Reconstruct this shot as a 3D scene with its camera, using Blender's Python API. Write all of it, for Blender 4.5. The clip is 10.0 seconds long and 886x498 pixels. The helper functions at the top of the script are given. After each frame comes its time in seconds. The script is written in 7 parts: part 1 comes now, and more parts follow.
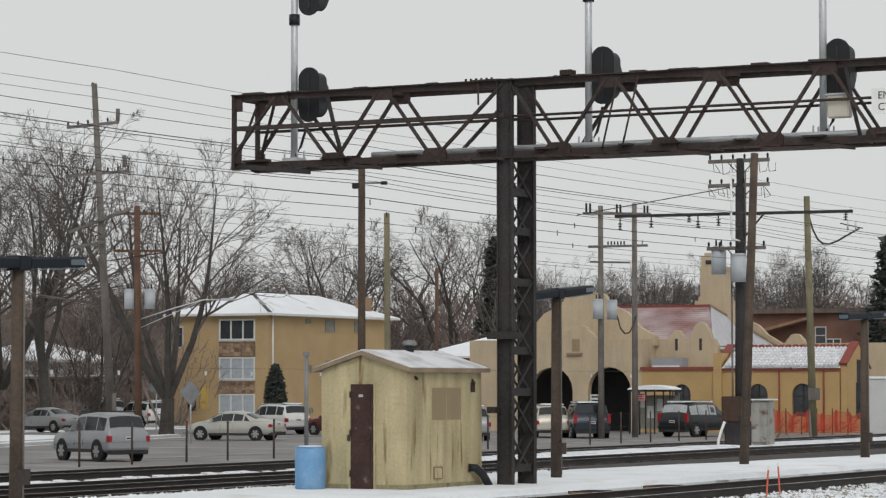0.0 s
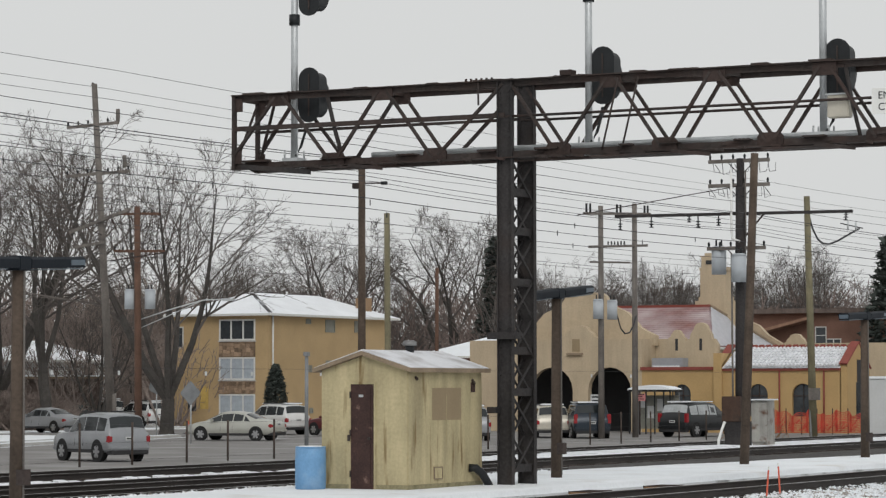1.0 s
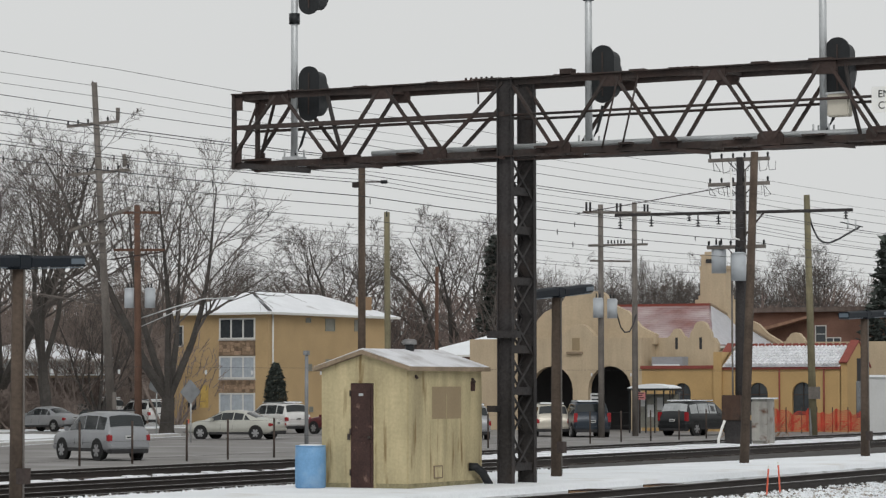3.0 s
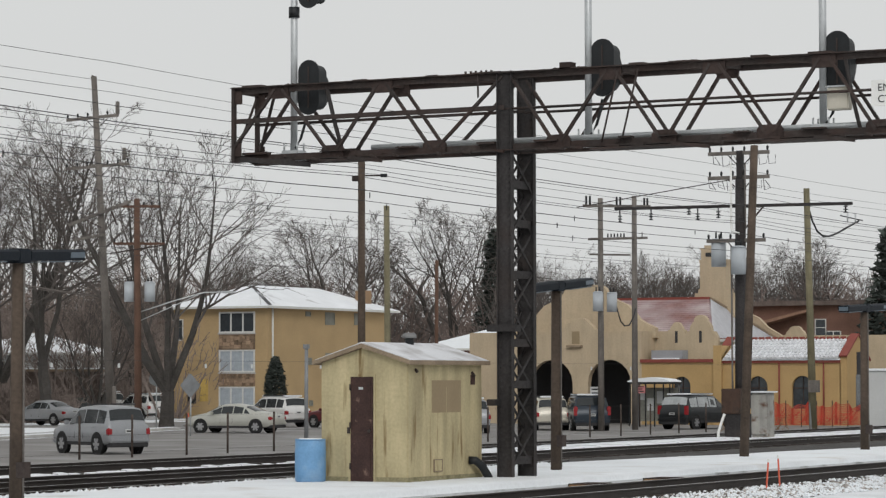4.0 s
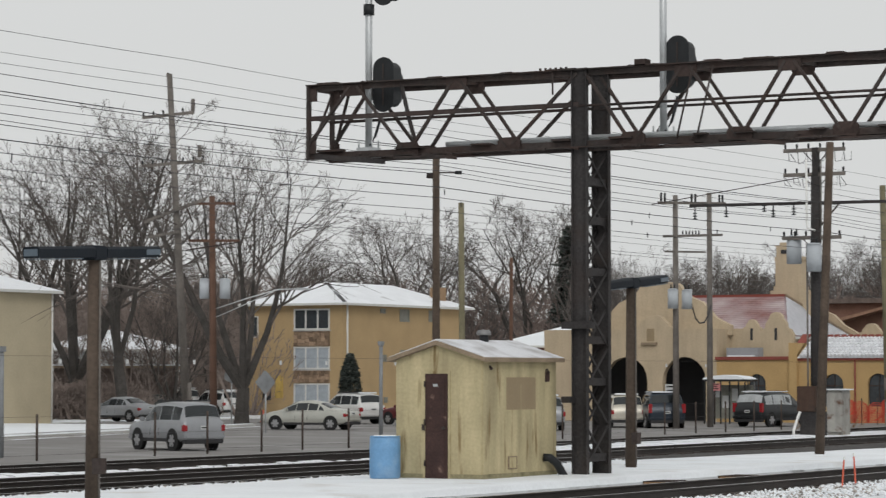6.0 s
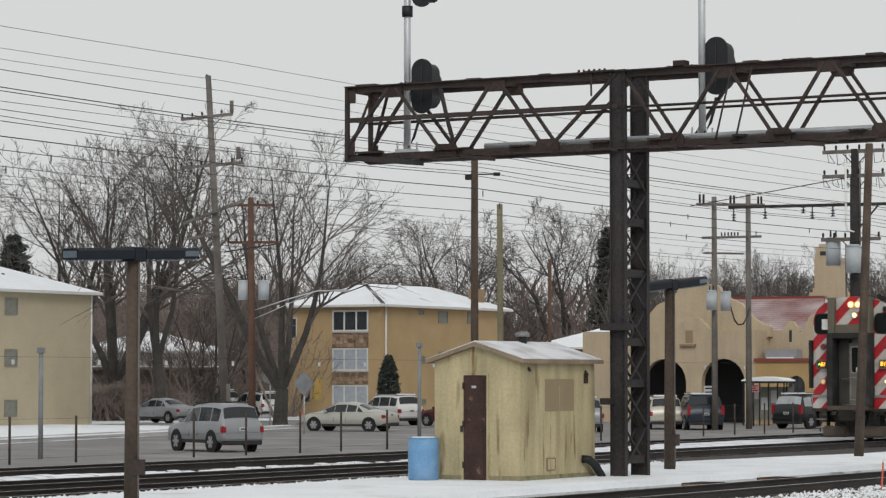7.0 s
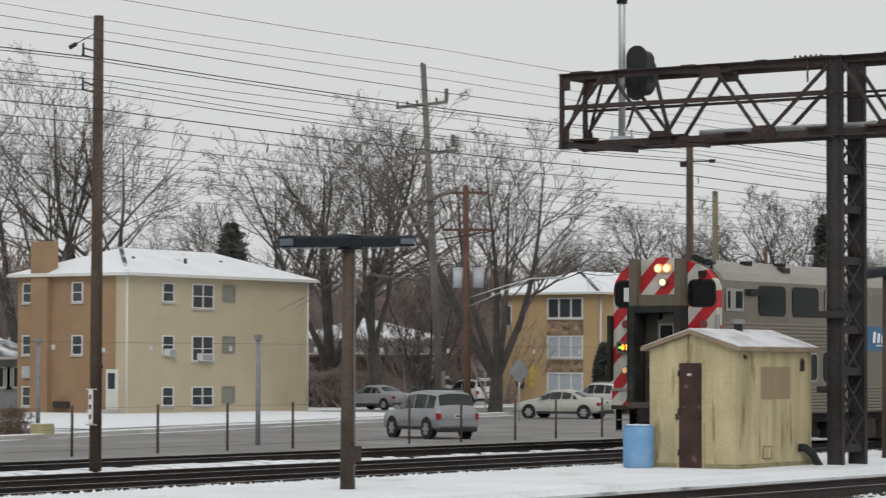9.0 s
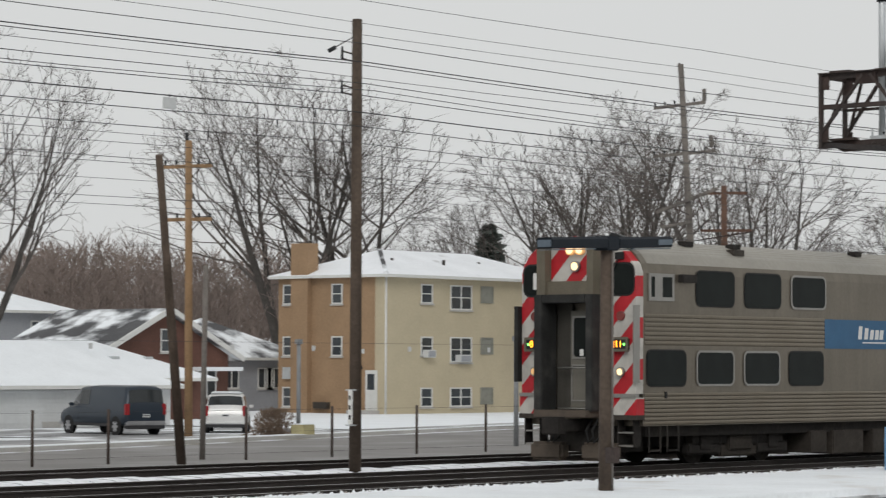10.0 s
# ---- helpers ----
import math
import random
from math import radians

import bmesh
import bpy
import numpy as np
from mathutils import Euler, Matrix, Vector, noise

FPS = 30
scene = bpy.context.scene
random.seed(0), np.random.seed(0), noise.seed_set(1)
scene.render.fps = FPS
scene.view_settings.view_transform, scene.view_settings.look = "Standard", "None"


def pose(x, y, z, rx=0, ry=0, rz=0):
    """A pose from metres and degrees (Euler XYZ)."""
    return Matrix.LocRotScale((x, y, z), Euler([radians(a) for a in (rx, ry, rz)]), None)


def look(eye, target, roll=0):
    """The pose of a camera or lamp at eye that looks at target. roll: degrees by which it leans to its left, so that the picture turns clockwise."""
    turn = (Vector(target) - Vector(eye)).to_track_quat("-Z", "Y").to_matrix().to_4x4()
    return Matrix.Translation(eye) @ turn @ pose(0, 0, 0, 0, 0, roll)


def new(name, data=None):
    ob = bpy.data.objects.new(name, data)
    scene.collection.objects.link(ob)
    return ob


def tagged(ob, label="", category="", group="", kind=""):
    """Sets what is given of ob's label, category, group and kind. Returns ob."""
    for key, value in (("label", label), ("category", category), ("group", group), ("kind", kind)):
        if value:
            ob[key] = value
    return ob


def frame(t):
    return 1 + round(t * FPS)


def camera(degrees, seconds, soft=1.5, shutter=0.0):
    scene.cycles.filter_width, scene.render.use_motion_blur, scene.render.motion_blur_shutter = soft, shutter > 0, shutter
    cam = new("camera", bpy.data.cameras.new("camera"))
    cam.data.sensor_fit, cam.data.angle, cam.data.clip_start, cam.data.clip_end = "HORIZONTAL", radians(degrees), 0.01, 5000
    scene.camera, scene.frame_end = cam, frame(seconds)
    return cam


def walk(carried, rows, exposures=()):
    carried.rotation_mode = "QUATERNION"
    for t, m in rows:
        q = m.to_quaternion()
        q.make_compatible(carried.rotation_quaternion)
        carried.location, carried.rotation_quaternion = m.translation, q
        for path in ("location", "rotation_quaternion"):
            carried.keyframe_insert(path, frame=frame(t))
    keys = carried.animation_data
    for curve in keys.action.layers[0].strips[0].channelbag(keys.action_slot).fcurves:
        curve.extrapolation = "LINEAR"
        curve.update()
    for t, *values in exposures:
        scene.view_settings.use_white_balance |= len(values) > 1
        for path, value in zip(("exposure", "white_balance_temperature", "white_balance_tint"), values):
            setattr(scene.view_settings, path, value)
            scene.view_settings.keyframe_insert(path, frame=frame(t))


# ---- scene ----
# ---- camera ----
cam = camera(17.82, 10.0, soft=1.3, shutter=0.2)
EYE = 2.1
PATH = [
    (0.0, 28.359, 2.780, 0.050),
    (1.5, 28.363, 2.783, 0.070),
    (2.7, 28.363, 2.783, 0.070),
    (3.8, 28.357, 2.632, 0.093),
    (4.0, 28.358, 2.629, 0.093),
    (4.5, 28.460, 2.640, 0.123),
    (5.0, 28.398, 2.616, 0.085),
    (5.5, 28.408, 2.614, 0.093),
    (5.6, 28.512, 2.605, 0.077),
    (5.7, 28.758, 2.597, 0.061),
    (5.8, 29.143, 2.588, 0.045),
    (5.9, 29.482, 2.580, 0.029),
    (6.0, 29.868, 2.571, 0.012),
    (6.1, 30.145, 2.580, -0.019),
    (6.2, 30.310, 2.590, -0.051),
    (7.3, 30.678, 2.608, -0.025),
    (7.5, 30.747, 2.611, -0.021),
    (7.7, 30.945, 2.591, 0.011),
    (8.0, 31.259, 2.560, 0.058),
    (8.2, 31.486, 2.537, 0.033),
    (8.5, 31.894, 2.503, -0.006),
    (8.6, 32.149, 2.461, -0.020),
    (8.7, 33.018, 2.418, -0.033),
    (8.8, 33.933, 2.376, -0.046),
    (8.9, 34.510, 2.359, -0.097),
    (9.0, 34.997, 2.341, -0.148),
    (9.2, 36.119, 2.326, -0.172),
    (9.5, 37.672, 2.303, -0.210),
    (9.8, 39.188, 2.331, -0.210),
    (10.0, 40.220, 2.350, -0.211),
]
walk(cam, [(t, pose(0, 0, EYE, 90 + pitch, roll, yaw)) for t, yaw, pitch, roll in PATH])

# ---- world and light: an overcast winter day ----
world = bpy.data.worlds.new("overcast")
scene.world = world
world.use_nodes = True
wn, wl = world.node_tree.nodes, world.node_tree.links
bg = wn["Background"]
sky = wn.new("ShaderNodeTexSky")
sky.sky_type, sky.sun_disc = "NISHITA", False
sky.sun_elevation, sky.sun_rotation = radians(38), radians(150)
sky.air_density, sky.dust_density = 1.0, 4.0
grey = wn.new("ShaderNodeHueSaturation")
grey.inputs["Saturation"].default_value = 0.1
grey.inputs["Value"].default_value = 0.12
wl.new(sky.outputs[0], grey.inputs["Color"])
veil = wn.new("ShaderNodeMix")
veil.data_type = "RGBA"
veil.inputs["Factor"].default_value = 0.94
veil.inputs["B"].default_value = (0.679, 0.690, 0.687, 1)
wl.new(grey.outputs[0], veil.inputs["A"])
wl.new(veil.outputs["Result"], bg.inputs["Color"])
bg.inputs["Strength"].default_value = 1.0
sun = new("sun", bpy.data.lights.new("sun", "SUN"))
sun.data.energy, sun.data.angle, sun.data.color = 0.9, radians(25), (1.0, 0.97, 0.93)
sun.matrix_world = look((30, -40, 60), (-20, 30, 0))
scene.view_settings.exposure = 0.0

# ---- mesh helpers ----
UP = Vector((0, 0, 1))


def bmn():
    return bmesh.new()


def box(bm, x0, x1, y0, y1, z0, z1, m=None):
    co = [(x, y, z) for z in (z0, z1) for x, y in ((x0, y0), (x1, y0), (x1, y1), (x0, y1))]
    vs = [bm.verts.new(m @ Vector(c) if m else c) for c in co]
    for f in ((3, 2, 1, 0), (4, 5, 6, 7), (0, 1, 5, 4), (1, 2, 6, 5), (2, 3, 7, 6), (3, 0, 4, 7)):
        bm.faces.new([vs[i] for i in f])
    return bm


def bar(bm, p, q, w, h, side=None):
    """A rectangular bar from p to q, w wide across and h deep."""
    p, q = Vector(p), Vector(q)
    d = (q - p).normalized()
    s = Vector(side) if side else d.cross(UP if abs(d.z) < 0.95 else Vector((1, 0, 0)))
    s = (s - d * s.dot(d)).normalized()
    u = s.cross(d)
    vs = [bm.verts.new(o + s * a * w / 2 + u * b * h / 2) for o in (p, q) for a, b in ((-1, -1), (1, -1), (1, 1), (-1, 1))]
    for f in ((3, 2, 1, 0), (4, 5, 6, 7), (0, 1, 5, 4), (1, 2, 6, 5), (2, 3, 7, 6), (3, 0, 4, 7)):
        bm.faces.new([vs[i] for i in f])
    return bm


def tube(bm, p, q, r0, r1=None, n=8, caps=True):
    p, q = Vector(p), Vector(q)
    r1 = r0 if r1 is None else r1
    d = (q - p).normalized()
    s = d.cross(UP if abs(d.z) < 0.9 else Vector((1, 0, 0))).normalized()
    u = s.cross(d)
    rings = []
    for o, r in ((p, r0), (q, r1)):
        rings.append([bm.verts.new(o + (s * math.cos(a) + u * math.sin(a)) * r) for a in (2 * math.pi * i / n for i in range(n))])
    for i in range(n):
        f = bm.faces.new((rings[0][i], rings[0][(i + 1) % n], rings[1][(i + 1) % n], rings[1][i]))
        f.smooth = n > 6
    if caps:
        bm.faces.new(rings[0][::-1])
        bm.faces.new(rings[1])
    return bm


def sweep(bm, pts, radii, n):
    """One skin along a line of points, with a radius at each."""
    pts = [Vector(p) for p in pts]
    rings = []
    for i, p in enumerate(pts):
        d = (pts[min(i + 1, len(pts) - 1)] - pts[max(i - 1, 0)]).normalized()
        s = d.cross(UP if abs(d.z) < 0.9 else Vector((1, 0, 0))).normalized()
        u = s.cross(d)
        rings.append([bm.verts.new(p + (s * math.cos(2 * math.pi * k / n) + u * math.sin(2 * math.pi * k / n)) * radii[i]) for k in range(n)])
    for a, b in zip(rings, rings[1:]):
        for i in range(n):
            bm.faces.new((a[i], a[(i + 1) % n], b[(i + 1) % n], b[i])).smooth = True
    bm.faces.new(rings[0][::-1])
    bm.faces.new(rings[-1])
    return bm


def hose(bm, pts, r, n=6):
    return sweep(bm, pts, [r] * len(pts), n)


def rim(bm, outer, inner, y0, y1):
    """A flat frame between two outlines (x, z) of equal count, from y0 to y1."""
    k = len(outer)
    rows = [[bm.verts.new((x, y, z)) for x, z in o] for o, y in ((outer, y0), (inner, y0), (inner, y1), (outer, y1))]
    for a, b in zip(rows, rows[1:] + rows[:1]):
        for j in range(k):
            bm.faces.new((a[j], a[(j + 1) % k], b[(j + 1) % k], b[j]))
    return bm


def prism(bm, pts, depth, m=None):
    """A flat outline (x, z) given depth along y, from 0 to depth."""
    a = [bm.verts.new((m @ Vector((x, 0, z))) if m else (x, 0, z)) for x, z in pts]
    b = [bm.verts.new((m @ Vector((x, depth, z))) if m else (x, depth, z)) for x, z in pts]
    n = len(pts)
    bm.faces.new(a)
    bm.faces.new(b[::-1])
    for i in range(n):
        bm.faces.new((a[i], b[i], b[(i + 1) % n], a[(i + 1) % n]))
    return bm


def rounded(x0, x1, z0, z1, r, n=4):
    """A rounded rectangle's outline."""
    pts = []
    for cx, cz, a0 in ((x1 - r, z0 + r, -90), (x1 - r, z1 - r, 0), (x0 + r, z1 - r, 90), (x0 + r, z0 + r, 180)):
        for i in range(n + 1):
            a = radians(a0 + 90 * i / n)
            pts.append((cx + r * math.cos(a), cz + r * math.sin(a)))
    return pts


def mesh_of(bm, name, material, bevel=0.0):
    if bevel:
        bmesh.ops.bevel(bm, geom=bm.edges[:], offset=bevel, segments=2, affect="EDGES", clamp_overlap=True)
    bmesh.ops.recalc_face_normals(bm, faces=bm.faces[:])
    me = bpy.data.meshes.new(name)
    bm.to_mesh(me)
    bm.free()
    me.materials.append(material)
    return me


def part(name, bm, material, parent, label="", bevel=0.0, m=None):
    ob = new(name, mesh_of(bm, name, material, bevel))
    ob.parent = parent
    if m:
        ob.matrix_basis = m
    return tagged(ob, label)


def share(name, me, parent, m, label=""):
    ob = new(name, me)
    ob.parent = parent
    ob.matrix_basis = m
    return tagged(ob, label)


def thing(name, m, label, category, group=""):
    ob = new(name)
    ob.empty_display_size = 0.2
    ob.matrix_basis = m
    return tagged(ob, label, category, group)


def structure(name, bm, material, label, category, bevel=0.0):
    return tagged(new(name, mesh_of(bm, name, material, bevel)), label, category, kind="structure")


# ---- materials ----
def mat(name, colour, rough=0.8, metal=0.0, vary=0.18, scale=3.0, fine=40.0, bump=0.2, second=None, cover=0.5, patch=1.0, sharp=0.12, streak=0.0, spec=0.3, rand=0.0, island=0.0, run=None):
    """Colour with broad and fine variation and relief; second: another colour that lies over it in patches; streak: upright runs."""
    ma = bpy.data.materials.new(name)
    ma.use_nodes = True
    n, l = ma.node_tree.nodes, ma.node_tree.links
    b = n["Principled BSDF"]
    b.inputs["Roughness"].default_value, b.inputs["Metallic"].default_value = rough, metal
    b.inputs["Specular IOR Level"].default_value = spec
    co = n.new("ShaderNodeTexCoord").outputs["Object"]

    def noise_at(s, detail=5, stretch=None):
        src = co
        if stretch:
            mp = n.new("ShaderNodeMapping")
            mp.inputs["Scale"].default_value = stretch
            l.new(co, mp.inputs["Vector"])
            src = mp.outputs[0]
        t = n.new("ShaderNodeTexNoise")
        t.inputs["Scale"].default_value, t.inputs["Detail"].default_value = s, detail
        l.new(src, t.inputs["Vector"])
        return t.outputs["Fac"]

    def ramp(fac, lo, hi, a, c):
        r = n.new("ShaderNodeMapRange")
        r.inputs["From Min"].default_value, r.inputs["From Max"].default_value = lo, hi
        r.inputs["To Min"].default_value, r.inputs["To Max"].default_value = a, c
        l.new(fac, r.inputs["Value"])
        return r.outputs[0]

    def times(a, c):
        k = n.new("ShaderNodeMath")
        k.operation = "MULTIPLY"
        l.new(a, k.inputs[0])
        l.new(c, k.inputs[1]) if not isinstance(c, float) else setattr(k.inputs[1], "default_value", c)
        return k.outputs[0]

    f = times(ramp(noise_at(scale), 0.25, 0.75, 1 - vary, 1 + vary), ramp(noise_at(fine, 3), 0.25, 0.75, 1 - vary * 0.7, 1 + vary * 0.7))
    if streak:
        f = times(f, ramp(noise_at(1.0, 6, (3.2, 3.2, 0.35)), 0.35, 0.7, 1.0, 1.0 - streak))
    if rand:
        f = times(f, ramp(n.new("ShaderNodeObjectInfo").outputs["Random"], 0, 1, 1 - rand, 1 + rand))
    if island:
        f = times(f, ramp(n.new("ShaderNodeNewGeometry").outputs["Random Per Island"], 0, 1, 1 - island, 1 + island))
    base = n.new("ShaderNodeMix")
    base.data_type, base.blend_type = "RGBA", "MULTIPLY"
    base.inputs["Factor"].default_value = 1.0
    base.inputs["A"].default_value = (*colour, 1)
    l.new(f, base.inputs["B"])
    out = base.outputs["Result"]
    if second:
        top = n.new("ShaderNodeMix")
        top.data_type = "RGBA"
        l.new(ramp(noise_at(patch, 8, run), 1 - cover - sharp, 1 - cover + sharp, 0.0, 1.0), top.inputs["Factor"])
        l.new(out, top.inputs["A"])
        top.inputs["B"].default_value = (*second, 1)
        out = top.outputs["Result"]
    l.new(out, b.inputs["Base Color"])
    if bump:
        bp = n.new("ShaderNodeBump")
        bp.inputs["Strength"].default_value, bp.inputs["Distance"].default_value = bump, 0.02
        l.new(noise_at(fine, 4), bp.inputs["Height"])
        l.new(bp.outputs[0], b.inputs["Normal"])
    return ma


def glow(name, colour, strength):
    ma = bpy.data.materials.new(name)
    ma.use_nodes = True
    b = ma.node_tree.nodes["Principled BSDF"]
    b.inputs["Base Color"].default_value = (*colour, 1)
    b.inputs["Emission Color"].default_value = (*colour, 1)
    b.inputs["Emission Strength"].default_value = strength
    return ma


SNOW = (0.80, 0.83, 0.86)
M_snow = mat("snow", SNOW, 0.7, vary=0.05, scale=0.7, fine=9, bump=0.5)
M_snow_trod = mat("trodden_snow", SNOW, 0.75, vary=0.07, scale=0.5, fine=14, bump=0.6, second=(0.60, 0.58, 0.55), cover=0.32, patch=0.6, sharp=0.1)
M_verge = mat("snowy_verge", SNOW, 0.8, vary=0.08, scale=0.2, fine=6, bump=0.5, second=(0.22, 0.19, 0.13), cover=0.42, patch=0.35, sharp=0.1)
M_ballast = mat("dark_ballast", (0.062, 0.058, 0.056), 0.9, vary=0.45, scale=1.5, fine=22, bump=1.0, second=(0.5, 0.51, 0.52), cover=0.24, patch=7.0, sharp=0.04)
M_ballast_snow = mat("snowy_ballast", (0.78, 0.80, 0.83), 0.85, vary=0.1, scale=1.0, fine=12, bump=1.0, second=(0.26, 0.24, 0.22), cover=0.25, patch=5.0, sharp=0.06)
M_stone = mat("ballast_stone", (0.30, 0.27, 0.24), 0.9, vary=0.2, island=0.5, second=SNOW, cover=0.56, patch=4, sharp=0.05)
M_rail = mat("rusty_rail", (0.048, 0.041, 0.038), 0.55, 0.4, vary=0.35, scale=0.6, fine=25)
M_railtop = mat("worn_rail_head", (0.42, 0.41, 0.40), 0.35, 0.9, vary=0.15, scale=1, fine=20)
M_tie = mat("weathered_tie", (0.058, 0.048, 0.043), 0.9, vary=0.3, scale=2, fine=18, rand=0.35, second=SNOW, cover=0.30, patch=2.2, sharp=0.05)
M_asphalt = mat("wet_salted_asphalt", (0.200, 0.191, 0.185), 0.75, vary=0.16, scale=0.25, fine=8, bump=0.25, second=(0.315, 0.312, 0.31), cover=0.36, patch=0.3, sharp=0.15)
M_concrete = mat("pale_concrete", (0.42, 0.41, 0.39), 0.85, vary=0.15, scale=0.8, fine=15)
M_steel = mat("rusted_dark_steel", (0.052, 0.043, 0.040), 0.75, 0.2, vary=0.45, scale=1.2, fine=14, second=(0.066, 0.040, 0.033), cover=0.38, patch=1.6, sharp=0.2, bump=0.4)
M_rustplate = mat("rusty_gusset_plate", (0.050, 0.035, 0.031), 0.8, 0.1, vary=0.4, scale=2, fine=18, bump=0.4)
M_column = mat("sooty_black_steel", (0.037, 0.034, 0.034), 0.8, 0.0, vary=0.4, scale=1.0, fine=16, second=(0.05, 0.036, 0.03), cover=0.3, patch=1.3, sharp=0.2)
M_galv = mat("galvanised_steel", (0.52, 0.54, 0.55), 0.45, 0.5, vary=0.12, scale=4, fine=30)
M_black = mat("black_signal_paint", (0.018, 0.020, 0.022), 0.5, vary=0.25, scale=3, fine=20)
M_plaster = mat("stained_yellow_plaster", (0.51, 0.435, 0.262), 0.85, vary=0.14, scale=1.2, fine=16, streak=0.3, bump=0.35, second=(0.21, 0.15, 0.07), cover=0.345, patch=1.5, sharp=0.06, run=(3.5, 3.5, 0.45))
M_patch = mat("tan_patch_paint", (0.30, 0.232, 0.145), 0.85, vary=0.06, scale=2, fine=20)
M_door_rust = mat("peeling_brown_door", (0.050, 0.026, 0.022), 0.6, vary=0.35, scale=3, fine=24, second=(0.20, 0.13, 0.105), cover=0.29, patch=6, sharp=0.06)
M_fascia = mat("weathered_fascia", (0.26, 0.20, 0.14), 0.85, vary=0.25, scale=2, fine=25)
M_roofsnow = mat("thin_roof_snow", (0.72, 0.73, 0.76), 0.8, vary=0.08, scale=1, fine=15, second=(0.30, 0.28, 0.27), cover=0.33, patch=1.6, sharp=0.2)
M_barrel = mat("faded_blue_plastic", (0.16, 0.33, 0.55), 0.5, vary=0.1, scale=3, fine=20, second=(0.32, 0.43, 0.55), cover=0.3, patch=2.5, sharp=0.2)
M_wood = mat("weathered_pole_wood", (0.100, 0.075, 0.058), 0.9, vary=0.3, scale=1.5, fine=16, streak=0.4)
M_woodgrey = mat("grey_pole_wood", (0.185, 0.167, 0.152), 0.9, vary=0.25, scale=1.5, fine=16, streak=0.35)
M_woodtan = mat("tan_pole_wood", (0.30, 0.19, 0.105), 0.9, vary=0.2, scale=1.5, fine=16, streak=0.3)
M_woodgreen = mat("greenish_pole_wood", (0.20, 0.18, 0.115), 0.9, vary=0.2, scale=1.5, fine=16, streak=0.3)
M_woodred = mat("reddish_pole_wood", (0.135, 0.078, 0.056), 0.9, vary=0.25, scale=1.5, fine=16, streak=0.3)
M_wire = mat("dark_wire", (0.035, 0.035, 0.038), 0.6, vary=0.1, bump=0)
M_orange = mat("orange_plastic", (0.66, 0.13, 0.075), 0.5, vary=0.1)

# ---- ground ----
bm = bmn()
PROFILE = ((2600, -0.3), (60, -0.3), (-18.0, -0.3), (-20.6, -0.27), (-31.5, -0.27), (-45.0, -0.27), (-46.8, -0.52), (-48.4, -0.66), (-70.0, -0.66), (-71.2, -0.62), (-140, -0.62), (-2600, -0.62))
lines = [[bm.verts.new((x, y, z)) for x, z in PROFILE] for y in (-2600, -60, 0, 60, 140, 260, 2600)]
for a, b in zip(lines, lines[1:]):
    for i in range(len(PROFILE) - 1):
        bm.faces.new((a[i], b[i], b[i + 1], a[i + 1]))
structure("ground", bm, M_verge, "snow-dusted winter verge with dead grass showing through", "ground")

TRACKS = (("track_platform_side", -23.2), ("track_middle", -36.07), ("track_far", -41.4), ("track_siding", -32.72))
Y0, Y1 = -30.0, 330.0


def ballast(name, x, half, material, label):
    bm = bmn()
    for a, b in ((Y0, 20), (20, 100), (100, Y1)):
        prism(bm, ((x - half - 0.5, -0.26), (x - half, -0.165), (x + half, -0.165), (x + half + 0.5, -0.26)), b - a, pose(0, a, 0))
    return structure(name, bm, material, label, "ballast")


ballast("ballast_near", -23.35, 1.1, mat("brown_ballast", (0.10, 0.085, 0.072), 0.9, vary=0.45, scale=1.5, fine=22, bump=1.0, second=(0.6, 0.61, 0.62), cover=0.3, patch=6.0, sharp=0.05), "brown oily ballast under a track")
bm = bmn()
for a, b in ((Y0, 40), (40, 80), (80, Y1)):
    prism(bm, ((-22.3, -0.27), (-22.2, -0.17), (-18.6, -0.18), (-17.8, -0.29)), b - a, pose(0, a, 0))
structure("ballast_shoulder", bm, M_ballast_snow, "snow-covered ballast shoulder beside the track", "ballast")
ballast("ballast_middle", -35.6, 3.0, M_ballast, "dark oily ballast between rails with specks of snow")
bm = prism(bmn(), ((-33.2, -0.27), (-33.2, -0.17), (-31.6, -0.17), (-31.0, -0.26)), 96, pose(0, Y0, 0))
structure("ballast_siding", bm, M_ballast, "dark ballast beside the platform edge", "ballast")
ballast("ballast_far", -42.2, 2.4, M_ballast, "dark oily ballast between rails with specks of snow")

# snow lying between the two far tracks
bm = bmn()
rng = random.Random(3)
for i in range(240):
    y = 20 + i * 0.56 + 0.1 * rng.random()
    g = max(min(1, max(0, (y - 66) / 12)), 0.46 * min(1, max(0, (53 - y) / 4)))
    w, h = 0.06 + 0.12 * rng.random() + 1.45 * g, -0.1 + 0.07 * g + 0.045 * rng.random()
    x = -39.1 + 0.2 * noise.noise(Vector((0, y * 0.4, 3)))
    prism(bm, ((x - w, -0.17), (x - w * 0.7, h - 0.03), (x - 0.1, h), (x + w * 0.55, h - 0.02), (x + w, -0.17)), 0.34 + 0.2 * rng.random(), pose(0, y, 0))
tagged(structure("snow_between_tracks", bm, M_ballast_snow, "strip of old snow lying between two tracks", "snow"), kind="stuff")


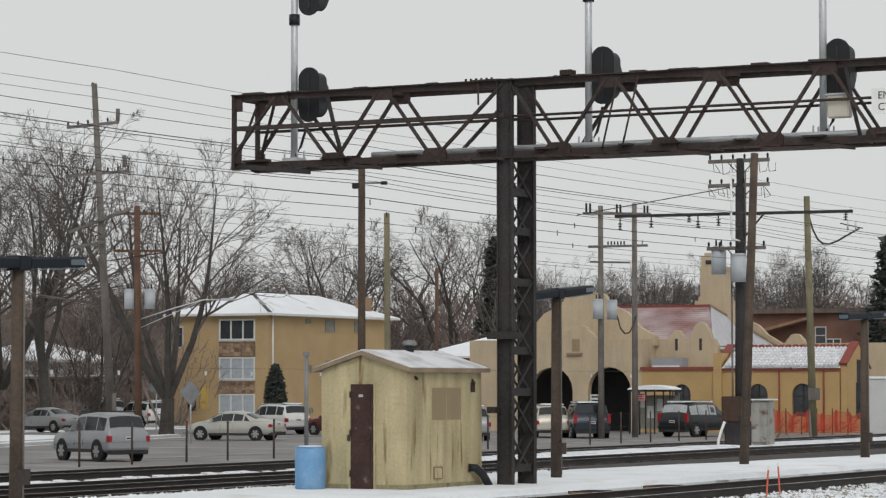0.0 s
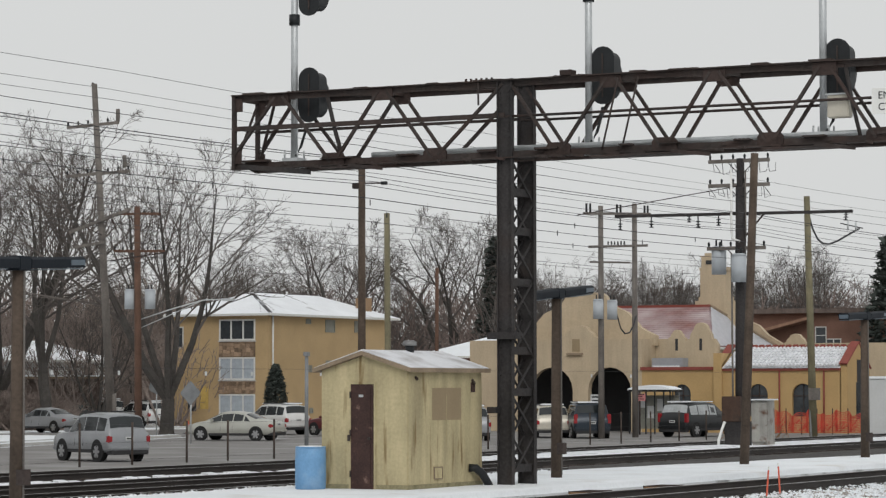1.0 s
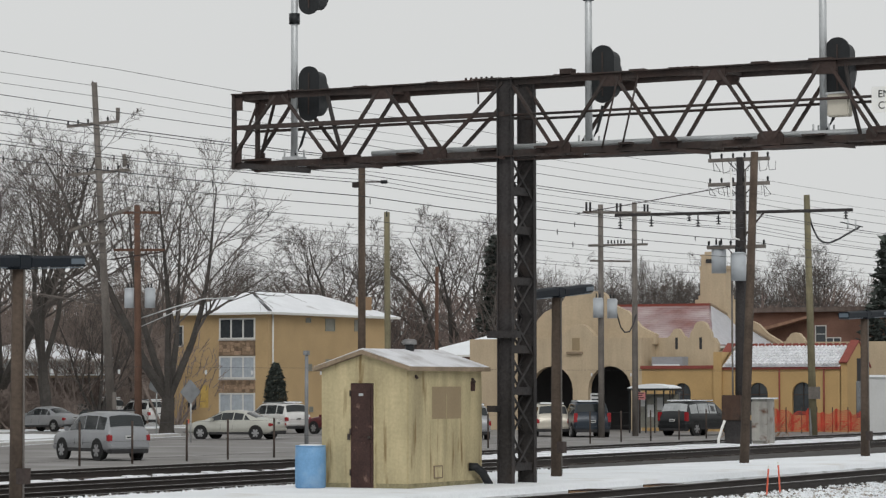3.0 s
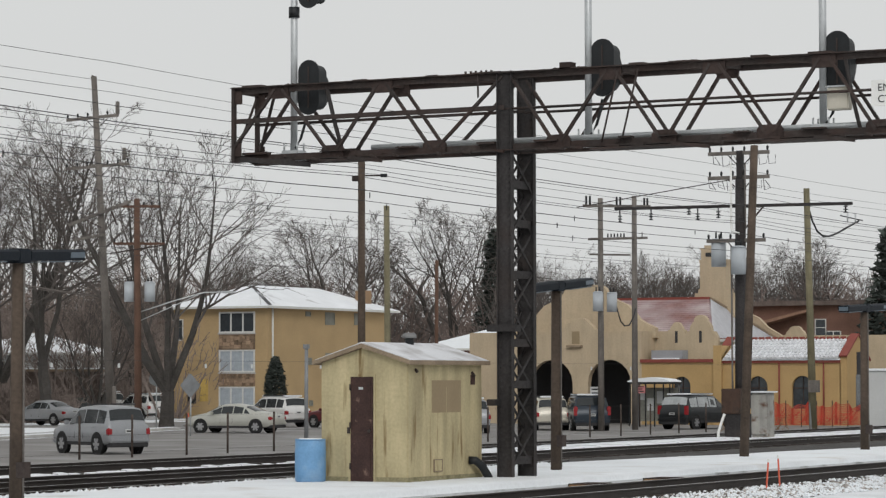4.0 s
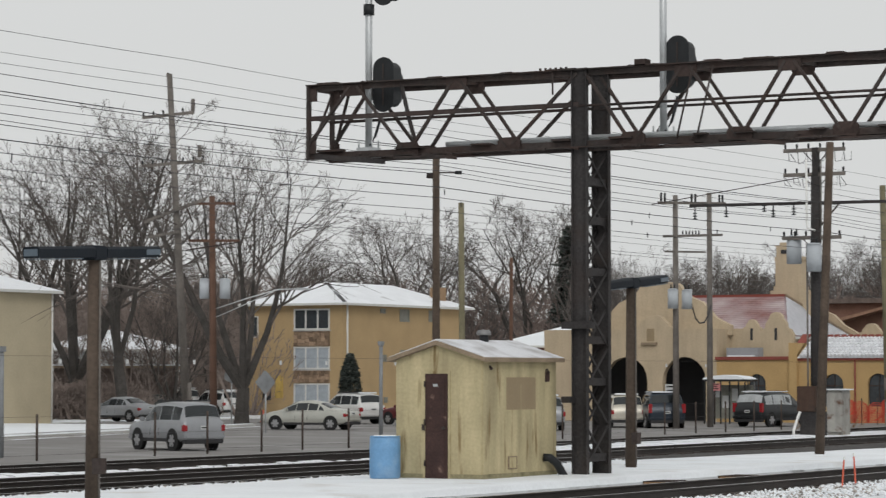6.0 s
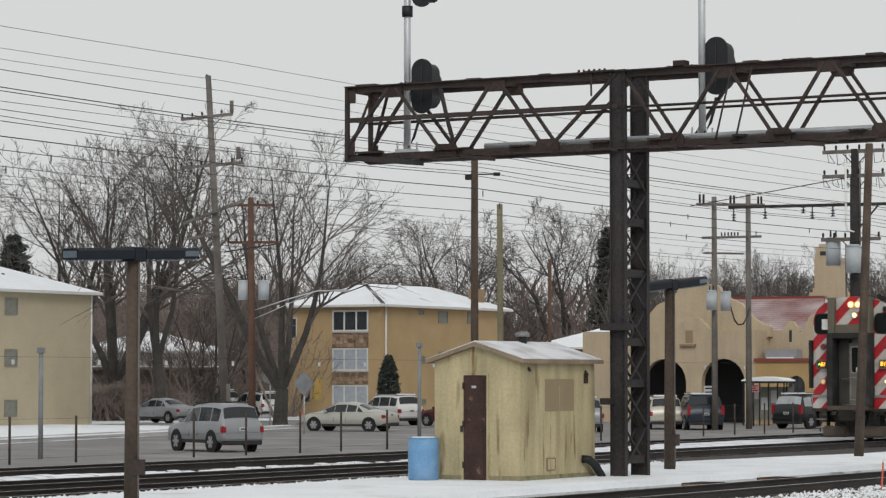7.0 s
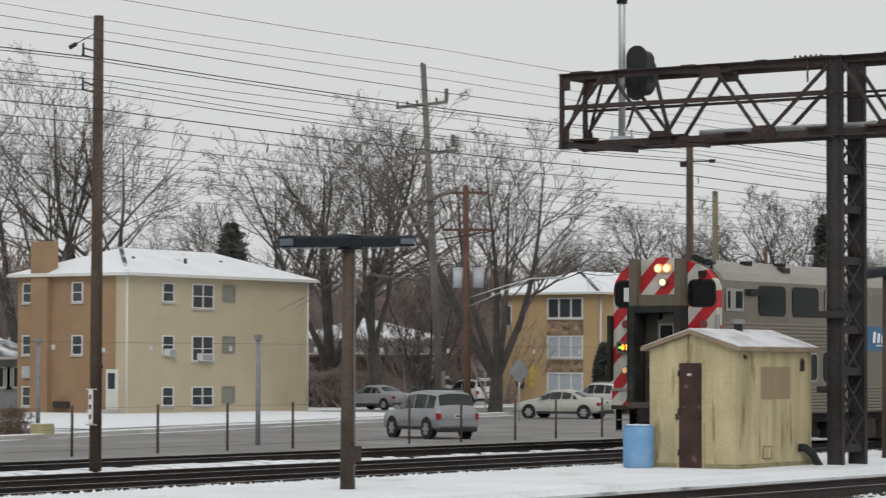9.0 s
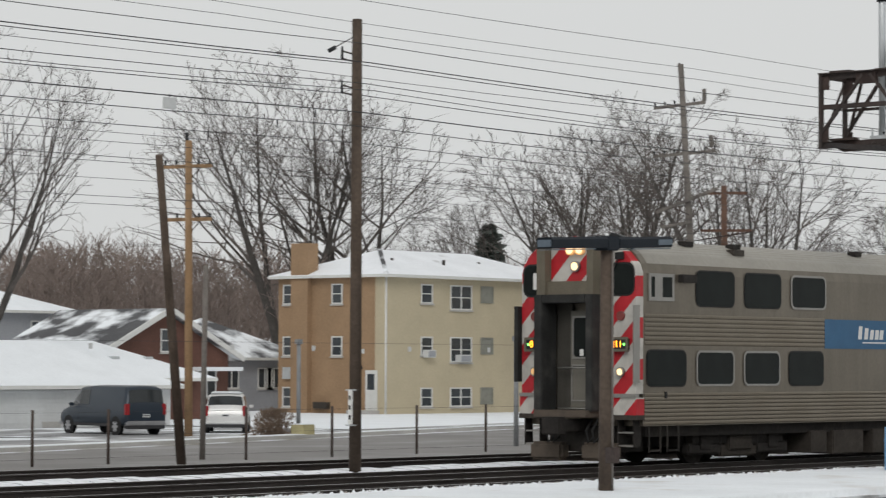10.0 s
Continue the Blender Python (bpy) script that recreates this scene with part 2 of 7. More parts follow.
RAIL = ((-0.07, 0), (0.07, 0), (0.07, 0.015), (0.012, 0.035), (0.012, 0.135), (0.037, 0.145), (0.037, 0.172), (-0.037, 0.172), (-0.037, 0.145), (-0.012, 0.135), (-0.012, 0.035), (-0.07, 0.015))
for tname, x in TRACKS:
    tr = tagged(new(tname), "railway track with rusty rails on dark wooden ties", "railway track", "parallel tracks", "structure")
    tr.matrix_basis = pose(x, 0, 0)
    end = 66.0 if tname == "track_siding" else Y1
    for s in (-1, 1):
        r = part("rail", prism(bmn(), RAIL, end - Y0), M_rail, tr, m=pose(s * 0.7535, Y0, -0.172))
        part("rail_head", box(bmn(), -0.033, 0.033, 0, end - Y0, 0.1715, 0.175), M_railtop, r, "worn shiny running surface")

# ---- the low island platform ----
bm = bmn()
rng = random.Random(5)
prof = ((-30.9, -0.27), (-30.5, 0.0), (-29.95, 0.085), (-28.0, 0.1), (-25.4, 0.09), (-25.05, 0.07), (-25.0, -0.27))
ys = [Y0 + i * 1.5 for i in range(int((Y1 - Y0) / 1.5))]
rows_ = []
for y in ys:
    k = noise.noise(Vector((0, y * 0.35, 0))) * 0.25
    e = 1.75 * min(1.0, max(0.0, (y - 60) / 20))
    rows_.append([bm.verts.new((x + (k + e if i in (0, 1, 2) else (k * 0.15 if i in (4, 5) else 0)), y, z + (0.02 * noise.noise(Vector((x, y * 0.8, 0))) if 1 < i < 5 else 0))) for i, (x, z) in enumerate(prof)])
for a, b in zip(rows_, rows_[1:]):
    for i in range(len(prof) - 1):
        bm.faces.new((a[i], a[i + 1], b[i + 1], b[i])).smooth = True
structure("island_platform", bm, M_snow_trod, "low platform between tracks covered in trodden snow", "platform")
bm = box(bmn(), -25.02, -24.9, Y0, Y1, -0.27, -0.03)
structure("platform_kerb", bm, mat("dark_timber_kerb", (0.06, 0.05, 0.045), 0.9, vary=0.3, scale=1, fine=15, second=SNOW, cover=0.64, patch=0.8), "dark timber edging along the snowy platform", "kerb")

# ---- road beyond the fence ----
structure("road", box(bmn(), -86.0, -47.6, -200, 400, -0.75, -0.6), M_asphalt, "grey wet asphalt road with salt stains", "road")
structure("parking_lot", box(bmn(), -100, -71.02, 100, 175, -0.75, -0.606), M_asphalt, "grey asphalt parking area with slush", "parking lot")

# ---- signal gantry ----
YN, YF = 51.4, 52.35          # near and far truss faces
ZB, ZT = 6.845, 8.30           # chord centres
gantry = thing("signal_gantry", pose(-26.27, 51.9, 0.08), "rusty dark steel cantilever signal gantry of riveted trusses", "gantry")


def gp(name, bm, material, label="", bevel=0.0):
    bmesh.ops.translate(bm, verts=bm.verts[:], vec=(26.27, -51.9, -0.08))
    return part(name, bm, material, gantry, label, bevel)


XL, XR = -32.9, -9.0
for y in (YN, YF):
    for z, nm in ((ZB, "bottom_chord"), (ZT, "top_chord")):
        bm = bmn()
        w = XL
        box(bm, w, XR, y + 0.016, y + 0.04, z - 0.06, z + 0.065)
        s = 1 if z == ZB else -1
        box(bm, w, XR, y - 0.09, y + 0.09, z - s * 0.07 - 0.012, z - s * 0.07 + 0.012)
        rng = random.Random(int(z * 10))
        x = w + 0.3
        while x < XR:              # splice plates and bolt heads along the chord
            L = 0.25 + 0.5 * rng.random()
            box(bm, x, x + L, y - 0.1, y + 0.1, z + 0.066, z + 0.085 + 0.03 * rng.random())
            for k in range(4):
                box(bm, x + k * L / 4, x + k * L / 4 + 0.03, y - 0.03, y + 0.03, z + 0.066, z + 0.11)
            x += L + 0.5 + 1.1 * rng.random()
        gp(nm, bm, M_steel)
TOPS = [-31.73, -29.18, -26.25, -23.9, -21.65, -19.35, -17.05, -14.75, -12.45]
BOTS = [-32.95, -30.38, -27.93, -25.08, -22.73, -20.48, -18.24, -15.9, -13.6, -11.3]
for y, dx in ((YN, 0.0), (YF, -0.11)):
    for b, t in zip(BOTS, TOPS):           # rising to the right
        lo = max(b + dx + 0.07, XL + 0.06)
        gp("diagonal", bar(bmn(), (lo, y, ZB + 0.05 + (0.2 if b == BOTS[0] else 0)), (t + dx - 0.09, y, ZT), 0.085, 0.055, (0, 1, 0)), M_steel)
    for t, b in zip(TOPS, BOTS[1:]):       # falling to the right
        gp("diagonal", bar(bmn(), (t + dx + 0.09, y, ZT), (b + dx - 0.07, y, ZB), 0.085, 0.055, (0, 1, 0)), M_steel)
    for t in TOPS[:2] + TOPS[3:]:
        gp("gusset_plate", prism(bmn(), ((t + dx - 0.24, ZT + 0.05), (t + dx - 0.24, ZT - 0.12), (t + dx - 0.17, ZT - 0.2), (t + dx + 0.17, ZT - 0.2), (t + dx + 0.24, ZT - 0.12), (t + dx + 0.24, ZT + 0.05)), 0.06, pose(0, y - 0.03, 0)), M_rustplate)
    for b in BOTS[1:]:
        gp("gusset_plate", prism(bmn(), ((b + dx - 0.27, ZB - 0.07), (b + dx - 0.27, ZB + 0.12), (b + dx - 0.2, ZB + 0.2), (b + dx + 0.2, ZB + 0.2), (b + dx + 0.27, ZB + 0.12), (b + dx + 0.27, ZB - 0.07)), 0.06, pose(0, y - 0.03, 0)), M_rustplate)
    gp("end_post", box(bmn(), XL, XL + 0.075, y - 0.05, y + 0.05, ZB - 0.09, ZT + 0.09), M_steel)
    gp("end_post", box(bmn(), XL + 0.02, XL + 0.22, y - 0.02, y + 0.02, ZB + 0.05, ZB + 0.33), M_rustplate)
    gp("end_post", box(bmn(), XL + 0.02, XL + 0.24, y - 0.02, y + 0.02, ZT - 0.28, ZT), M_rustplate)
gp("middle_rail", box(bmn(), XL, -26.3, YN - 0.03, YN + 0.03, 7.60, 7.70), M_steel)
gp("middle_rail", box(bmn(), XL + 0.1, -26.3, YF - 0.03, YF + 0.03, 7.62, 7.68), M_steel)
for y in (YN, YF):
    gp("handrail", tube(bmn(), (-26.3, y, 7.62), (XR, y, 7.62), 0.028), M_steel)
for z in (ZB, ZT):                 # cross struts between the two faces
    for x in (XL + 0.05, -31.6, -29.2, -26.9, -23.8, -21.5, -19.3, -17, -14.6):
        gp("cross_strut", bar(bmn(), (x, YN, z), (x, YF, z), 0.07, 0.07), M_steel)
    for a, b in zip((-31.6, -29.2, -25.5, -23.8, -21.5, -19.3, -17), (-29.2, -26.9, -23.8, -21.5, -19.3, -17, -14.6)):
        gp("lateral_brace", bar(bmn(), (a, YN, z), (b, YF, z), 0.05, 0.03), M_steel)
gp("end_brace", bar(bmn(), (XL + 0.05, YN, ZB), (XL + 0.05, YF, ZT), 0.05, 0.03), M_steel)
gp("end_brace", bar(bmn(), (XL + 0.05, YN, 7.65), (XL + 0.05, YF, 7.65), 0.06, 0.03), M_steel)
# hanging walkway plates under the bottom chords, and a loose cable or two
gp("toe_plate", bar(bmn(), (-32.35, YN - 0.3, ZB - 0.06), (-30.9, YN - 0.3, ZB - 0.2), 0.5, 0.1), M_column)
rng = random.Random(8)
x = -32.4
while x < XR:                      # bolts, clips and loose ends under the near chord
    L = 0.08 + 0.25 * rng.random()
    gp("clip", bar(bmn(), (x, YN - 0.12, ZB - 0.07), (x + L, YN - 0.14, ZB - 0.08 - 0.05 * rng.random()), 0.06, 0.05), M_steel)
    x += 0.25 + 0.8 * rng.random()
for x0, x1 in ((-30.6, -29.4), (-24.3, -22.0), (-20.6, -19.0), (-16, -14)):
    gp("walkway_plate", box(bmn(), x0, x1, YN - 0.2, YN + 0.35, ZB - 0.15, ZB - 0.11), M_steel)
    gp("bracket", bar(bmn(), (x1 - 0.5, YN - 0.2, ZB - 0.1), (x1 + 0.35, YN - 0.25, ZB - 0.2), 0.05, 0.07), M_steel)
gp("conduit", tube(bmn(), (-29.6, YN + 0.3, ZB + 0.14), (XR, YN + 0.3, ZB + 0.14), 0.06), M_galv, "pale galvanised conduit")
gp("junction_box", box(bmn(), -25.0, -24.75, YN - 0.1, YN + 0.15, ZT + 0.06, ZT + 0.2), M_rustplate)
for x in (-23.72, -23.28):
    gp("hanging_cable", hose(bmn(), [(x, YN - 0.05, ZT - 0.02), (x - 0.17, YN - 0.06, 7.6), (x - 0.36, YN - 0.06, ZB)], 0.02), M_steel)
gp("hanging_pipe", hose(bmn(), [(-30.57, YN + 0.05, ZT), (-30.36, YN + 0.05, 7.5), (-30.12, YN + 0.05, ZB - 0.1)], 0.045), M_column)
gp("hanging_pipe", hose(bmn(), [(-18.95, YN + 0.05, ZT), (-18.8, YN + 0.05, 7.5), (-18.65, YN + 0.05, ZB + 0.05)], 0.04), M_column)
gp("hanging_cable", hose(bmn(), [(-26.9, YN - 0.04, ZT + 0.1), (-26.89, YN - 0.04, ZT - 0.42)], 0.02), M_steel)
gp("end_brace", bar(bmn(), (-32.85, YF, ZB), (-31.8, YN, ZT), 0.06, 0.04), M_steel)
for x in (-27.2, -27.08, -26.96, -26.84, -26.72, -26.6):
    gp("bolt", tube(bmn(), (x, YN, ZT + 0.06), (x, YN, ZT + 0.14), 0.025, n=6), M_steel)
# the column: two posts and lacing
for y, xa, xb in ((YN, -26.45, -26.13), (YF, -26.46, -26.10)):
    bm = box(bmn(), xa, xb, y - 0.012, y + 0.012, 0.02, 8.4)
    for x in (xa, xb):
        box(bm, x - 0.012, x + 0.012, y - 0.06, y + 0.06, 0.02, 8.4)
    for k in range(60):
        for x in (xa + 0.06, xb - 0.06):
            box(bm, x - 0.015, x + 0.015, y - 0.035, y - 0.01, 0.3 + k * 0.135, 0.33 + k * 0.135)
    gp("post", bm, M_column)
for x in (-26.38, -26.16):
    z, s = 0.3, 0
    while z < 6.2:
        a, b = (YN, YF) if s else (YF, YN)
        gp("lacing_bar", bar(bmn(), (x, a, z), (x, b, z + 0.78), 0.02, 0.055), M_column)
        gp("lacing_bar", bar(bmn(), (x + 0.03, b, z), (x + 0.03, a, z + 0.78), 0.02, 0.055), M_column)
        z, s = z + 0.8, 1 - s
    for z in (0.35, 1.9, 2.75, 4.15, 5.2, 6.0):
        gp("tie_plate", box(bmn(), x - 0.015, x + 0.015, YN, YF, z, z + 0.16), M_column)
gp("collar", box(bmn(), -26.62, -26.0, YN - 0.2, YN + 0.12, 3.06, 3.2), M_column)
gp("collar", box(bmn(), -26.6, -26.4, YN - 0.25, YN + 0.05, 1.55, 1.68), M_column)
gp("base_plate", box(bmn(), -26.7, -25.85, YN - 0.25, YF + 0.25, -0.02, 0.04), M_column)
# signals on their masts
def signal(x, head_dx, z_head, y):
    sg = thing("railway_signal", pose(x, y, ZB + 0.1), "black oval railway signals on a galvanised mast on the gantry", "railway signal", "signals on the gantry")
    part("mast", tube(bmn(), (0, 0, 0.0), (0, 0, 4.6), 0.075, n=14), M_galv, sg)
    bm = box(bmn(), -0.2, 0.2, -0.18, 0.18, -0.14, 0.06)
    for a, b in ((-0.16, -0.14), (0.16, -0.14), (0.16, 0.14), (-0.16, 0.14)):
        tube(bm, (a, b, 0.06), (a, b, 0.22), 0.02)
    part("mast_base", bm, M_galv, sg)
    for zc in (z_head, z_head + 2.3):
        m = pose(head_dx, 0.05, zc - ZB - 0.1)
        outline = rounded(-0.26, 0.26, -0.59, 0.59, 0.259, 9)
        bg_ = part("backplate", prism(bmn(), outline, 0.03), M_black, sg, m=m @ pose(0, -0.05, 0))
        part("housing", prism(bmn(), rounded(-0.235, 0.235, -0.46, 0.5, 0.2, 6), 0.34), M_black, bg_, m=pose(0.0, 0.03, 0))
        part("visor", sweep(bmn(), [(0, 0.37, 0.02), (0, 0.56, -0.03)], [0.225, 0.2], 16), M_black, bg_, m=Matrix.Diagonal((1, 1, 2.0, 1)))
        part("seam", box(bmn(), -0.015, 0.015, -0.016, 0, -0.45, 0.45), M_steel, bg_)
        part("bracket", box(bmn(), -abs(head_dx) if head_dx > 0 else 0, 0, 0.1, 0.16, -0.1, 0.1), M_black, bg_)
        if zc > z_head:
            part("clamp", tube(bmn(), (-head_dx, 0, -0.78), (-head_dx, 0, -0.55), 0.12, n=10), M_black, bg_)
    part("cable", hose(bmn(), [(0.1, -0.1, 0.1), (0.24, -0.12, 0.3), (0.3, -0.05, 0.6), (head_dx, 0, z_head - ZB - 0.75)], 0.03), M_black, sg)
    return sg


signal(-31.62, 0.36, 8.36, 51.85)
signal(-24.61, 0.31, 8.41, 51.85)
signal(-19.55, 0.29, 8.27, 51.85)
M_beige = mat("beige_enamel", (0.50, 0.47, 0.40), 0.6, vary=0.08)
box_ = thing("relay_box", pose(-19.12, 51.6, 7.5), "pale grey relay box hung beside a signal mast", "relay box")
part("case", box(bmn(), -0.22, 0.22, -0.12, 0.12, -0.22, 0.22), M_beige, box_, bevel=0.02)
part("lid", box(bmn(), -0.24, 0.24, -0.14, 0.14, 0.22, 0.25), M_galv, box_)
part("hanger", box(bmn(), -0.3, 0.2, 0.05, 0.12, 0.08, 0.14), M_galv, box_)


def words(body, size, material, parent, m, extrude=0.003, spacing=1.0):
    cu = bpy.data.curves.new("lettering", "FONT")
    cu.body, cu.size, cu.extrude, cu.align_x, cu.align_y, cu.space_character = body, size, extrude, "CENTER", "CENTER", spacing
    tmp = bpy.data.objects.new("lettering", cu)
    me = bpy.data.meshes.new_from_object(tmp)
    bpy.data.objects.remove(tmp)
    me.materials.clear()
    me.materials.append(material)
    return share("lettering", me, parent, m)


M_white = mat("white_paint", (0.78, 0.78, 0.76), 0.6, vary=0.05)
M_blackink = mat("black_paint", (0.02, 0.02, 0.02), 0.6, vary=0.05)
sign = thing("track_sign", pose(-18.03, 51.28, 7.54), "white metal track sign with black lettering on the gantry", "sign")
part("plate", prism(bmn(), rounded(-0.33, 0.33, -0.25, 0.25, 0.03), 0.015), M_white, sign)
words("END", 0.2, M_blackink, sign, pose(0, -0.004, 0.1, 90))
words("CTC", 0.2, M_blackink, sign, pose(0, -0.004, -0.12, 90))
part("bracket", box(bmn(), -0.3, 0.3, 0.015, 0.12, 0.0, 0.08), M_galv, sign)

# ---- equipment shed on the platform ----
SX, SY, SZ = -26.76, 48.13, 0.03
shed = thing("equipment_shed", pose(SX, SY, SZ), "stained yellow plastered equipment shed with a low snowy gable roof", "shed")
W_, L_, H_ = 1.96, 3.12, 2.38
peak = 2.68
bm = bmn()
prism(bm, ((-W_, 0), (0, 0), (0, H_), (-W_ / 2, peak), (-W_, H_)), L_)
bmesh.ops.bevel(bm, geom=[e for e in bm.edges if abs(e.verts[0].co.z - e.verts[1].co.z) > 2], offset=0.02, segments=2, affect="EDGES")
bmesh.ops.subdivide_edges(bm, edges=bm.edges[:], cuts=3, use_grid_fill=True)
for v in bm.verts:
    v.co += Vector((0.006, 0.006, 0)) * noise.noise(v.co * 2.0)
part("wall", bm, M_plaster, shed)
bm = bmn()
ov = 0.13
for s in (1, -1):
    m = pose(-W_ / 2, 0, 0) @ Matrix.Diagonal((s, 1, 1, 1))
    sl = (peak - H_) / (W_ / 2)
    e = W_ / 2 + ov
    prism(bm, ((0, peak + 0.005), (e, peak - sl * e + 0.005), (e, peak - sl * e + 0.085), (0, peak + 0.085)), L_ + 2 * ov, m @ pose(0, -ov, 0))
roof = part("roof", bm, M_fascia, shed, "weathered tan roof boards")
bm = bmn()
for s in (1, -1):
    m = pose(-W_ / 2, 0, 0) @ Matrix.Diagonal((s, 1, 1, 1))
    prism(bm, ((0, peak + 0.088), (e - 0.02, peak - sl * e + 0.094), (e - 0.03, peak - sl * e + 0.105), (0, peak + 0.115)), L_ + 2 * ov - 0.06, m @ pose(0, -ov + 0.03, 0))
part("roof_snow", bm, M_roofsnow, roof, "thin wet snow")
vent = part("vent", tube(bmn(), (0, 0, 0), (0, 0, 0.2), 0.09, n=14), M_black, shed, m=pose(-W_ / 2 + 0.05, 1.75, peak + 0.06))
part("cap", tube(tube(bmn(), (0, 0, 0.15), (0, 0, 0.23), 0.145, 0.14, 14), (0, 0, 0.23), (0, 0, 0.255), 0.14, 0.1, 14), mat("grey_vent_cap", (0.25, 0.25, 0.25), 0.6, 0.4), vent)
door = part("door", box(bmn(), -1.27, -0.76, -0.03, 0.02, 0.05, 2.11), M_door_rust, shed, "peeling dark brown steel door", bevel=0.008)
for z0, z1 in ((0.12, 0.95), (1.05, 2.02)):
    part("panel", box(bmn(), -1.21, -0.82, -0.038, -0.03, z0, z1), M_door_rust, door)
part("notice", box(bmn(), -1.08, -0.98, -0.043, -0.038, 1.86, 1.91), M_galv, door)
part("handle", tube(bmn(), (-0.83, -0.09, 1.05), (-0.83, -0.03, 1.05), 0.03), M_steel, door)
for z in (0.3, 1.1, 1.85):
    part("hinge", tube(bmn(), (-1.27, -0.045, z), (-1.27, -0.045, z + 0.12), 0.018), M_steel, door)
part("hook", box(bmn(), -1.33, -1.28, -0.06, 0, 1.0, 1.12), M_steel, door)
for a, b, c, d in ((-1.32, -1.275, 0.02, 2.16), (-0.755, -0.71, 0.02, 2.16), (-1.275, -0.755, 2.115, 2.16)):
    part("door_frame", box(bmn(), a, b, -0.025, 0.02, c, d), M_plaster, shed)
part("window_patch", box(bmn(), -0.01, 0.006, 0.98, 2.2, 1.4, 2.04), M_patch, shed, "boarded window painted tan")
part("patch_seam", box(bmn(), 0.0, 0.01, 1.57, 1.585, 0.9, 1.9), M_plaster, shed)
hat = part("hatch", box(bmn(), 0.0, 0.02, 1.06, 1.36, 0.25, 0.46), M_plaster, shed)
part("hatch_rim", box(box(box(box(bmn(), 0.0, 0.03, 1.04, 1.06, 0.23, 0.48), 0, 0.03, 1.36, 1.38, 0.23, 0.48), 0, 0.03, 1.06, 1.36, 0.46, 0.48), 0, 0.03, 1.06, 1.36, 0.23, 0.25), M_fascia, hat)
part("conduit_elbow", hose(bmn(), [(0.0, 2.55, 0.42), (0.12, 2.6, 0.42), (0.2, 2.75, 0.3), (0.24, 3.05, -0.02)], 0.085, 10), M_black, shed, "thick black cable duct")
part("rust_mark", box(bmn(), 0.0, 0.012, 2.62, 2.8, 1.95, 2.15), M_door_rust, shed)
part("eave_stub", tube(bmn(), (0.0, 2.68, 2.2), (0.06, 2.68, 2.12), 0.035), M_steel, shed)
part("eave_stub", tube(bmn(), (0.0, 0.3, 2.26), (0.05, 0.3, 2.2), 0.03), M_steel, shed)
part("door_slab", box(bmn(), -1.5, -0.6, -0.5, 0, -0.06, 0.03), M_roofsnow, shed, "snowy concrete door step")
part("plinth", box(bmn(), -W_ - 0.012, 0.012, -0.012, L_ + 0.012, -0.08, 0.15), mat("dirty_plinth", (0.28, 0.25, 0.15), 0.9, vary=0.35, scale=3, fine=20, second=(0.12, 0.11, 0.06), cover=0.4, patch=3), shed)

barrel = thing("plastic_barrel", pose(-28.72, 47.72, 0.08), "faded blue plastic barrel topped with snow beside the shed", "barrel")
barrel.scale = (0.87, 0.87, 0.92)
bm = bmn()
prof_ = ((0.30, 0.0), (0.345, 0.03), (0.35, 0.3), (0.353, 0.32), (0.35, 0.34), (0.35, 0.62), (0.353, 0.64), (0.35, 0.66), (0.345, 0.86), (0.33, 0.9))
sweep(bm, [(0, 0, z) for r, z in prof_], [r for r, z in prof_], 24)
part("drum", bm, M_barrel, barrel)
part("snow_cap", tube(bmn(), (0, 0, 0.86), (0, 0, 0.93), 0.325, 0.25, 18), M_snow, barrel)
part("rim", tube(bmn(), (0, 0, 0.89), (0, 0, 0.915), 0.345, 0.345, 24), M_barrel, barrel)

# ---- platform lamps ----
M_lamp = mat("dark_blue_lamp_housing", (0.009, 0.013, 0.019), 0.7, vary=0.2, scale=3, fine=20)
M_lens = mat("clouded_lamp_lens", (0.11, 0.14, 0.17), 0.3, vary=0.15)


def platform_lamp(x, y, tilt=2.6, z=0.09):
    lp = thing("platform_lamp", pose(x, y, z), "dark timber platform lamp post with two boxy blue-grey heads", "lamp post", "platform lamps")
    part("post", tube(bmn(), (0, 0, -0.12), (0, 0.02, 4.05), 0.125, 0.1, 12), M_wood, lp)
    part("cap", box(bmn(), -0.16, 0.16, -0.16, 0.16, 3.86, 4.09), M_lamp, lp, bevel=0.02)
    for s in (-1, 1):
        m = pose(0, s * 0.16, 3.99, tilt) @ Matrix.Diagonal((1, s, 1, 1))
        bm = prism(bmn(), ((-0.15, -0.09), (0.15, -0.09), (0.17, 0.05), (0.12, 0.09), (-0.12, 0.09), (-0.17, 0.05)), 1.45)
        a = part("lamp_head", bm, M_lamp, lp, m=m)
        part("end_lens", box(bmn(), -0.13, 0.13, 1.45, 1.465, -0.06, 0.05), M_lens, a)
        if s > 0:
            part("side_lens", box(bmn(), 0.158, 0.172, 1.05, 1.43, -0.05, 0.04), M_lens, a, "clouded grey side lens")
        part("neck", box(bmn(), -0.1, 0.1, -0.1, 0.25, -0.07, 0.06), M_lamp, a)
        part("lens", box(bmn(), -0.14, 0.14, 0.3, 1.42, -0.115, -0.1), M_lens, a)
    part("conduit", tube(bmn(), (0.13, 0, 0), (0.115, 0.02, 3.9), 0.018), M_woodgrey, lp)
    part("switch_box", box(bmn(), 0.06, 0.2, -0.1, 0.1, 0.45, 0.7), M_steel, lp)
    return lp


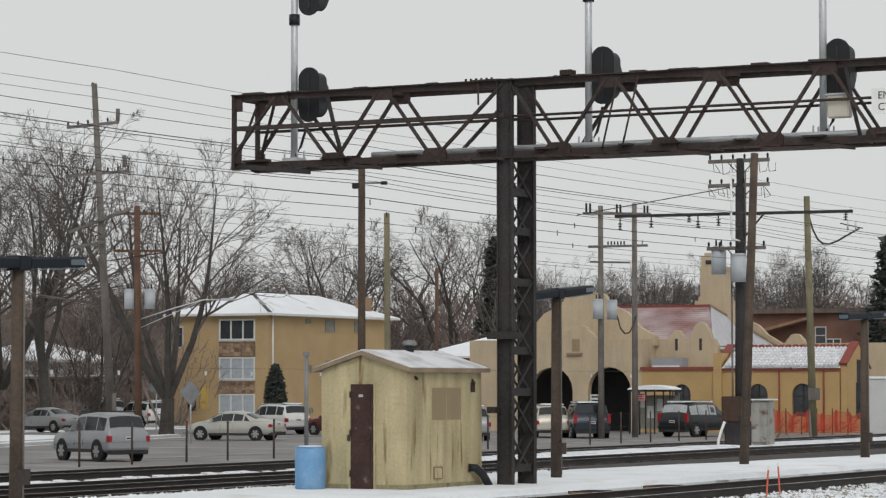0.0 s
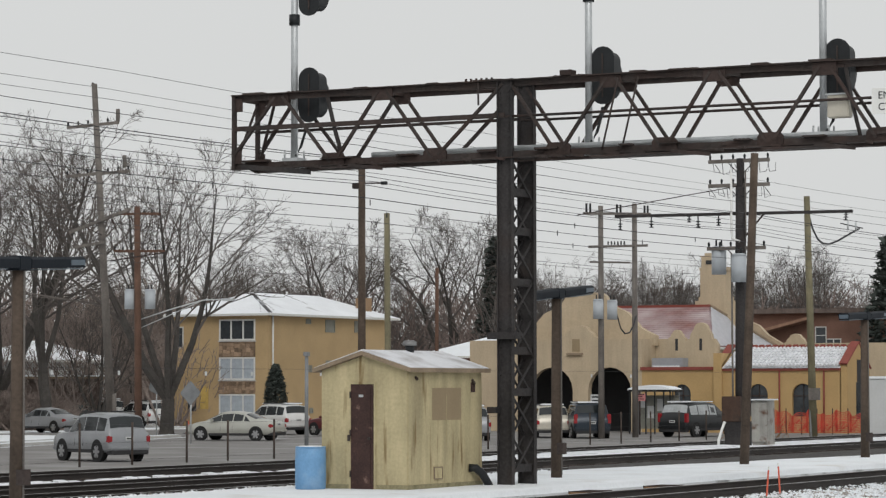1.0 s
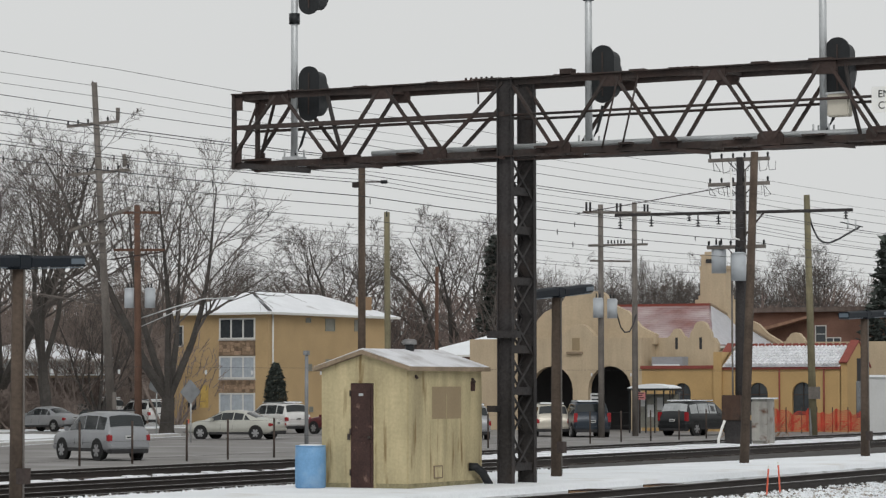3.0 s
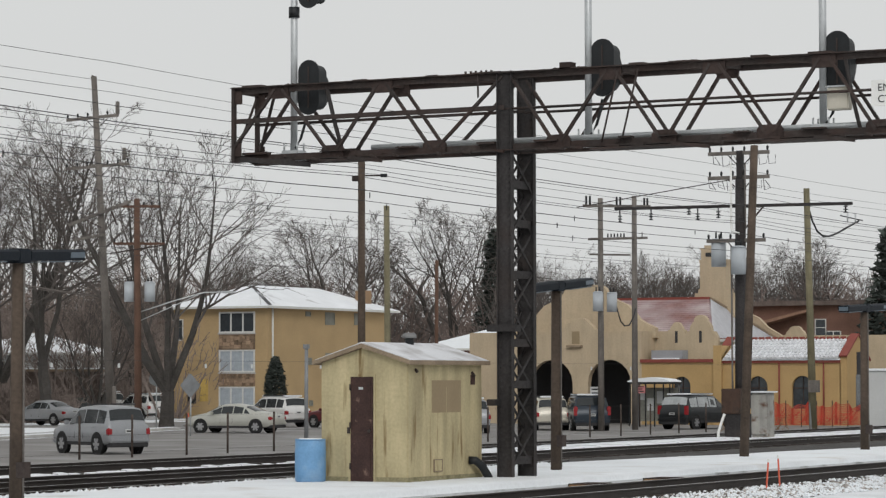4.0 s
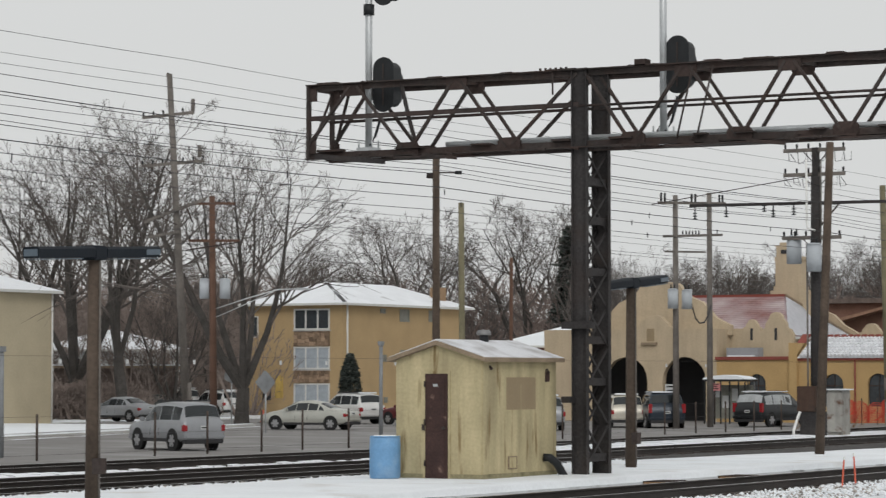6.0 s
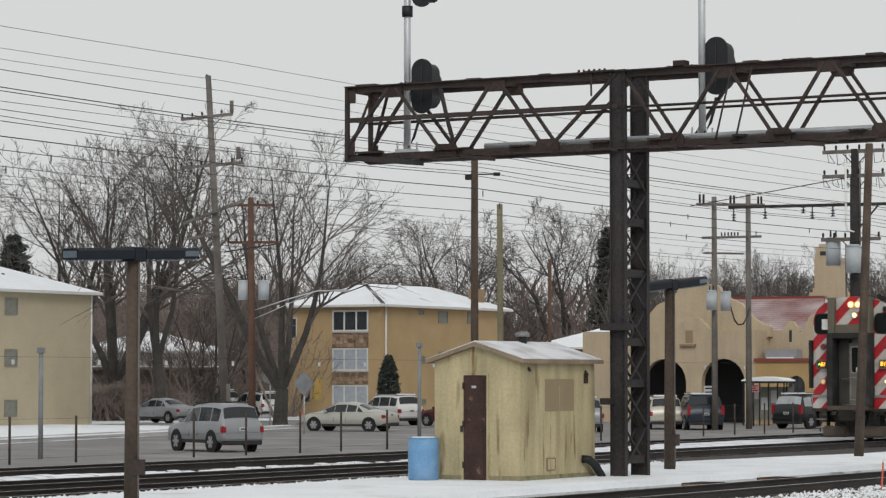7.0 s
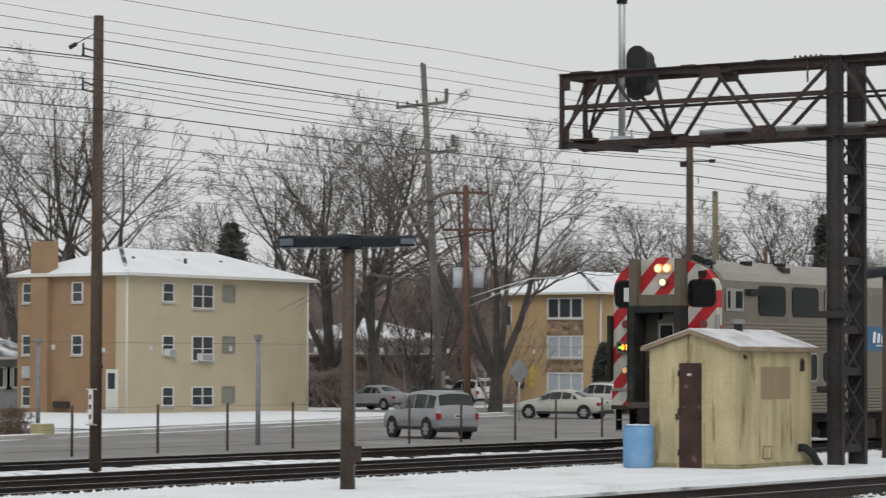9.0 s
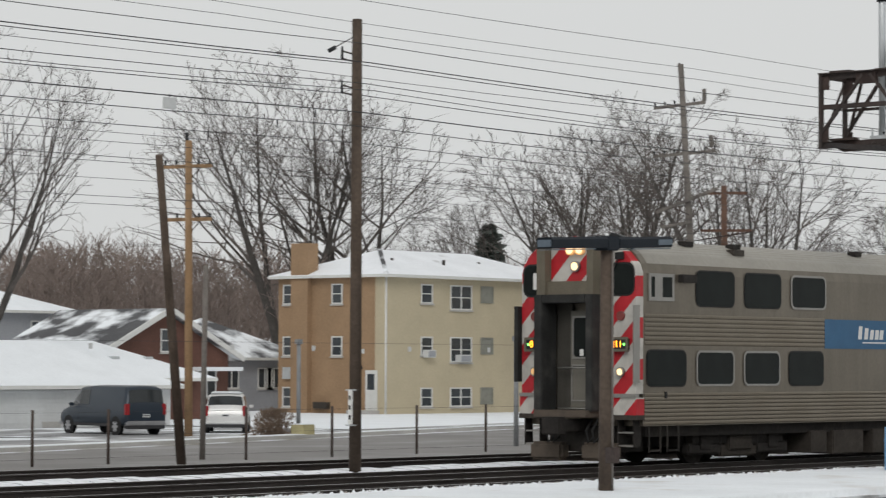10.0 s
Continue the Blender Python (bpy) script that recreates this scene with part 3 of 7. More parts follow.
for y in (-3.0, 16.7, 36.4, 55.9, 75.6, 95.2, 114.9):
    platform_lamp(-27.35, y, *((5.0, 0.16) if y == 55.9 else (2.6, 0.09)))


# ---- poles ----
def pole(name, foot, top, r0, r1, material, label, category="utility pole", arms=(), group=""):
    """arms: (height, half-length one way, the other way, direction in degrees, tilt)."""
    foot, top = Vector(foot), Vector(top)
    p = thing(name, pose(*foot), label, category, group)
    d = top - foot
    part("shaft", tube(bmn(), (0, 0, -0.2), d, r0, r1, 12), material, p)
    for z, a, b, deg, tilt in arms:
        o = d * (z / d.z)
        v = Vector((math.cos(radians(deg)), math.sin(radians(deg)), 0))
        up = UP * math.tan(radians(tilt))
        ar = part("crossarm", bar(bmn(), o - (v + up) * a, o + (v + up) * b, 0.11, 0.13), M_woodgrey if material not in (M_woodtan, M_woodred) else material, p)
        n = max(2, int((a + b) / 0.42))
        for i in range(n + 1):
            q = o + (v + up) * (-a + 0.06 + (a + b - 0.12) * i / n)
            part("insulator", tube(tube(bmn(), q + UP * 0.06, q + UP * 0.17, 0.03, 0.05), q + UP * 0.17, q + UP * 0.24, 0.05, 0.03), M_black, ar)
        for s in (-0.55, 0.55):
            if min(a, b) > 0.5:
                part("brace", bar(bmn(), o + v * s, o - UP * 0.55 * (d.length / d.z), 0.03, 0.03), M_steel, ar)
    return p


def transformer(p, at, grp="pole transformers"):
    t = part("transformer", tube(tube(bmn(), at, Vector(at) + UP * 0.95, 0.27, n=14), Vector(at) + UP * 0.95, Vector(at) + UP * 1.02, 0.29, 0.2, 14), mat("pale_grey_enamel", (0.42, 0.45, 0.48), 0.45, vary=0.08) if "pale_grey_enamel" not in bpy.data.materials else bpy.data.materials["pale_grey_enamel"], p, "pale grey transformer can")
    for s in (-0.1, 0.1):
        part("bushing", tube(bmn(), Vector(at) + Vector((s, 0, 1.0)), Vector(at) + Vector((s, 0, 1.25)), 0.045, 0.03), M_black, t)
    return t


XM = -38.75   # the row of poles between the two far tracks
pk = pole("line_pole", (XM, 43.05, -0.17), (XM, 43.05, 9.2), 0.13, 0.105, M_wood, "tall dark-brown wooden line pole between the tracks", arms=(), group="line poles")
for z in (8.5, 7.8):
    a = part("side_bracket", bar(bmn(), (-0.05, -0.1, z + 0.15), (-0.16, -0.28, z + 0.2), 0.03, 0.03), M_steel, pk)
    part("insulator", tube(bmn(), (-0.16, -0.28, z + 0.04), (-0.16, -0.28, z + 0.3), 0.03, 0.02), M_black, a)
    part("strap", bar(bmn(), (-0.05, -0.1, z), (-0.16, -0.28, z + 0.05), 0.03, 0.03), M_steel, pk)
part("guy_strap", hose(bmn(), [(0, -0.1, 9.0), (-0.2, -0.3, 8.84), (-0.33, -0.48, 8.7)], 0.012), M_steel, pk)
part("weight", tube(bmn(), (-0.25, -0.38, 8.78), (-0.34, -0.5, 8.69), 0.045), M_black, pk)
bd = part("number_board", box(bmn(), -0.045, 0.045, -0.17, -0.13, 1.05, 1.75), M_white, pk)
for z in (1.15, 1.35, 1.55):
    part("mark", box(bmn(), -0.025, 0.025, -0.176, -0.17, z, z + 0.09), M_blackink, bd)
for z in (1.02, 1.74):
    part("band", box(bmn(), -0.14, 0.14, -0.15, -0.12, z, z + 0.025), M_galv, bd)
p3 = pole("line_pole", (XM, 67.1, -0.17), (XM, 67.1, 8.1), 0.115, 0.095, M_wood, "dark-brown wooden line pole between the tracks", group="line poles")
part("side_bracket", tube(bmn(), (0, 0.05, 7.85), (0.55, 0.3, 7.85), 0.02), M_steel, p3)
part("insulator", tube(bmn(), (0.45, 0.26, 7.85), (0.62, 0.33, 7.85), 0.05), M_black, p3)
part("pin", box(bmn(), -0.25, -0.05, -0.1, 0.1, 7.7, 7.85), M_steel, p3)
pole("line_pole", (-48.2, 85.3, -0.5), (-48.2, 85.2, 8.1), 0.11, 0.1, M_woodgreen, "greenish treated wooden pole beside the tracks", group="line poles")
pole("line_pole", (-74, 136.3, -0.6), (-74, 136.4, 8.6), 0.11, 0.1, M_woodred, "thin reddish wooden pole by the road", group="line poles")

# the pair that carries the cross-span
big = pole("catenary_mast", (XM, 94.2, -0.17), (XM, 94.35, 9.25), 0.2, 0.19, M_column, "sooty black steel mast between the tracks with crossarms", "mast",
           arms=((10.37, 1.25, 1.1, 0, 0), (9.49, 1.25, 1.1, 0, 0), (7.22, 1.3, 0.95, 0, 0)))
part("top_post", box(bmn(), -0.12, 0.1, 0.05, 0.25, 9.2, 10.45), M_column, big)
part("span_arm", bar(bmn(), (-4.95, 0.1, 8.5), (4.25, 0.1, 8.42), 0.1, 0.11), M_column, big, "long dark steel span arm")
part("span_brace", bar(bmn(), (-0.1, 0.1, 9.45), (-6.5, 0.1, 8.6), 0.03, 0.03), M_steel, big)
part("span_brace", bar(bmn(), (0.15, 0.1, 7.6), (0.9, 0.1, 8.42), 0.05, 0.05), M_steel, big)
for x, L in ((-4.75, 0.5), (-3.5, 0.45), (-1.65, 0.5), (-0.85, 0.45), (-2.0, 0.3), (4.0, 0.4)):
    ins = part("hanging_insulator", tube(bmn(), (x, 0.1, 8.5 - L), (x, 0.1, 8.45), 0.025), M_black, big)
    for k in range(3):
        part("insulator_disc", tube(bmn(), (x, 0.1, 8.5 - L + 0.1 * k), (x, 0.1, 8.54 - L + 0.1 * k), 0.09, 0.06, 10), M_black, ins)
transformer(big, (0.14, -0.42, 5.98))
transformer(big, (-0.95, 0.35, 6.3))
part("conduit", hose(bmn(), [(-0.24, -0.17, 10.0), (-0.24, -0.17, 7.8), (-0.2, -0.2, 7.55), (0.1, -0.25, 7.45)], 0.04), M_white, big, "white cable conduit")
part("conduit", hose(bmn(), [(-0.24, -0.17, 7.0), (-0.22, -0.17, 0.1)], 0.035), M_woodgrey, big)
part("conduit", hose(bmn(), [(0.24, 0.0, 10), (0.24, 0.0, 7.6)], 0.03), M_woodgrey, big)
rng = random.Random(4)
for k in range(14):          # jumpers looping under the arms
    x, z = -1.2 + 2.3 * k / 13, 10.3 if k % 2 else 9.42
    part("jumper", hose(bmn(), [(x, 0.05, z), (x + 0.1, -0.1, z - 0.25 - 0.2 * rng.random()), (x + 0.3, 0.0, z - 0.35), (x + 0.4 * rng.random(), 0.1, z - 0.05)], 0.013), M_wire, big)
part("control_box", box(bmn(), -0.55, 0.15, -0.45, -0.18, 1.0, 1.9), mat("rusty_brown_box", (0.075, 0.045, 0.033), 0.8, vary=0.35, second=(0.03, 0.025, 0.022), cover=0.4, patch=3), big, "rusty brown box", bevel=0.02)
part("skirt", box(bmn(), -0.45, 0.3, -0.4, 0.3, 0.0, 1.0), M_column, big)
part("cable_duct", hose(bmn(), [(-0.4, -0.5, 1.0), (-0.5, -0.55, 0.7), (-0.6, -0.6, 0.35), (-0.62, -0.6, 0.0)], 0.05), M_white, big, "white flexible duct")
pole("wooden_mast", (-27.7, 67.54, 0.08), (-27.72, 68.45, 8.15), 0.125, 0.1, M_wood, "tall leaning dark wooden pole on the snowy platform", arms=())
cab = thing("signal_cabinet", pose(-38.6, 96.0, -0.17), "rust-stained white steel cabinet beside the mast", "cabinet")
part("body", box(bmn(), -0.3, 0.3, -0.35, 0.35, 0.12, 1.75), mat("rust_stained_white", (0.42, 0.41, 0.38), 0.6, vary=0.15, streak=0.35, second=(0.13, 0.07, 0.045), cover=0.38, patch=2.5, sharp=0.06), cab, bevel=0.02)
part("roof", box(bmn(), -0.4, 0.4, -0.45, 0.45, 1.75, 1.8), M_snow, cab)
part("base", box(bmn(), -0.42, 0.42, -0.47, 0.47, 0, 0.12), M_concrete, cab)
part("door", box(bmn(), -0.3, 0.3, -0.425, -0.4, 0.25, 1.65), bpy.data.materials["rust_stained_white"], cab)

p1 = pole("utility_pole", (-72.5, 103.5, -0.6), (-72.5, 101.95, 15.45), 0.2, 0.125, M_woodgrey, "tall leaning grey wooden utility pole with crossarms", arms=((14.25, 1.3, 1.0, 30, 6), (12.1, 1.45, 1.35, 30, 5)))
for z, o in ((14.4, 0.9), (12.35, 1.2)):
    part("fuse_holder", tube(bmn(), (o * 0.9, o * 0.45 - 1.3, z), (o * 0.9, o * 0.45 - 1.3, z + 0.55), 0.09), M_woodgrey, p1)
part("leaning_arm", bar(bmn(), (-1.52, -1.20, 9.55), (1.72, -1.20, 10.48), 0.13, 0.13), M_woodgrey, p1)
part("leaning_arm", bar(bmn(), (-1.30, -1.20, 8.87), (0.31, -1.20, 9.06), 0.11, 0.11), M_woodgrey, p1)
part("arm_brace", bar(bmn(), (-0.73, -1.20, 9.76), (0.19, -1.20, 9.38), 0.04, 0.04), M_steel, p1)
part("arm_strut", bar(bmn(), (0.73, -1.20, 10.07), (1.03, -1.20, 9.46), 0.06, 0.06), M_steel, p1)
part("pole_top_pin", hose(bmn(), [(-0.19, -1.20, 16.05), (-0.34, -1.20, 16.14), (-0.40, -1.20, 16.02)], 0.03), M_steel, p1)
part("lower_arm", bar(bmn(), (0.65, -1.20, 8.23), (3.54, -1.20, 8.53), 0.05, 0.05), M_steel, p1)
part("steel_sleeve", tube(bmn(), (0.22, -0.15, 0), (0.22, -0.25, 2.4), 0.1), M_woodgrey, p1)
p2 = pole("utility_pole", (-82, 119.3, -0.6), (-82, 119.1, 11.3), 0.2, 0.15, M_woodred, "reddish-brown utility pole with transformers and a street light", arms=((11.5, 0.9, 1.2, 30, 0), (9.6, 1.2, 1.4, 30, 0)))
for s in (-0.42, 0.5):
    transformer(p2, (s, s * 0.5, 6.65))
bm = hose(bmn(), [(0, 0, 6.1), (1.5, 1.0, 6.7), (2.7, 1.9, 7.12), (3.7, 2.5, 7.15)], 0.035)
part("light_arm", bm, M_galv, p2)
part("light_strut", hose(bmn(), [(0, 0, 5.65), (1.4, 0.95, 6.4), (2.5, 1.75, 7.02)], 0.025), M_galv, p2)
part("light_head", box(bmn(), 3.5, 4.1, 2.3, 2.7, 7.08, 7.2), M_galv, p2)
h = []
for x, y, zt in ((-62, 132.0, 11.4), (-62, 136.2, 11.75)):
    h.append(pole("frame_pole", (x, y, -0.6), (x, y, zt), 0.17, 0.13, M_woodgrey, "grey wooden pole of a twin-pole line frame", "utility pole", group="twin-pole frame"))
part("crossarm", bar(bmn(), (0, -2.0, 11.5), (0, 6.2, 11.9), 0.12, 0.14), M_woodgrey, h[0])
part("crossarm", bar(bmn(), (0, -1.4, 9.82), (0, 5.8, 10.2), 0.1, 0.13), M_woodgrey, h[0])
part("crossarm", bar(bmn(), (0, -1.25, 9.05), (0, 3.6, 9.2), 0.08, 0.1), M_woodgrey, h[0])
for y in (0.9, 1.3, 1.7, 2.1, 2.5, 2.9):
    part("insulator", tube(bmn(), (0, y, 9.98 + y * 0.05), (0, y, 10.16 + y * 0.05), 0.05, 0.035), M_black, h[0])
for y in (-1.7, -1.25, 2.0, 2.45, 5.5, 5.9):
    part("insulator", tube(bmn(), (0, y, 11.65 + y * 0.04), (0, y, 12.1 + y * 0.04), 0.06), M_black, h[0])
for y in (-0.55, 1.15):
    transformer(h[0], (0.1, y, 6.15))
part("jumper", hose(bmn(), [(0.1, -2.6, 6.6), (0.1, -2.0, 5.7), (0.1, -1.5, 5.45), (0.1, -0.9, 5.5), (0.1, -0.4, 5.9), (0.1, 0, 6.5)], 0.04), M_wire, h[1])
p7 = pole("line_pole", (-50, 130.9, -0.5), (-50, 130.2, 11.4), 0.2, 0.15, M_woodgreen, "greenish wooden pole with a floodlight arm beside the tracks", "utility pole")
part("stub_arm", bar(bmn(), (0, -0.3, 11.1), (0, 2.4, 11.35), 0.09, 0.1), M_woodgrey, p7)
part("conduit", hose(bmn(), [(-0.2, -0.2, 8.6), (-0.1, -0.2, 4), (-0.05, -0.2, 0)], 0.07), M_galv, p7)
part("cable_loop", hose(bmn(), [(0, -0.5, 11.05), (0, 0.05, 10.35), (0, 0.75, 9.85), (0, 1.5, 9.66), (0, 2.4, 9.68), (0, 3.6, 9.9), (0, 5.0, 10.25), (0, 6.7, 10.66)], 0.05), M_wire, p7)
for y in (4.15, 5.3):
    part("insulator_disc", tube(bmn(), (0.3, y, 10.72), (0.36, y + 0.02, 10.72), 0.29, 0.26, 16), M_galv, p7)
part("disc_hanger", hose(bmn(), [(0.3, 3.2, 10.75), (0.3, 6.4, 10.66)], 0.03), M_wire, p7)
part("meter_box", box(bmn(), -0.1, 0.4, -0.4, -0.1, 1.9, 2.5), M_woodgrey, p7)

pole("utility_pole", (-54.6, 53.7, -0.6), (-53.2, 51.4, 7.55), 0.14, 0.1, M_wood, "dark leaning wooden pole by the fence")
pt = pole("utility_pole", (-74, 73.1, -0.6), (-74, 73.0, 10.3), 0.16, 0.13, M_woodtan, "new tan wooden utility pole with two crossarms", arms=((9.95, 1.05, 0.95, 15, 0), (8.0, 1.0, 0.95, 15, 0)))
part("pole_top_pin", tube(bmn(), (-0.1, -0.1, 10.9), (-0.1, -0.1, 11.2), 0.07), M_black, pt)
pole("steel_post", (-57, 56.85, -0.6), (-57, 56.95, 4.9), 0.085, 0.075, M_woodgrey, "thin grey post by the fence", "post")
M_postgrey = mat("weathered_grey_post", (0.23, 0.24, 0.25), 0.6, 0.2)
for x, y, top, lab in ((-71.5, 76.3, 2.85, 1), (-59.2, 73.8, 2.9, 0), (-60.5, 100.2, 3.35, 0)):
    ps = pole("parking_light_post", (x, y, -0.6), (x, y, top), 0.085, 0.075, M_postgrey, "short galvanised steel post at the road edge", "post", group="road posts")
    part("top_fitting", box(bmn(), -0.1, 0.1, -0.1, 0.1, top + 0.6, top + 0.78), M_postgrey, ps)
blk = thing("concrete_block", pose(-70.9, 75.9, -0.6), "yellowish concrete block at the foot of a post", "block")
part("block", box(bmn(), -0.32, 0.32, -0.32, 0.32, 0, 0.5), mat("yellowed_concrete", (0.38, 0.34, 0.19), 0.9, vary=0.2), blk, bevel=0.03)
part("snow_cap", box(bmn(), -0.3, 0.3, -0.3, 0.3, 0.5, 0.53), M_snow, blk)

# ---- the commuter train ----
def stripes(name):
    """Red and white diagonal warning bands painted on a flat panel."""
    ma = bpy.data.materials.new(name)
    ma.use_nodes = True
    n, l = ma.node_tree.nodes, ma.node_tree.links
    b = n["Principled BSDF"]
    b.inputs["Roughness"].default_value = 0.55
    sep = n.new("ShaderNodeSeparateXYZ")
    l.new(n.new("ShaderNodeTexCoord").outputs["Object"], sep.inputs[0])

    def op(kind, a, c):
        k = n.new("ShaderNodeMath")
        k.operation = kind
        for i, v in enumerate((a, c)):
            if isinstance(v, (int, float)):
                k.inputs[i].default_value = v
            else:
                l.new(v, k.inputs[i])
        return k.outputs[0]

    s = op("FRACT", op("DIVIDE", op("ADD", op("SUBTRACT", sep.outputs["Z"], op("MULTIPLY", sep.outputs["X"], 1.05)), 20.12), 0.86), 0)
    m = n.new("ShaderNodeMix")
    m.data_type = "RGBA"
    l.new(op("GREATER_THAN", s, 0.5), m.inputs["Factor"])
    m.inputs["A"].default_value, m.inputs["B"].default_value = (0.55, 0.53, 0.49, 1), (0.47, 0.013, 0.022, 1)
    nz = n.new("ShaderNodeTexNoise")
    nz.inputs["Scale"].default_value, nz.inputs["Detail"].default_value = 3.0, 6
    l.new(n.new("ShaderNodeTexCoord").outputs["Object"], nz.inputs["Vector"])
    d = n.new("ShaderNodeMix")
    d.data_type, d.blend_type = "RGBA", "MULTIPLY"
    d.inputs["Factor"].default_value = 0.7
    l.new(m.outputs["Result"], d.inputs["A"])
    l.new(nz.outputs["Color"], d.inputs["B"])
    mp = n.new("ShaderNodeMapRange")
    mp.inputs["From Min"].default_value, mp.inputs["From Max"].default_value = 0.3, 0.6
    mp.inputs["To Min"].default_value, mp.inputs["To Max"].default_value = 0.6, 1.0
    l.new(nz.outputs["Fac"], mp.inputs["Value"])
    l.new(mp.outputs[0], d.inputs["B"])
    l.new(d.outputs["Result"], b.inputs["Base Color"])
    return ma


M_stripe = stripes("red_white_warning_stripes")
M_stainless = mat("grimy_stainless_steel", (0.200, 0.176, 0.142), 0.42, 0.7, vary=0.1, scale=0.8, fine=12, bump=0.05, streak=0.15)
M_flute = mat("fluted_stainless_steel", (0.202, 0.175, 0.136), 0.4, 0.7, vary=0.1, scale=0.7, fine=12, bump=0.05, second=(0.18, 0.148, 0.11), cover=0.36, patch=0.8, sharp=0.25)
M_roofsteel = mat("pale_roof_steel", (0.34, 0.322, 0.285), 0.5, 0.5, vary=0.1, scale=0.6, fine=10)
M_tglass = mat("dark_tinted_glass", (0.009, 0.012, 0.011), 0.12, vary=0.3, scale=1.5, bump=0, spec=0.10)
M_gasket = mat("black_rubber", (0.018, 0.018, 0.018), 0.7, vary=0.1)
M_frame = mat("bright_window_frame", (0.31, 0.30, 0.28), 0.4, 0.6, vary=0.08)
M_under = mat("grimy_underframe", (0.026, 0.023, 0.021), 0.85, vary=0.35, scale=2, fine=12, second=(0.055, 0.048, 0.040), cover=0.3, patch=1.5, sharp=0.15)
M_underbox = mat("dusty_equipment_box", (0.048, 0.041, 0.035), 0.85, vary=0.25, scale=2, fine=12)
M_blue = mat("blue_livery_band", (0.040, 0.125, 0.24), 0.5, vary=0.08)
M_vest = mat("grey_vestibule_paint", (0.135, 0.118, 0.088), 0.6, vary=0.15)
M_diaph = mat("black_diaphragm", (0.030, 0.030, 0.029), 0.8, vary=0.35, scale=2, streak=0.35, second=(0.07, 0.066, 0.06), cover=0.3, patch=2)
M_hall = mat("dim_grey_vestibule", (0.060, 0.056, 0.048), 0.7, vary=0.25, scale=2, streak=0.3)
M_rustpan = mat("rusty_dirty_plate", (0.11, 0.088, 0.07), 0.85, vary=0.25, scale=3, second=(0.06, 0.05, 0.042), cover=0.4, patch=3)
M_cream = mat("cream_grey_door", (0.17, 0.16, 0.135), 0.55, vary=0.1)
M_headlight = glow("warm_headlamp", (1.0, 0.72, 0.40), 1.2)
M_halo = glow("lit_headlamp_reflector", (0.9, 0.50, 0.2), 0.4)
M_amber = glow("amber_digits", (1.0, 0.33, 0.02), 4.0)
M_green = glow("green_lamp", (0.2, 1.0, 0.15), 2.5)
M_redlens = mat("dull_red_lens", (0.20, 0.05, 0.045), 0.3)

CAR = 25.9
SECTION = [(0, 0.85), (0, 4.02), (-0.05, 4.22), (-0.2, 4.42), (-0.5, 4.6), (-0.95, 4.73), (-1.5, 4.78), (-2.05, 4.73), (-2.5, 4.6), (-2.8, 4.42), (-2.95, 4.22), (-3.0, 4.02), (-3.0, 0.85)]


def pane(parent, side, y0, y1, z0, z1, framed):
    """A rounded window set in a car side: side 1 the near wall, -1 the other."""
    m = pose(0.006, y0, 0, 0, 0, 90) if side > 0 else pose(-3.006, y1, 0, 0, 0, -90)
    L = y1 - y0
    w = part("window", prism(bmn(), rounded(0, L, z0, z1, 0.14), 0.012), M_tglass, parent, m=m @ pose(0, -0.012, 0))
    if framed:
        bm = rim(bmn(), rounded(-0.02, L + 0.02, z0 - 0.02, z1 + 0.02, 0.155), rounded(0.025, L - 0.025, z0 + 0.025, z1 - 0.025, 0.12), -0.008, 0.006)
        part("frame", bm, M_frame, w)
    else:
        part("gasket", prism(bmn(), rounded(-0.03, L + 0.03, z0 - 0.03, z1 + 0.03, 0.16), 0.006), M_gasket, w, m=pose(0, 0.006, 0))


def flutes(parent, y0, y1, z0, z1, step, x, s):
    """Lengthwise ribs pressed in the car side, one by one."""
    for i in range(int((z1 - z0) / step)):
        z = z0 + i * step
        a, b = x, x + s * 0.011
        part("flute", prism(bmn(), ((a, z + 0.006), (b, z + step * 0.3), (b, z + step * 0.7), (a, z + step - 0.006)), y1 - y0, pose(0, y0, 0)), M_flute, parent)


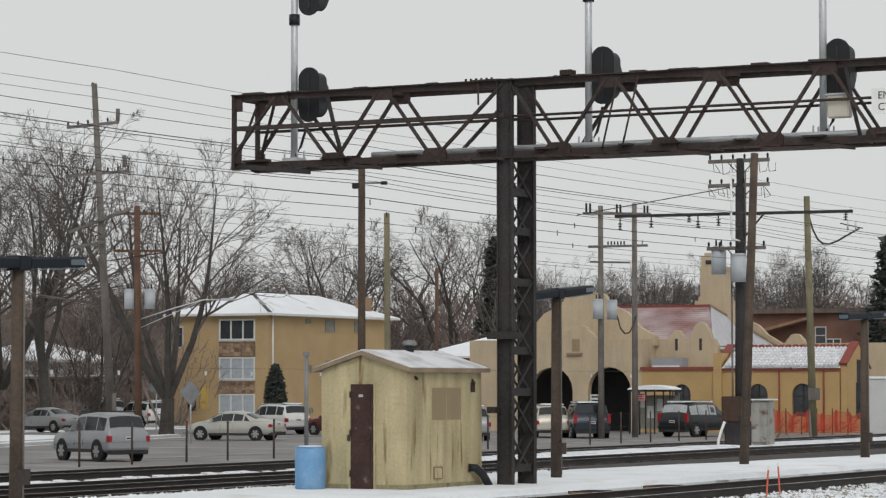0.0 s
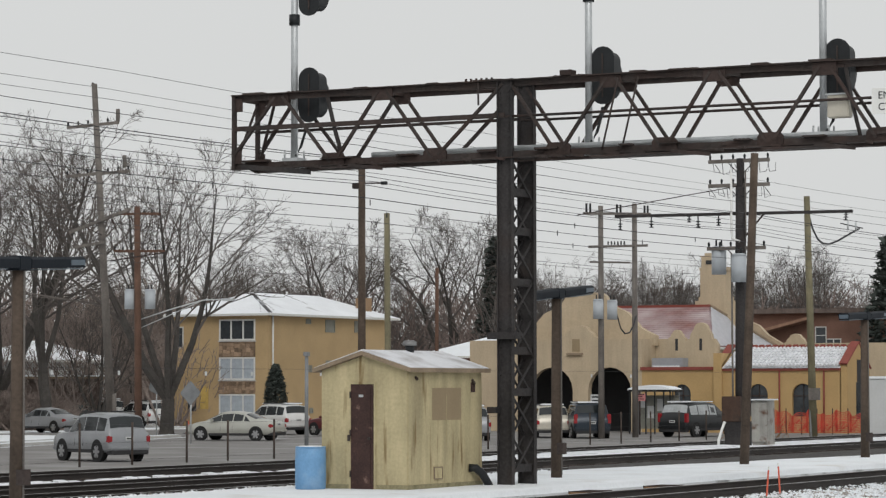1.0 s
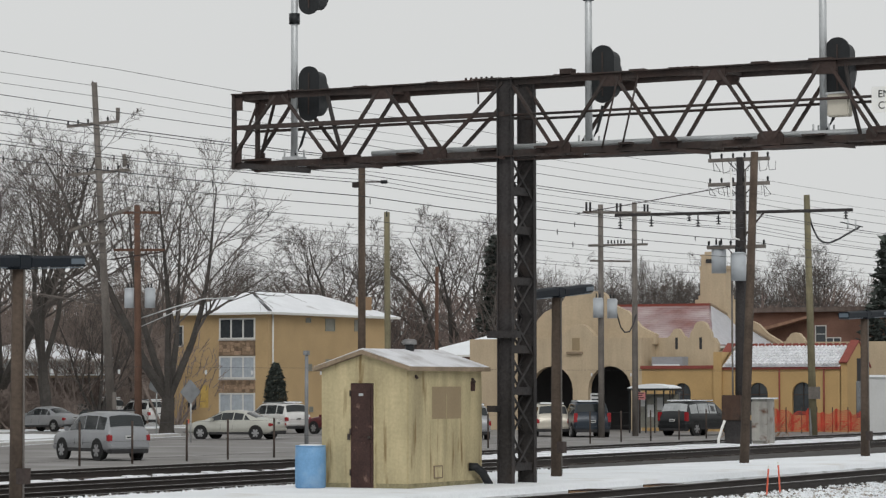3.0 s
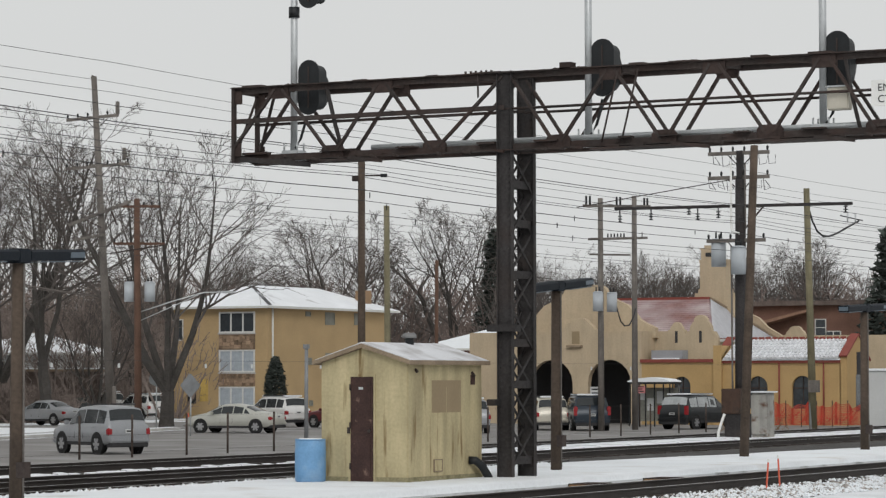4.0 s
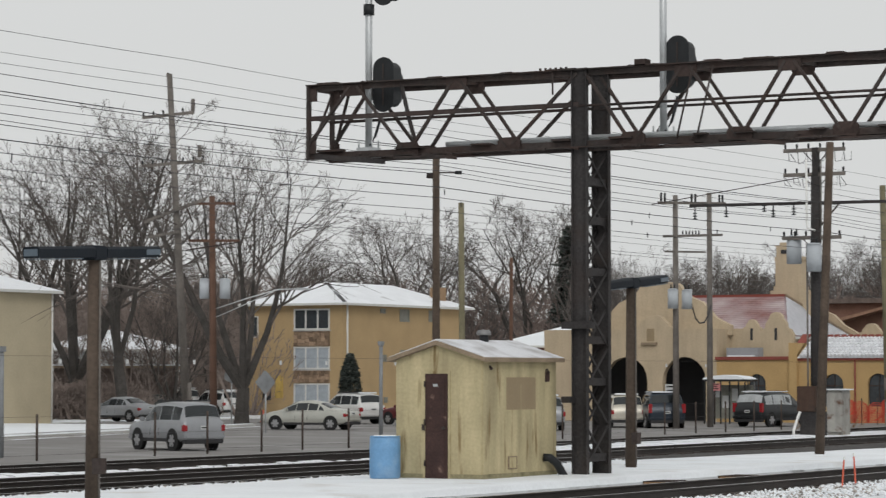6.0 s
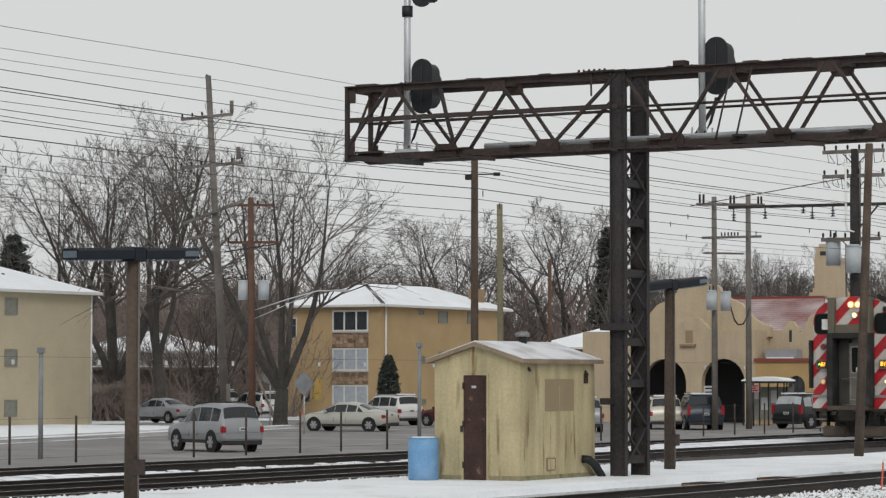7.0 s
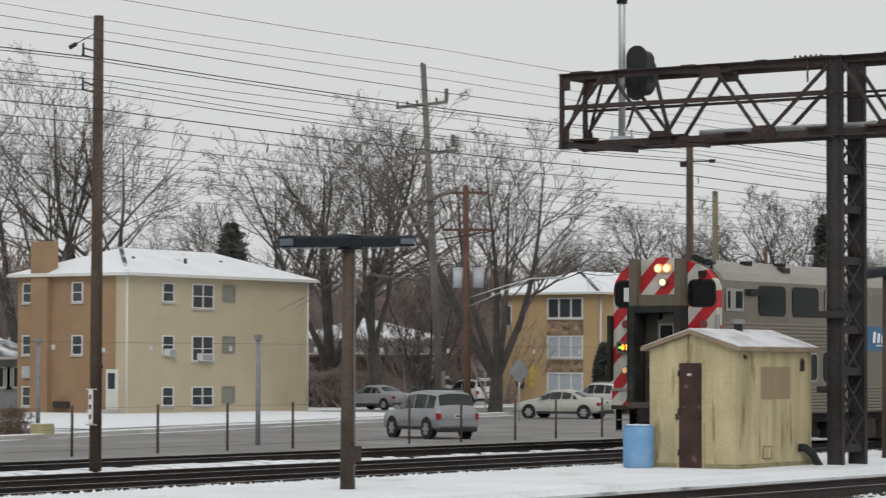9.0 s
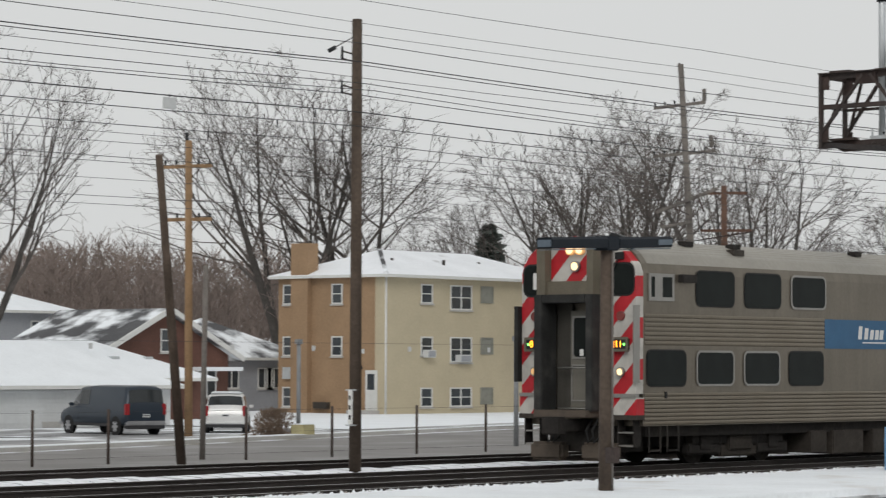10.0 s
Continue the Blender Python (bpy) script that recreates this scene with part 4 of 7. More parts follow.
def coach(name, label, cab):
    car = thing(name, pose(-34.57, 181.6, 0), label, "passenger train", "train cars")
    bm = bmn()
    prism(bm, SECTION, CAR - (0.25 if cab else 0), pose(0, 0.25 if cab else 0, 0))
    body = part("body", bm, M_stainless, car)
    # roof skin with lengthwise ribs
    roof = SECTION[2:11]
    rf = part("roof", prism(bmn(), [(x, z + 0.004) for x, z in roof] + [(-2.9, 4.2), (-0.1, 4.2)], CAR - 0.6, pose(0, 0.45, 0)), M_roofsteel, car, "pale ribbed steel roof")
    for (xa, za), (xb, zb) in zip(roof, roof[1:]):
        for i in range(3):
            f0, f1 = i / 3 + 0.05, (i + 1) / 3 - 0.05
            p = lambda f, h: (xa + (xb - xa) * f + h * (zb - za) * -0.06, za + (zb - za) * f + 0.003 + h * 0.014)
            part("roof_rib", prism(bmn(), (p(f0, 0), p(f0, 1), p(f1, 1), p(f1, 0)), CAR - 0.62, pose(0, 0.46, 0)), M_roofsteel, rf)
    for y in (2.6, 4.4, 9.4, 12.2, 18, 23):
        part("roof_vent", box(bmn(), -0.8, -0.6, y, y + 0.3, 4.66, 4.77), M_under, rf)
    part("roof_step", box(bmn(), -0.5, -0.3, 4.0, 4.4, 4.5, 4.63), M_underbox, rf)
    for s, x in ((1, 0.0), (-1, -3.0)):
        for y0, y1 in ((0.3, 11.9), (14.0, CAR - 0.05)):
            flutes(body, y0, y1, 0.86, 1.56, 0.085, x, s)
            flutes(body, y0 if y0 < 1 else 14.2, 7.15 if y0 < 1 else y1, 2.52, 3.28, 0.095, x, s)
        for k in range(4):
            y = 0.38 + 1.775 * k
            pane(body, s, y, y + 1.38, 1.69, 2.41, k in (1, 2))
            pane(body, s, CAR - 1.6 - y, CAR - 1.6 - y + 1.38, 1.69, 2.41, k in (1, 2))
        for k in range(3):
            y = 2.15 + 1.815 * k
            pane(body, s, y, y + 1.4, 3.38, 4.1, k == 2)
            pane(body, s, CAR - 1.6 - y, CAR - 1.6 - y + 1.4, 3.38, 4.1, k == 2)
        bl = part("livery_band", box(bmn(), *((0.0, 0.012) if s > 0 else (-3.012, -3.0)), 7.15, 11.05, 2.5, 3.16), M_blue, body, "blue painted band")
        if s > 0:
            # the maker's mark as plain pale bars
            for i, (a, h0) in enumerate(((0, 0.30), (0.26, 0.26), (0.5, 0.22), (0.72, 0.22), (0.92, 0.22))):
                part("mark", prism(bmn(), ((0, 0), (0.16, 0), (0.2, h0), (0.05, h0)), 0.004), M_white, bl, m=pose(0.014, 8.55 + a, 2.72, 0, 0, 90))
            part("mark", box(bmn(), 0.012, 0.016, 8.75, 9.75, 2.63, 2.66), M_white, bl)
        # centre doors
        d0 = (0.0, 0.006) if s > 0 else (-3.006, -3.0)
        dw = part("doorway", box(bmn(), *d0, 12.0, 13.95, 0.5, 3.2), M_under, body)
        for y0 in (12.08, 13.0):
            dl = part("door", box(bmn(), *((0.004, 0.014) if s > 0 else (-3.014, -3.004)), y0, y0 + 0.87, 0.62, 3.1), M_stainless, dw)
            part("door_glass", box(bmn(), *((0.012, 0.018) if s > 0 else (-3.018, -3.012)), y0 + 0.2, y0 + 0.67, 1.9, 2.85), M_tglass, dl)
        # cab side window and drip box
        if cab:
            x0, x1 = (0.0, 0.03) if s > 0 else (-3.03, -3.0)
            cw = part("cab_window", box(bmn(), x0, x1, 0.42, 1.32, 3.45, 4.02), M_frame, body, "pale sliding cab window")
            part("pane", box(bmn(), x0 - 0.004, x1 + 0.004, 0.9, 1.24, 3.53, 3.95), M_tglass, cw)
            part("pane", box(bmn(), x0 - 0.004, x1 + 0.004, 0.5, 0.62, 3.53, 3.95), M_tglass, cw)
            part("mirror_arm", box(bmn(), x0, x1 + 0.1 if s > 0 else x1, 1.5, 2.0, 3.85, 4.02), M_under, body)
        part("latch", box(bmn(), x0 if cab else -0.001, 0.02, 1.0, 1.08, 1.42, 1.56), M_gasket, body) if s > 0 and cab else None
    # underframe
    part("underframe", box(bmn(), -2.8, -0.2, 0.6, CAR - 0.3, 0.62, 0.86), M_under, car)
    for y, L, d in ((6.75, 0.7, 0.16), (7.7, 1.3, 0.12), (9.4, 1.4, 0.1), (11.2, 0.6, 0.15), (12.1, 1.9, 0.3), (14.4, 2.2, 0.12), (17.2, 1.2, 0.12), (18.6, 0.6, 0.2)):
        for x0, x1 in ((-0.75, -0.12), (-2.88, -2.2)):
            part("equipment_box", box(bmn(), x0, x1, y, y + L, d, 0.66), M_underbox, car, bevel=0.02)
    part("equipment_bay", box(bmn(), -2.3, -0.75, 6.6, CAR - 6.6, 0.28, 0.66), M_under, car)
    for y, L in ((7.2, 0.35), (13.2, 0.9), (16.8, 0.3)):
        part("air_tank", tube(bmn(), (-0.45, y, 0.42), (-0.45, y + L, 0.42), 0.2, n=14), M_underbox, car)
    sets = []
    for yc in (4.3, CAR - 4.3):
        bg_ = part("bogie", box(bmn(), -2.4, -0.6, yc - 1.9, yc + 1.9, 0.36, 0.62), M_under, car)
        for a in (-2.62, -0.58):
            part("side_frame", box(bmn(), a, a + 0.2, yc - 1.75, yc + 1.75, 0.42, 0.66), M_under, bg_, bevel=0.02)
        for s in (-0.48, -2.52):
            for y in (yc - 1.3, yc + 1.3):
                part("axle_box", box(bmn(), s - 0.14, s + 0.14, y - 0.2, y + 0.2, 0.3, 0.62), M_under, bg_, bevel=0.02)
            for y in (yc - 1.3, yc + 1.3):
                part("brake_gear", box(bmn(), s - 0.1, s + 0.12, y - 0.62, y + 0.62, 0.2, 0.44), M_under, bg_, bevel=0.04)
            part("spring_plank", box(bmn(), s - 0.14, s + 0.1, yc - 0.7, yc + 0.7, 0.14, 0.4), M_underbox, bg_, bevel=0.04)
            part("bolster", box(bmn(), s - 0.18, s + 0.16, yc - 0.45, yc + 0.45, 0.28, 0.6), M_underbox, bg_, bevel=0.03)
            for y in (yc - 0.7, yc + 0.7):
                part("spring", tube(bmn(), (s, y, 0.34), (s, y, 0.7), 0.11, n=10), M_under, bg_)
        for y in (yc - 1.3, yc + 1.3):
            bm = tube(bmn(), (-0.85, 0, 0), (0.85, 0, 0), 0.07, n=10)
            for s in (-1, 1):
                tube(bm, (s * 0.70, 0, 0), (s * 0.82, 0, 0), 0.455, 0.455, 28)
                tube(bm, (s * 0.68, 0, 0), (s * 0.71, 0, 0), 0.485, 0.485, 28)
                for k in range(5):
                    a = 2 * math.pi * k / 5
                    tube(bm, (s * 0.82, 0.26 * math.cos(a), 0.26 * math.sin(a)), (s * 0.83, 0.26 * math.cos(a), 0.26 * math.sin(a)), 0.05)
            w = part("wheelset", bm, M_under, car, "dark steel wheels on an axle")
            sets.append((w, y))
    return car, body, sets


car, body, wheelsets = coach("cab_car", "stainless steel double-deck cab car with red-and-white striped front", True)
# the striped end, built as panels round the open end door


def endpanel(pts, material, y0, depth, label="", name="end_panel", parent=None):
    return part(name, prism(bmn(), pts, depth, pose(0, y0, 0)), material, parent or car, label)


endpanel([(0, 1.52), (0, 4.02), (-0.06, 4.2), (-0.3, 4.46), (-0.6, 4.63), (-0.84, 4.7), (-0.84, 1.52)], M_stripe, 0.0, 0.25, "red and white striped end panel")
endpanel([(-3.0, 1.52), (-2.34, 1.52), (-2.34, 4.68), (-2.6, 4.58), (-2.8, 4.42), (-2.95, 4.2), (-3.0, 4.02)], M_stripe, 0.0, 0.25, "red and white striped end panel")
endpanel([(0.03, 1.08), (0.03, 1.44), (-0.84, 1.44), (-0.84, 1.08)], M_stripe, -0.03, 0.28, "red and white striped lower panel")
endpanel([(-2.34, 1.08), (-2.34, 1.44), (-3.03, 1.44), (-3.03, 1.08)], M_stripe, -0.03, 0.28, "red and white striped lower panel")
for a, b in ((-0.9, 0.04), (-3.04, -2.3)):
    endpanel([(b, 1.44), (b, 1.52), (a, 1.52), (a, 1.44)], M_frame, -0.06, 0.12, name="ledge")
    endpanel([(b, 0.98), (b, 1.08), (a, 1.08), (a, 0.98)], M_underbox, -0.05, 0.3, name="buffer_sill")
# raised headlamp hood
hood = endpanel([(-1.02, 3.86), (-1.02, 4.74), (-1.5, 4.8), (-2.12, 4.74), (-2.12, 3.86)], M_stripe, -0.12, 0.4, "striped headlamp panel", "headlamp_panel")
for a, b, c, d in ((-1.02, -0.86, 3.58, 4.76), (-2.34, -2.12, 3.58, 4.76), (-2.12, -1.02, 3.58, 3.86)):
    endpanel([(b, c), (b, d), (a, d), (a, c)], M_vest, -0.26 if c < 3.7 and b - a > 0.5 else -0.34, 0.6, "khaki grey hood frame", "hood_frame")
for x, z in ((-1.33, 4.52), (-1.58, 4.52), (-1.45, 4.17)):
    ring = part("headlamp", tube(bmn(), (x, -0.2, z), (x, -0.12, z), 0.115, n=18), M_halo if z > 4.3 else M_frame, hood)
    part("bulb", tube(bmn(), (x, -0.208, z), (x, -0.2, z), 0.085, n=16), M_headlight, ring)
# corner windows
for a, b in ((-0.79, -0.07), (-2.93, -2.36)):
    w = part("cab_windscreen", prism(bmn(), rounded(a, b, 3.58, 4.2, 0.16), 0.03, pose(0, -0.02, 0)), M_tglass, car, "dark corner window")
    part("gasket", prism(bmn(), rounded(a - 0.04, b + 0.04, 3.54, 4.24, 0.18), 0.015, pose(0, -0.008, 0)), M_gasket, w)
wip = part("wiper", bar(bmn(), (-0.35, -0.05, 4.42), (-0.55, -0.05, 4.1), 0.03, 0.02), M_gasket, car)
part("wiper_motor", box(bmn(), -0.5, -0.3, -0.06, 0, 4.3, 4.45), M_gasket, car)
part("sun_card", box(bmn(), -2.68, -2.42, -0.028, -0.02, 3.7, 4.05), M_white, car)
# diaphragm portal and recessed end door
for a, b, c, d in ((-1.0, -0.82, 1.15, 3.58), (-2.36, -2.14, 1.15, 3.58), (-2.14, -1.0, 3.4, 3.58)):
    part("diaphragm", box(bmn(), a, b, -0.42, 0.1, c, d), M_diaph, car, "worn black rubber diaphragm", bevel=0.02)
part("vestibule_wall", box(bmn(), -2.14, -1.75, 0.12, 0.2, 1.15, 3.4), M_hall, car)
part("vestibule_wall", box(bmn(), -1.2, -1.0, 0.12, 0.2, 1.15, 3.4), M_hall, car)
dr = part("end_door", box(bmn(), -1.76, -1.2, 0.08, 0.14, 1.22, 3.25), M_cream, car, "pale grey end door", bevel=0.01)
part("door_window", prism(bmn(), rounded(-1.66, -1.3, 2.28, 3.1, 0.08), 0.02, pose(0, 0.065, 0)), M_tglass, dr)
bm = bmn()
for a, b, c, d in ((-1.70, -1.66, 2.24, 3.14), (-1.3, -1.26, 2.24, 3.14), (-1.66, -1.3, 3.1, 3.14), (-1.66, -1.3, 2.24, 2.28)):
    box(bm, a, b, 0.055, 0.08, c, d)
part("window_trim", bm, M_frame, dr)
bm = bmn()
for a, b, c, d in ((-1.72, -1.69, 1.35, 2.12), (-1.27, -1.24, 1.35, 2.12), (-1.69, -1.27, 2.09, 2.12), (-1.69, -1.27, 1.35, 1.38)):
    box(bm, a, b, 0.055, 0.08, c, d)
part("panel_trim", bm, M_frame, dr, "bright lower panel trim")
part("notice", box(bmn(), -1.5, -1.4, 0.055, 0.06, 2.3, 2.44), M_white, dr)
part("safety_bar", tube(bmn(), (-1.95, -0.1, 2.05), (-1.05, -0.1, 2.05), 0.02), M_frame, car)
part("safety_bar", tube(bmn(), (-1.95, -0.1, 1.2), (-1.05, -0.1, 1.2), 0.02), M_frame, car)
part("step_plate", box(bmn(), -2.3, -0.9, -0.5, 0.15, 1.02, 1.17), M_rustpan, car, "dirty rust-tan footplate", bevel=0.01)
for a, mir in ((-0.58, 1), (-2.82, -1)):
    nb = part("number_box", box(bmn(), a, a + 0.42, -0.1, 0.0, 2.42, 2.66), M_underbox, car, "lit number indicator")
    part("bezel", rim(bmn(), ((a - 0.03, 2.39), (a + 0.45, 2.39), (a + 0.45, 2.69), (a - 0.03, 2.69)), ((a + 0.02, 2.44), (a + 0.40, 2.44), (a + 0.40, 2.64), (a + 0.02, 2.64)), -0.12, -0.09), M_vest, nb)
    part("face", box(bmn(), a + 0.03, a + 0.39, -0.104, -0.1, 2.45, 2.63), M_black, nb)
    for k, digit in enumerate("811"):
        words(digit, 0.2, M_amber, nb, pose(a + (0.16 if mir > 0 else 0.26) + 0.1 * (k - 1), -0.108, 2.54, 90))
    part("indicator", tube(bmn(), (a + (0.35 if mir > 0 else 0.07), -0.11, 2.54), (a + (0.35 if mir > 0 else 0.07), -0.1, 2.54), 0.028, n=10), M_green, nb)
for x in (-0.37, -2.63):
    hl = part("headlamp", tube(bmn(), (x, -0.07, 1.97), (x, 0, 1.97), 0.1, n=16), M_frame, car)
    part("bulb", tube(bmn(), (x, -0.075, 1.97), (x, -0.07, 1.97), 0.07, n=14), M_halo if x < -1 else M_headlight, hl)
    part("marker_lamp", tube(bmn(), (x, -0.05, 3.13), (x, 0, 3.13), 0.1, n=14), M_redlens, car, "dull red marker lamp")
for x, w, m_ in ((-3.12, 0.1, M_diaph), (0.01, 0.035, M_frame)):
    part("grab_plate", box(bmn(), x, x + w, -0.12, 0.08, 1.75, 3.35), m_, car)
bm = bmn()
for x, y, z in ((-0.55, 0.3, 4.72), (-0.35, 0.35, 4.66), (-0.72, 0.35, 4.78)):
    tube(bm, (x, y - 0.2, z), (x, y + 0.15, z), 0.09, 0.05, 10)
    tube(bm, (x, y, z - 0.15), (x, y, z), 0.03)
part("horn", bm, M_black, car)
# coupler, hoses, pilot and steps
part("coupler", box(box(bmn(), -1.66, -1.34, -0.75, 0.6, 0.72, 0.98), -1.75, -1.25, -0.95, -0.7, 0.66, 1.04), M_under, car, bevel=0.03)
for x in (-1.95, -2.1, -1.05, -0.9, -0.7):
    part("air_hose", hose(bmn(), [(x, -0.1, 0.98), (x, -0.3, 0.75), (x + 0.08, -0.34, 0.5), (x + 0.16, -0.25, 0.62)], 0.028), M_gasket, car)
part("pilot", prism(bmn(), ((-2.6, 0.12), (-1.75, 0.12), (-1.75, 0.5), (-2.6, 0.5)), 0.32, pose(0, -0.25, 0)), M_rustpan, car, "dirty tan snowplough plate", bevel=0.06)
part("pilot", prism(bmn(), ((-1.25, 0.12), (-0.4, 0.12), (-0.4, 0.5), (-1.25, 0.5)), 0.32, pose(0, -0.25, 0)), M_rustpan, car, "dirty tan snowplough plate", bevel=0.06)
part("draft_gear", box(bmn(), -2.3, -0.7, 0.1, 1.2, 0.3, 0.85), M_under, car)
for x in (-2.75, -0.3):
    st = part("corner_steps", box(bmn(), x - 0.2, x + 0.2, 0.05, 0.3, 0.42, 0.46), M_frame, car)
    for s in (-0.2, 0.2):
        part("stringer", box(bmn(), x + s - 0.015, x + s + 0.015, 0.05, 0.3, 0.42, 0.98), M_under, st)
    part("tread", box(bmn(), x - 0.2, x + 0.2, 0.05, 0.3, 0.7, 0.73), M_frame, st)
for y in (0.45, 1.1):
    part("side_ladder", box(box(box(bmn(), -0.02, 0.01, y, y + 0.03, 0.3, 0.85), -0.02, 0.01, y + 0.4, y + 0.43, 0.3, 0.85), -0.02, 0.01, y + 0.03, y + 0.4, 0.32, 0.36), M_under, car)
trailer, _, trailer_sets = coach("passenger_coach", "stainless steel double-deck passenger coach coupled behind", False)

# ---- buildings ----
M_cream_brick = mat("cream_painted_brick", (0.455, 0.395, 0.28), 0.85, vary=0.07, scale=0.6, fine=9, bump=0.3)
M_tan_brick = mat("orange_tan_brick", (0.30, 0.198, 0.118), 0.85, vary=0.12, scale=0.8, fine=9, bump=0.4)
M_gold_brick = mat("golden_tan_brick", (0.425, 0.305, 0.165), 0.85, vary=0.08, scale=0.6, fine=9, bump=0.3)
M_stucco = mat("tan_stucco", (0.50, 0.405, 0.285), 0.85, vary=0.1, scale=0.7, fine=10, bump=0.3, streak=0.1)
M_stucco_y = mat("yellow_stucco", (0.46, 0.312, 0.145), 0.85, vary=0.08, scale=0.7, fine=10, bump=0.3)
M_redtrim = mat("brick_red_trim", (0.235, 0.062, 0.048), 0.7, vary=0.12)
M_tile = mat("red_clay_tile", (0.25, 0.125, 0.118), 0.8, vary=0.18, scale=1.2, fine=8, second=(0.52, 0.45, 0.46), cover=0.47, patch=0.5, sharp=0.22)
M_tilesnow = mat("snowy_clay_tile", (0.74, 0.75, 0.78), 0.8, vary=0.08, second=(0.36, 0.22, 0.20), cover=0.2, patch=1.6, sharp=0.12, island=0.1)
M_roofs = mat("snow_covered_shingles", (0.78, 0.80, 0.83), 0.8, vary=0.06, scale=0.5, fine=7, second=(0.22, 0.21, 0.21), cover=0.27, patch=0.45, sharp=0.08)
M_shingle = mat("dark_shingles_patchy_snow", (0.085, 0.085, 0.09), 0.85, vary=0.2, scale=0.8, fine=8, second=SNOW, cover=0.47, patch=0.5, sharp=0.07)
M_siding = mat("white_siding", (0.56, 0.57, 0.57), 0.7, vary=0.06, scale=0.6, fine=8)
M_siding_g = mat("grey_siding", (0.30, 0.31, 0.33), 0.7, vary=0.1, scale=0.6, fine=8)
M_redbrick = mat("red_brown_brick", (0.125, 0.062, 0.047), 0.85, vary=0.2, scale=0.8, fine=10)
M_glass = mat("dull_window_glass", (0.045, 0.052, 0.058), 0.08, vary=0.3, scale=0.6, fine=4, bump=0, spec=0.5)
M_curtain = mat("pale_curtain", (0.36, 0.40, 0.44), 0.6, vary=0.15)
M_grey_glass = mat("greyed_glass_block", (0.22, 0.22, 0.19), 0.5, vary=0.15, fine=12)
M_stonework = mat("mixed_rubble_stone", (0.27, 0.19, 0.13), 0.85, vary=0.25, scale=2, fine=10, rand=0.45)
# near-black that paints in the shade inside openings; also colours a dark door
M_dark = mat("dark_door_and_opening_shade", (0.040, 0.040, 0.043), 0.8, vary=0.1)
M_gutter = mat("white_gutter", (0.62, 0.62, 0.60), 0.5, vary=0.06)


def window(parent, m, w, h, cols=1, rows=2, glass=None, frame=None, t=0.07, sill=True):
    """A framed window in a face: m has x along the wall and y into it."""
    bm = rim(bmn(), ((-w / 2, 0), (w / 2, 0), (w / 2, h), (-w / 2, h)), ((-w / 2 + t, t), (w / 2 - t, t), (w / 2 - t, h - t), (-w / 2 + t, h - t)), -0.05, 0.03)
    win = part("window", bm, frame or M_gutter, parent, m=m)
    for i in range(1, cols):
        x = -w / 2 + w * i / cols
        part("mullion", box(bmn(), x - t / 2, x + t / 2, -0.045, 0.03, t, h - t), frame or M_gutter, win)
    for i in range(1, rows):
        z = h * i / rows
        part("meeting_rail", box(bmn(), -w / 2 + t, w / 2 - t, -0.03, 0.03, z - 0.025, z + 0.025), frame or M_gutter, win)
    part("pane", box(bmn(), -w / 2 + 0.02, w / 2 - 0.02, -0.006, 0.03, 0.02, h - 0.02), glass or M_glass, win)
    if sill:
        part("sill", box(bmn(), -w / 2 - 0.06, w / 2 + 0.06, -0.09, 0.0, -0.09, -0.005), M_concrete, win)
    return win


def south(x, y, z):
    return pose(x, y, z)


def east(x, y, z):
    return pose(x, y, z, 0, 0, 90)


def hip(parent, x0, x1, y0, y1, ze, zr, over, material, name="roof", ins=None):
    """A hip roof with eaves of some thickness."""
    bm = bmn()
    X0, X1, Y0_, Y1_ = x0 - over, x1 + over, y0 - over, y1 + over
    k = ins or min(X1 - X0, Y1_ - Y0_) / 2
    lo = [bm.verts.new(c) for c in ((X0, Y0_, ze - 0.16), (X1, Y0_, ze - 0.16), (X1, Y1_, ze - 0.16), (X0, Y1_, ze - 0.16))]
    hi = [bm.verts.new(c) for c in ((X0, Y0_, ze), (X1, Y0_, ze), (X1, Y1_, ze), (X0, Y1_, ze))]
    if X1 - X0 < Y1_ - Y0_:
        r = [bm.verts.new(((X0 + X1) / 2, Y0_ + k, zr)), bm.verts.new(((X0 + X1) / 2, Y1_ - k, zr))]
        fs = ((hi[0], hi[1], r[0]), (hi[1], hi[2], r[1], r[0]), (hi[2], hi[3], r[1]), (hi[3], hi[0], r[0], r[1]))
    else:
        r = [bm.verts.new((X0 + k, (Y0_ + Y1_) / 2, zr)), bm.verts.new((X1 - k, (Y0_ + Y1_) / 2, zr))]
        fs = ((hi[0], hi[1], r[1], r[0]), (hi[1], hi[2], r[1]), (hi[2], hi[3], r[0], r[1]), (hi[3], hi[0], r[0]))
    for f in fs:
        bm.faces.new(f)
    for i in range(4):
        bm.faces.new((lo[i], lo[(i + 1) % 4], hi[(i + 1) % 4], hi[i]))
    bm.faces.new(lo[::-1])
    rf = part(name, bm, material, parent)
    part("gutter", box(box(bmn(), X0, X1, Y0_ - 0.08, Y0_, ze - 0.17, ze - 0.02), X1, X1 + 0.08, Y0_, Y1_, ze - 0.17, ze - 0.02), M_gutter, rf)
    return rf


def walls(parent, x0, x1, y0, y1, z0, z1, material, t=0.3, name="wall"):
    for a, b, c, d in ((x0, x1, y0, y0 + t), (x0, x1, y1 - t, y1), (x0, x0 + t, y0 + t, y1 - t), (x1 - t, x1, y0 + t, y1 - t)):
        part(name, box(bmn(), a, b, c, d, z0, z1), material, parent)


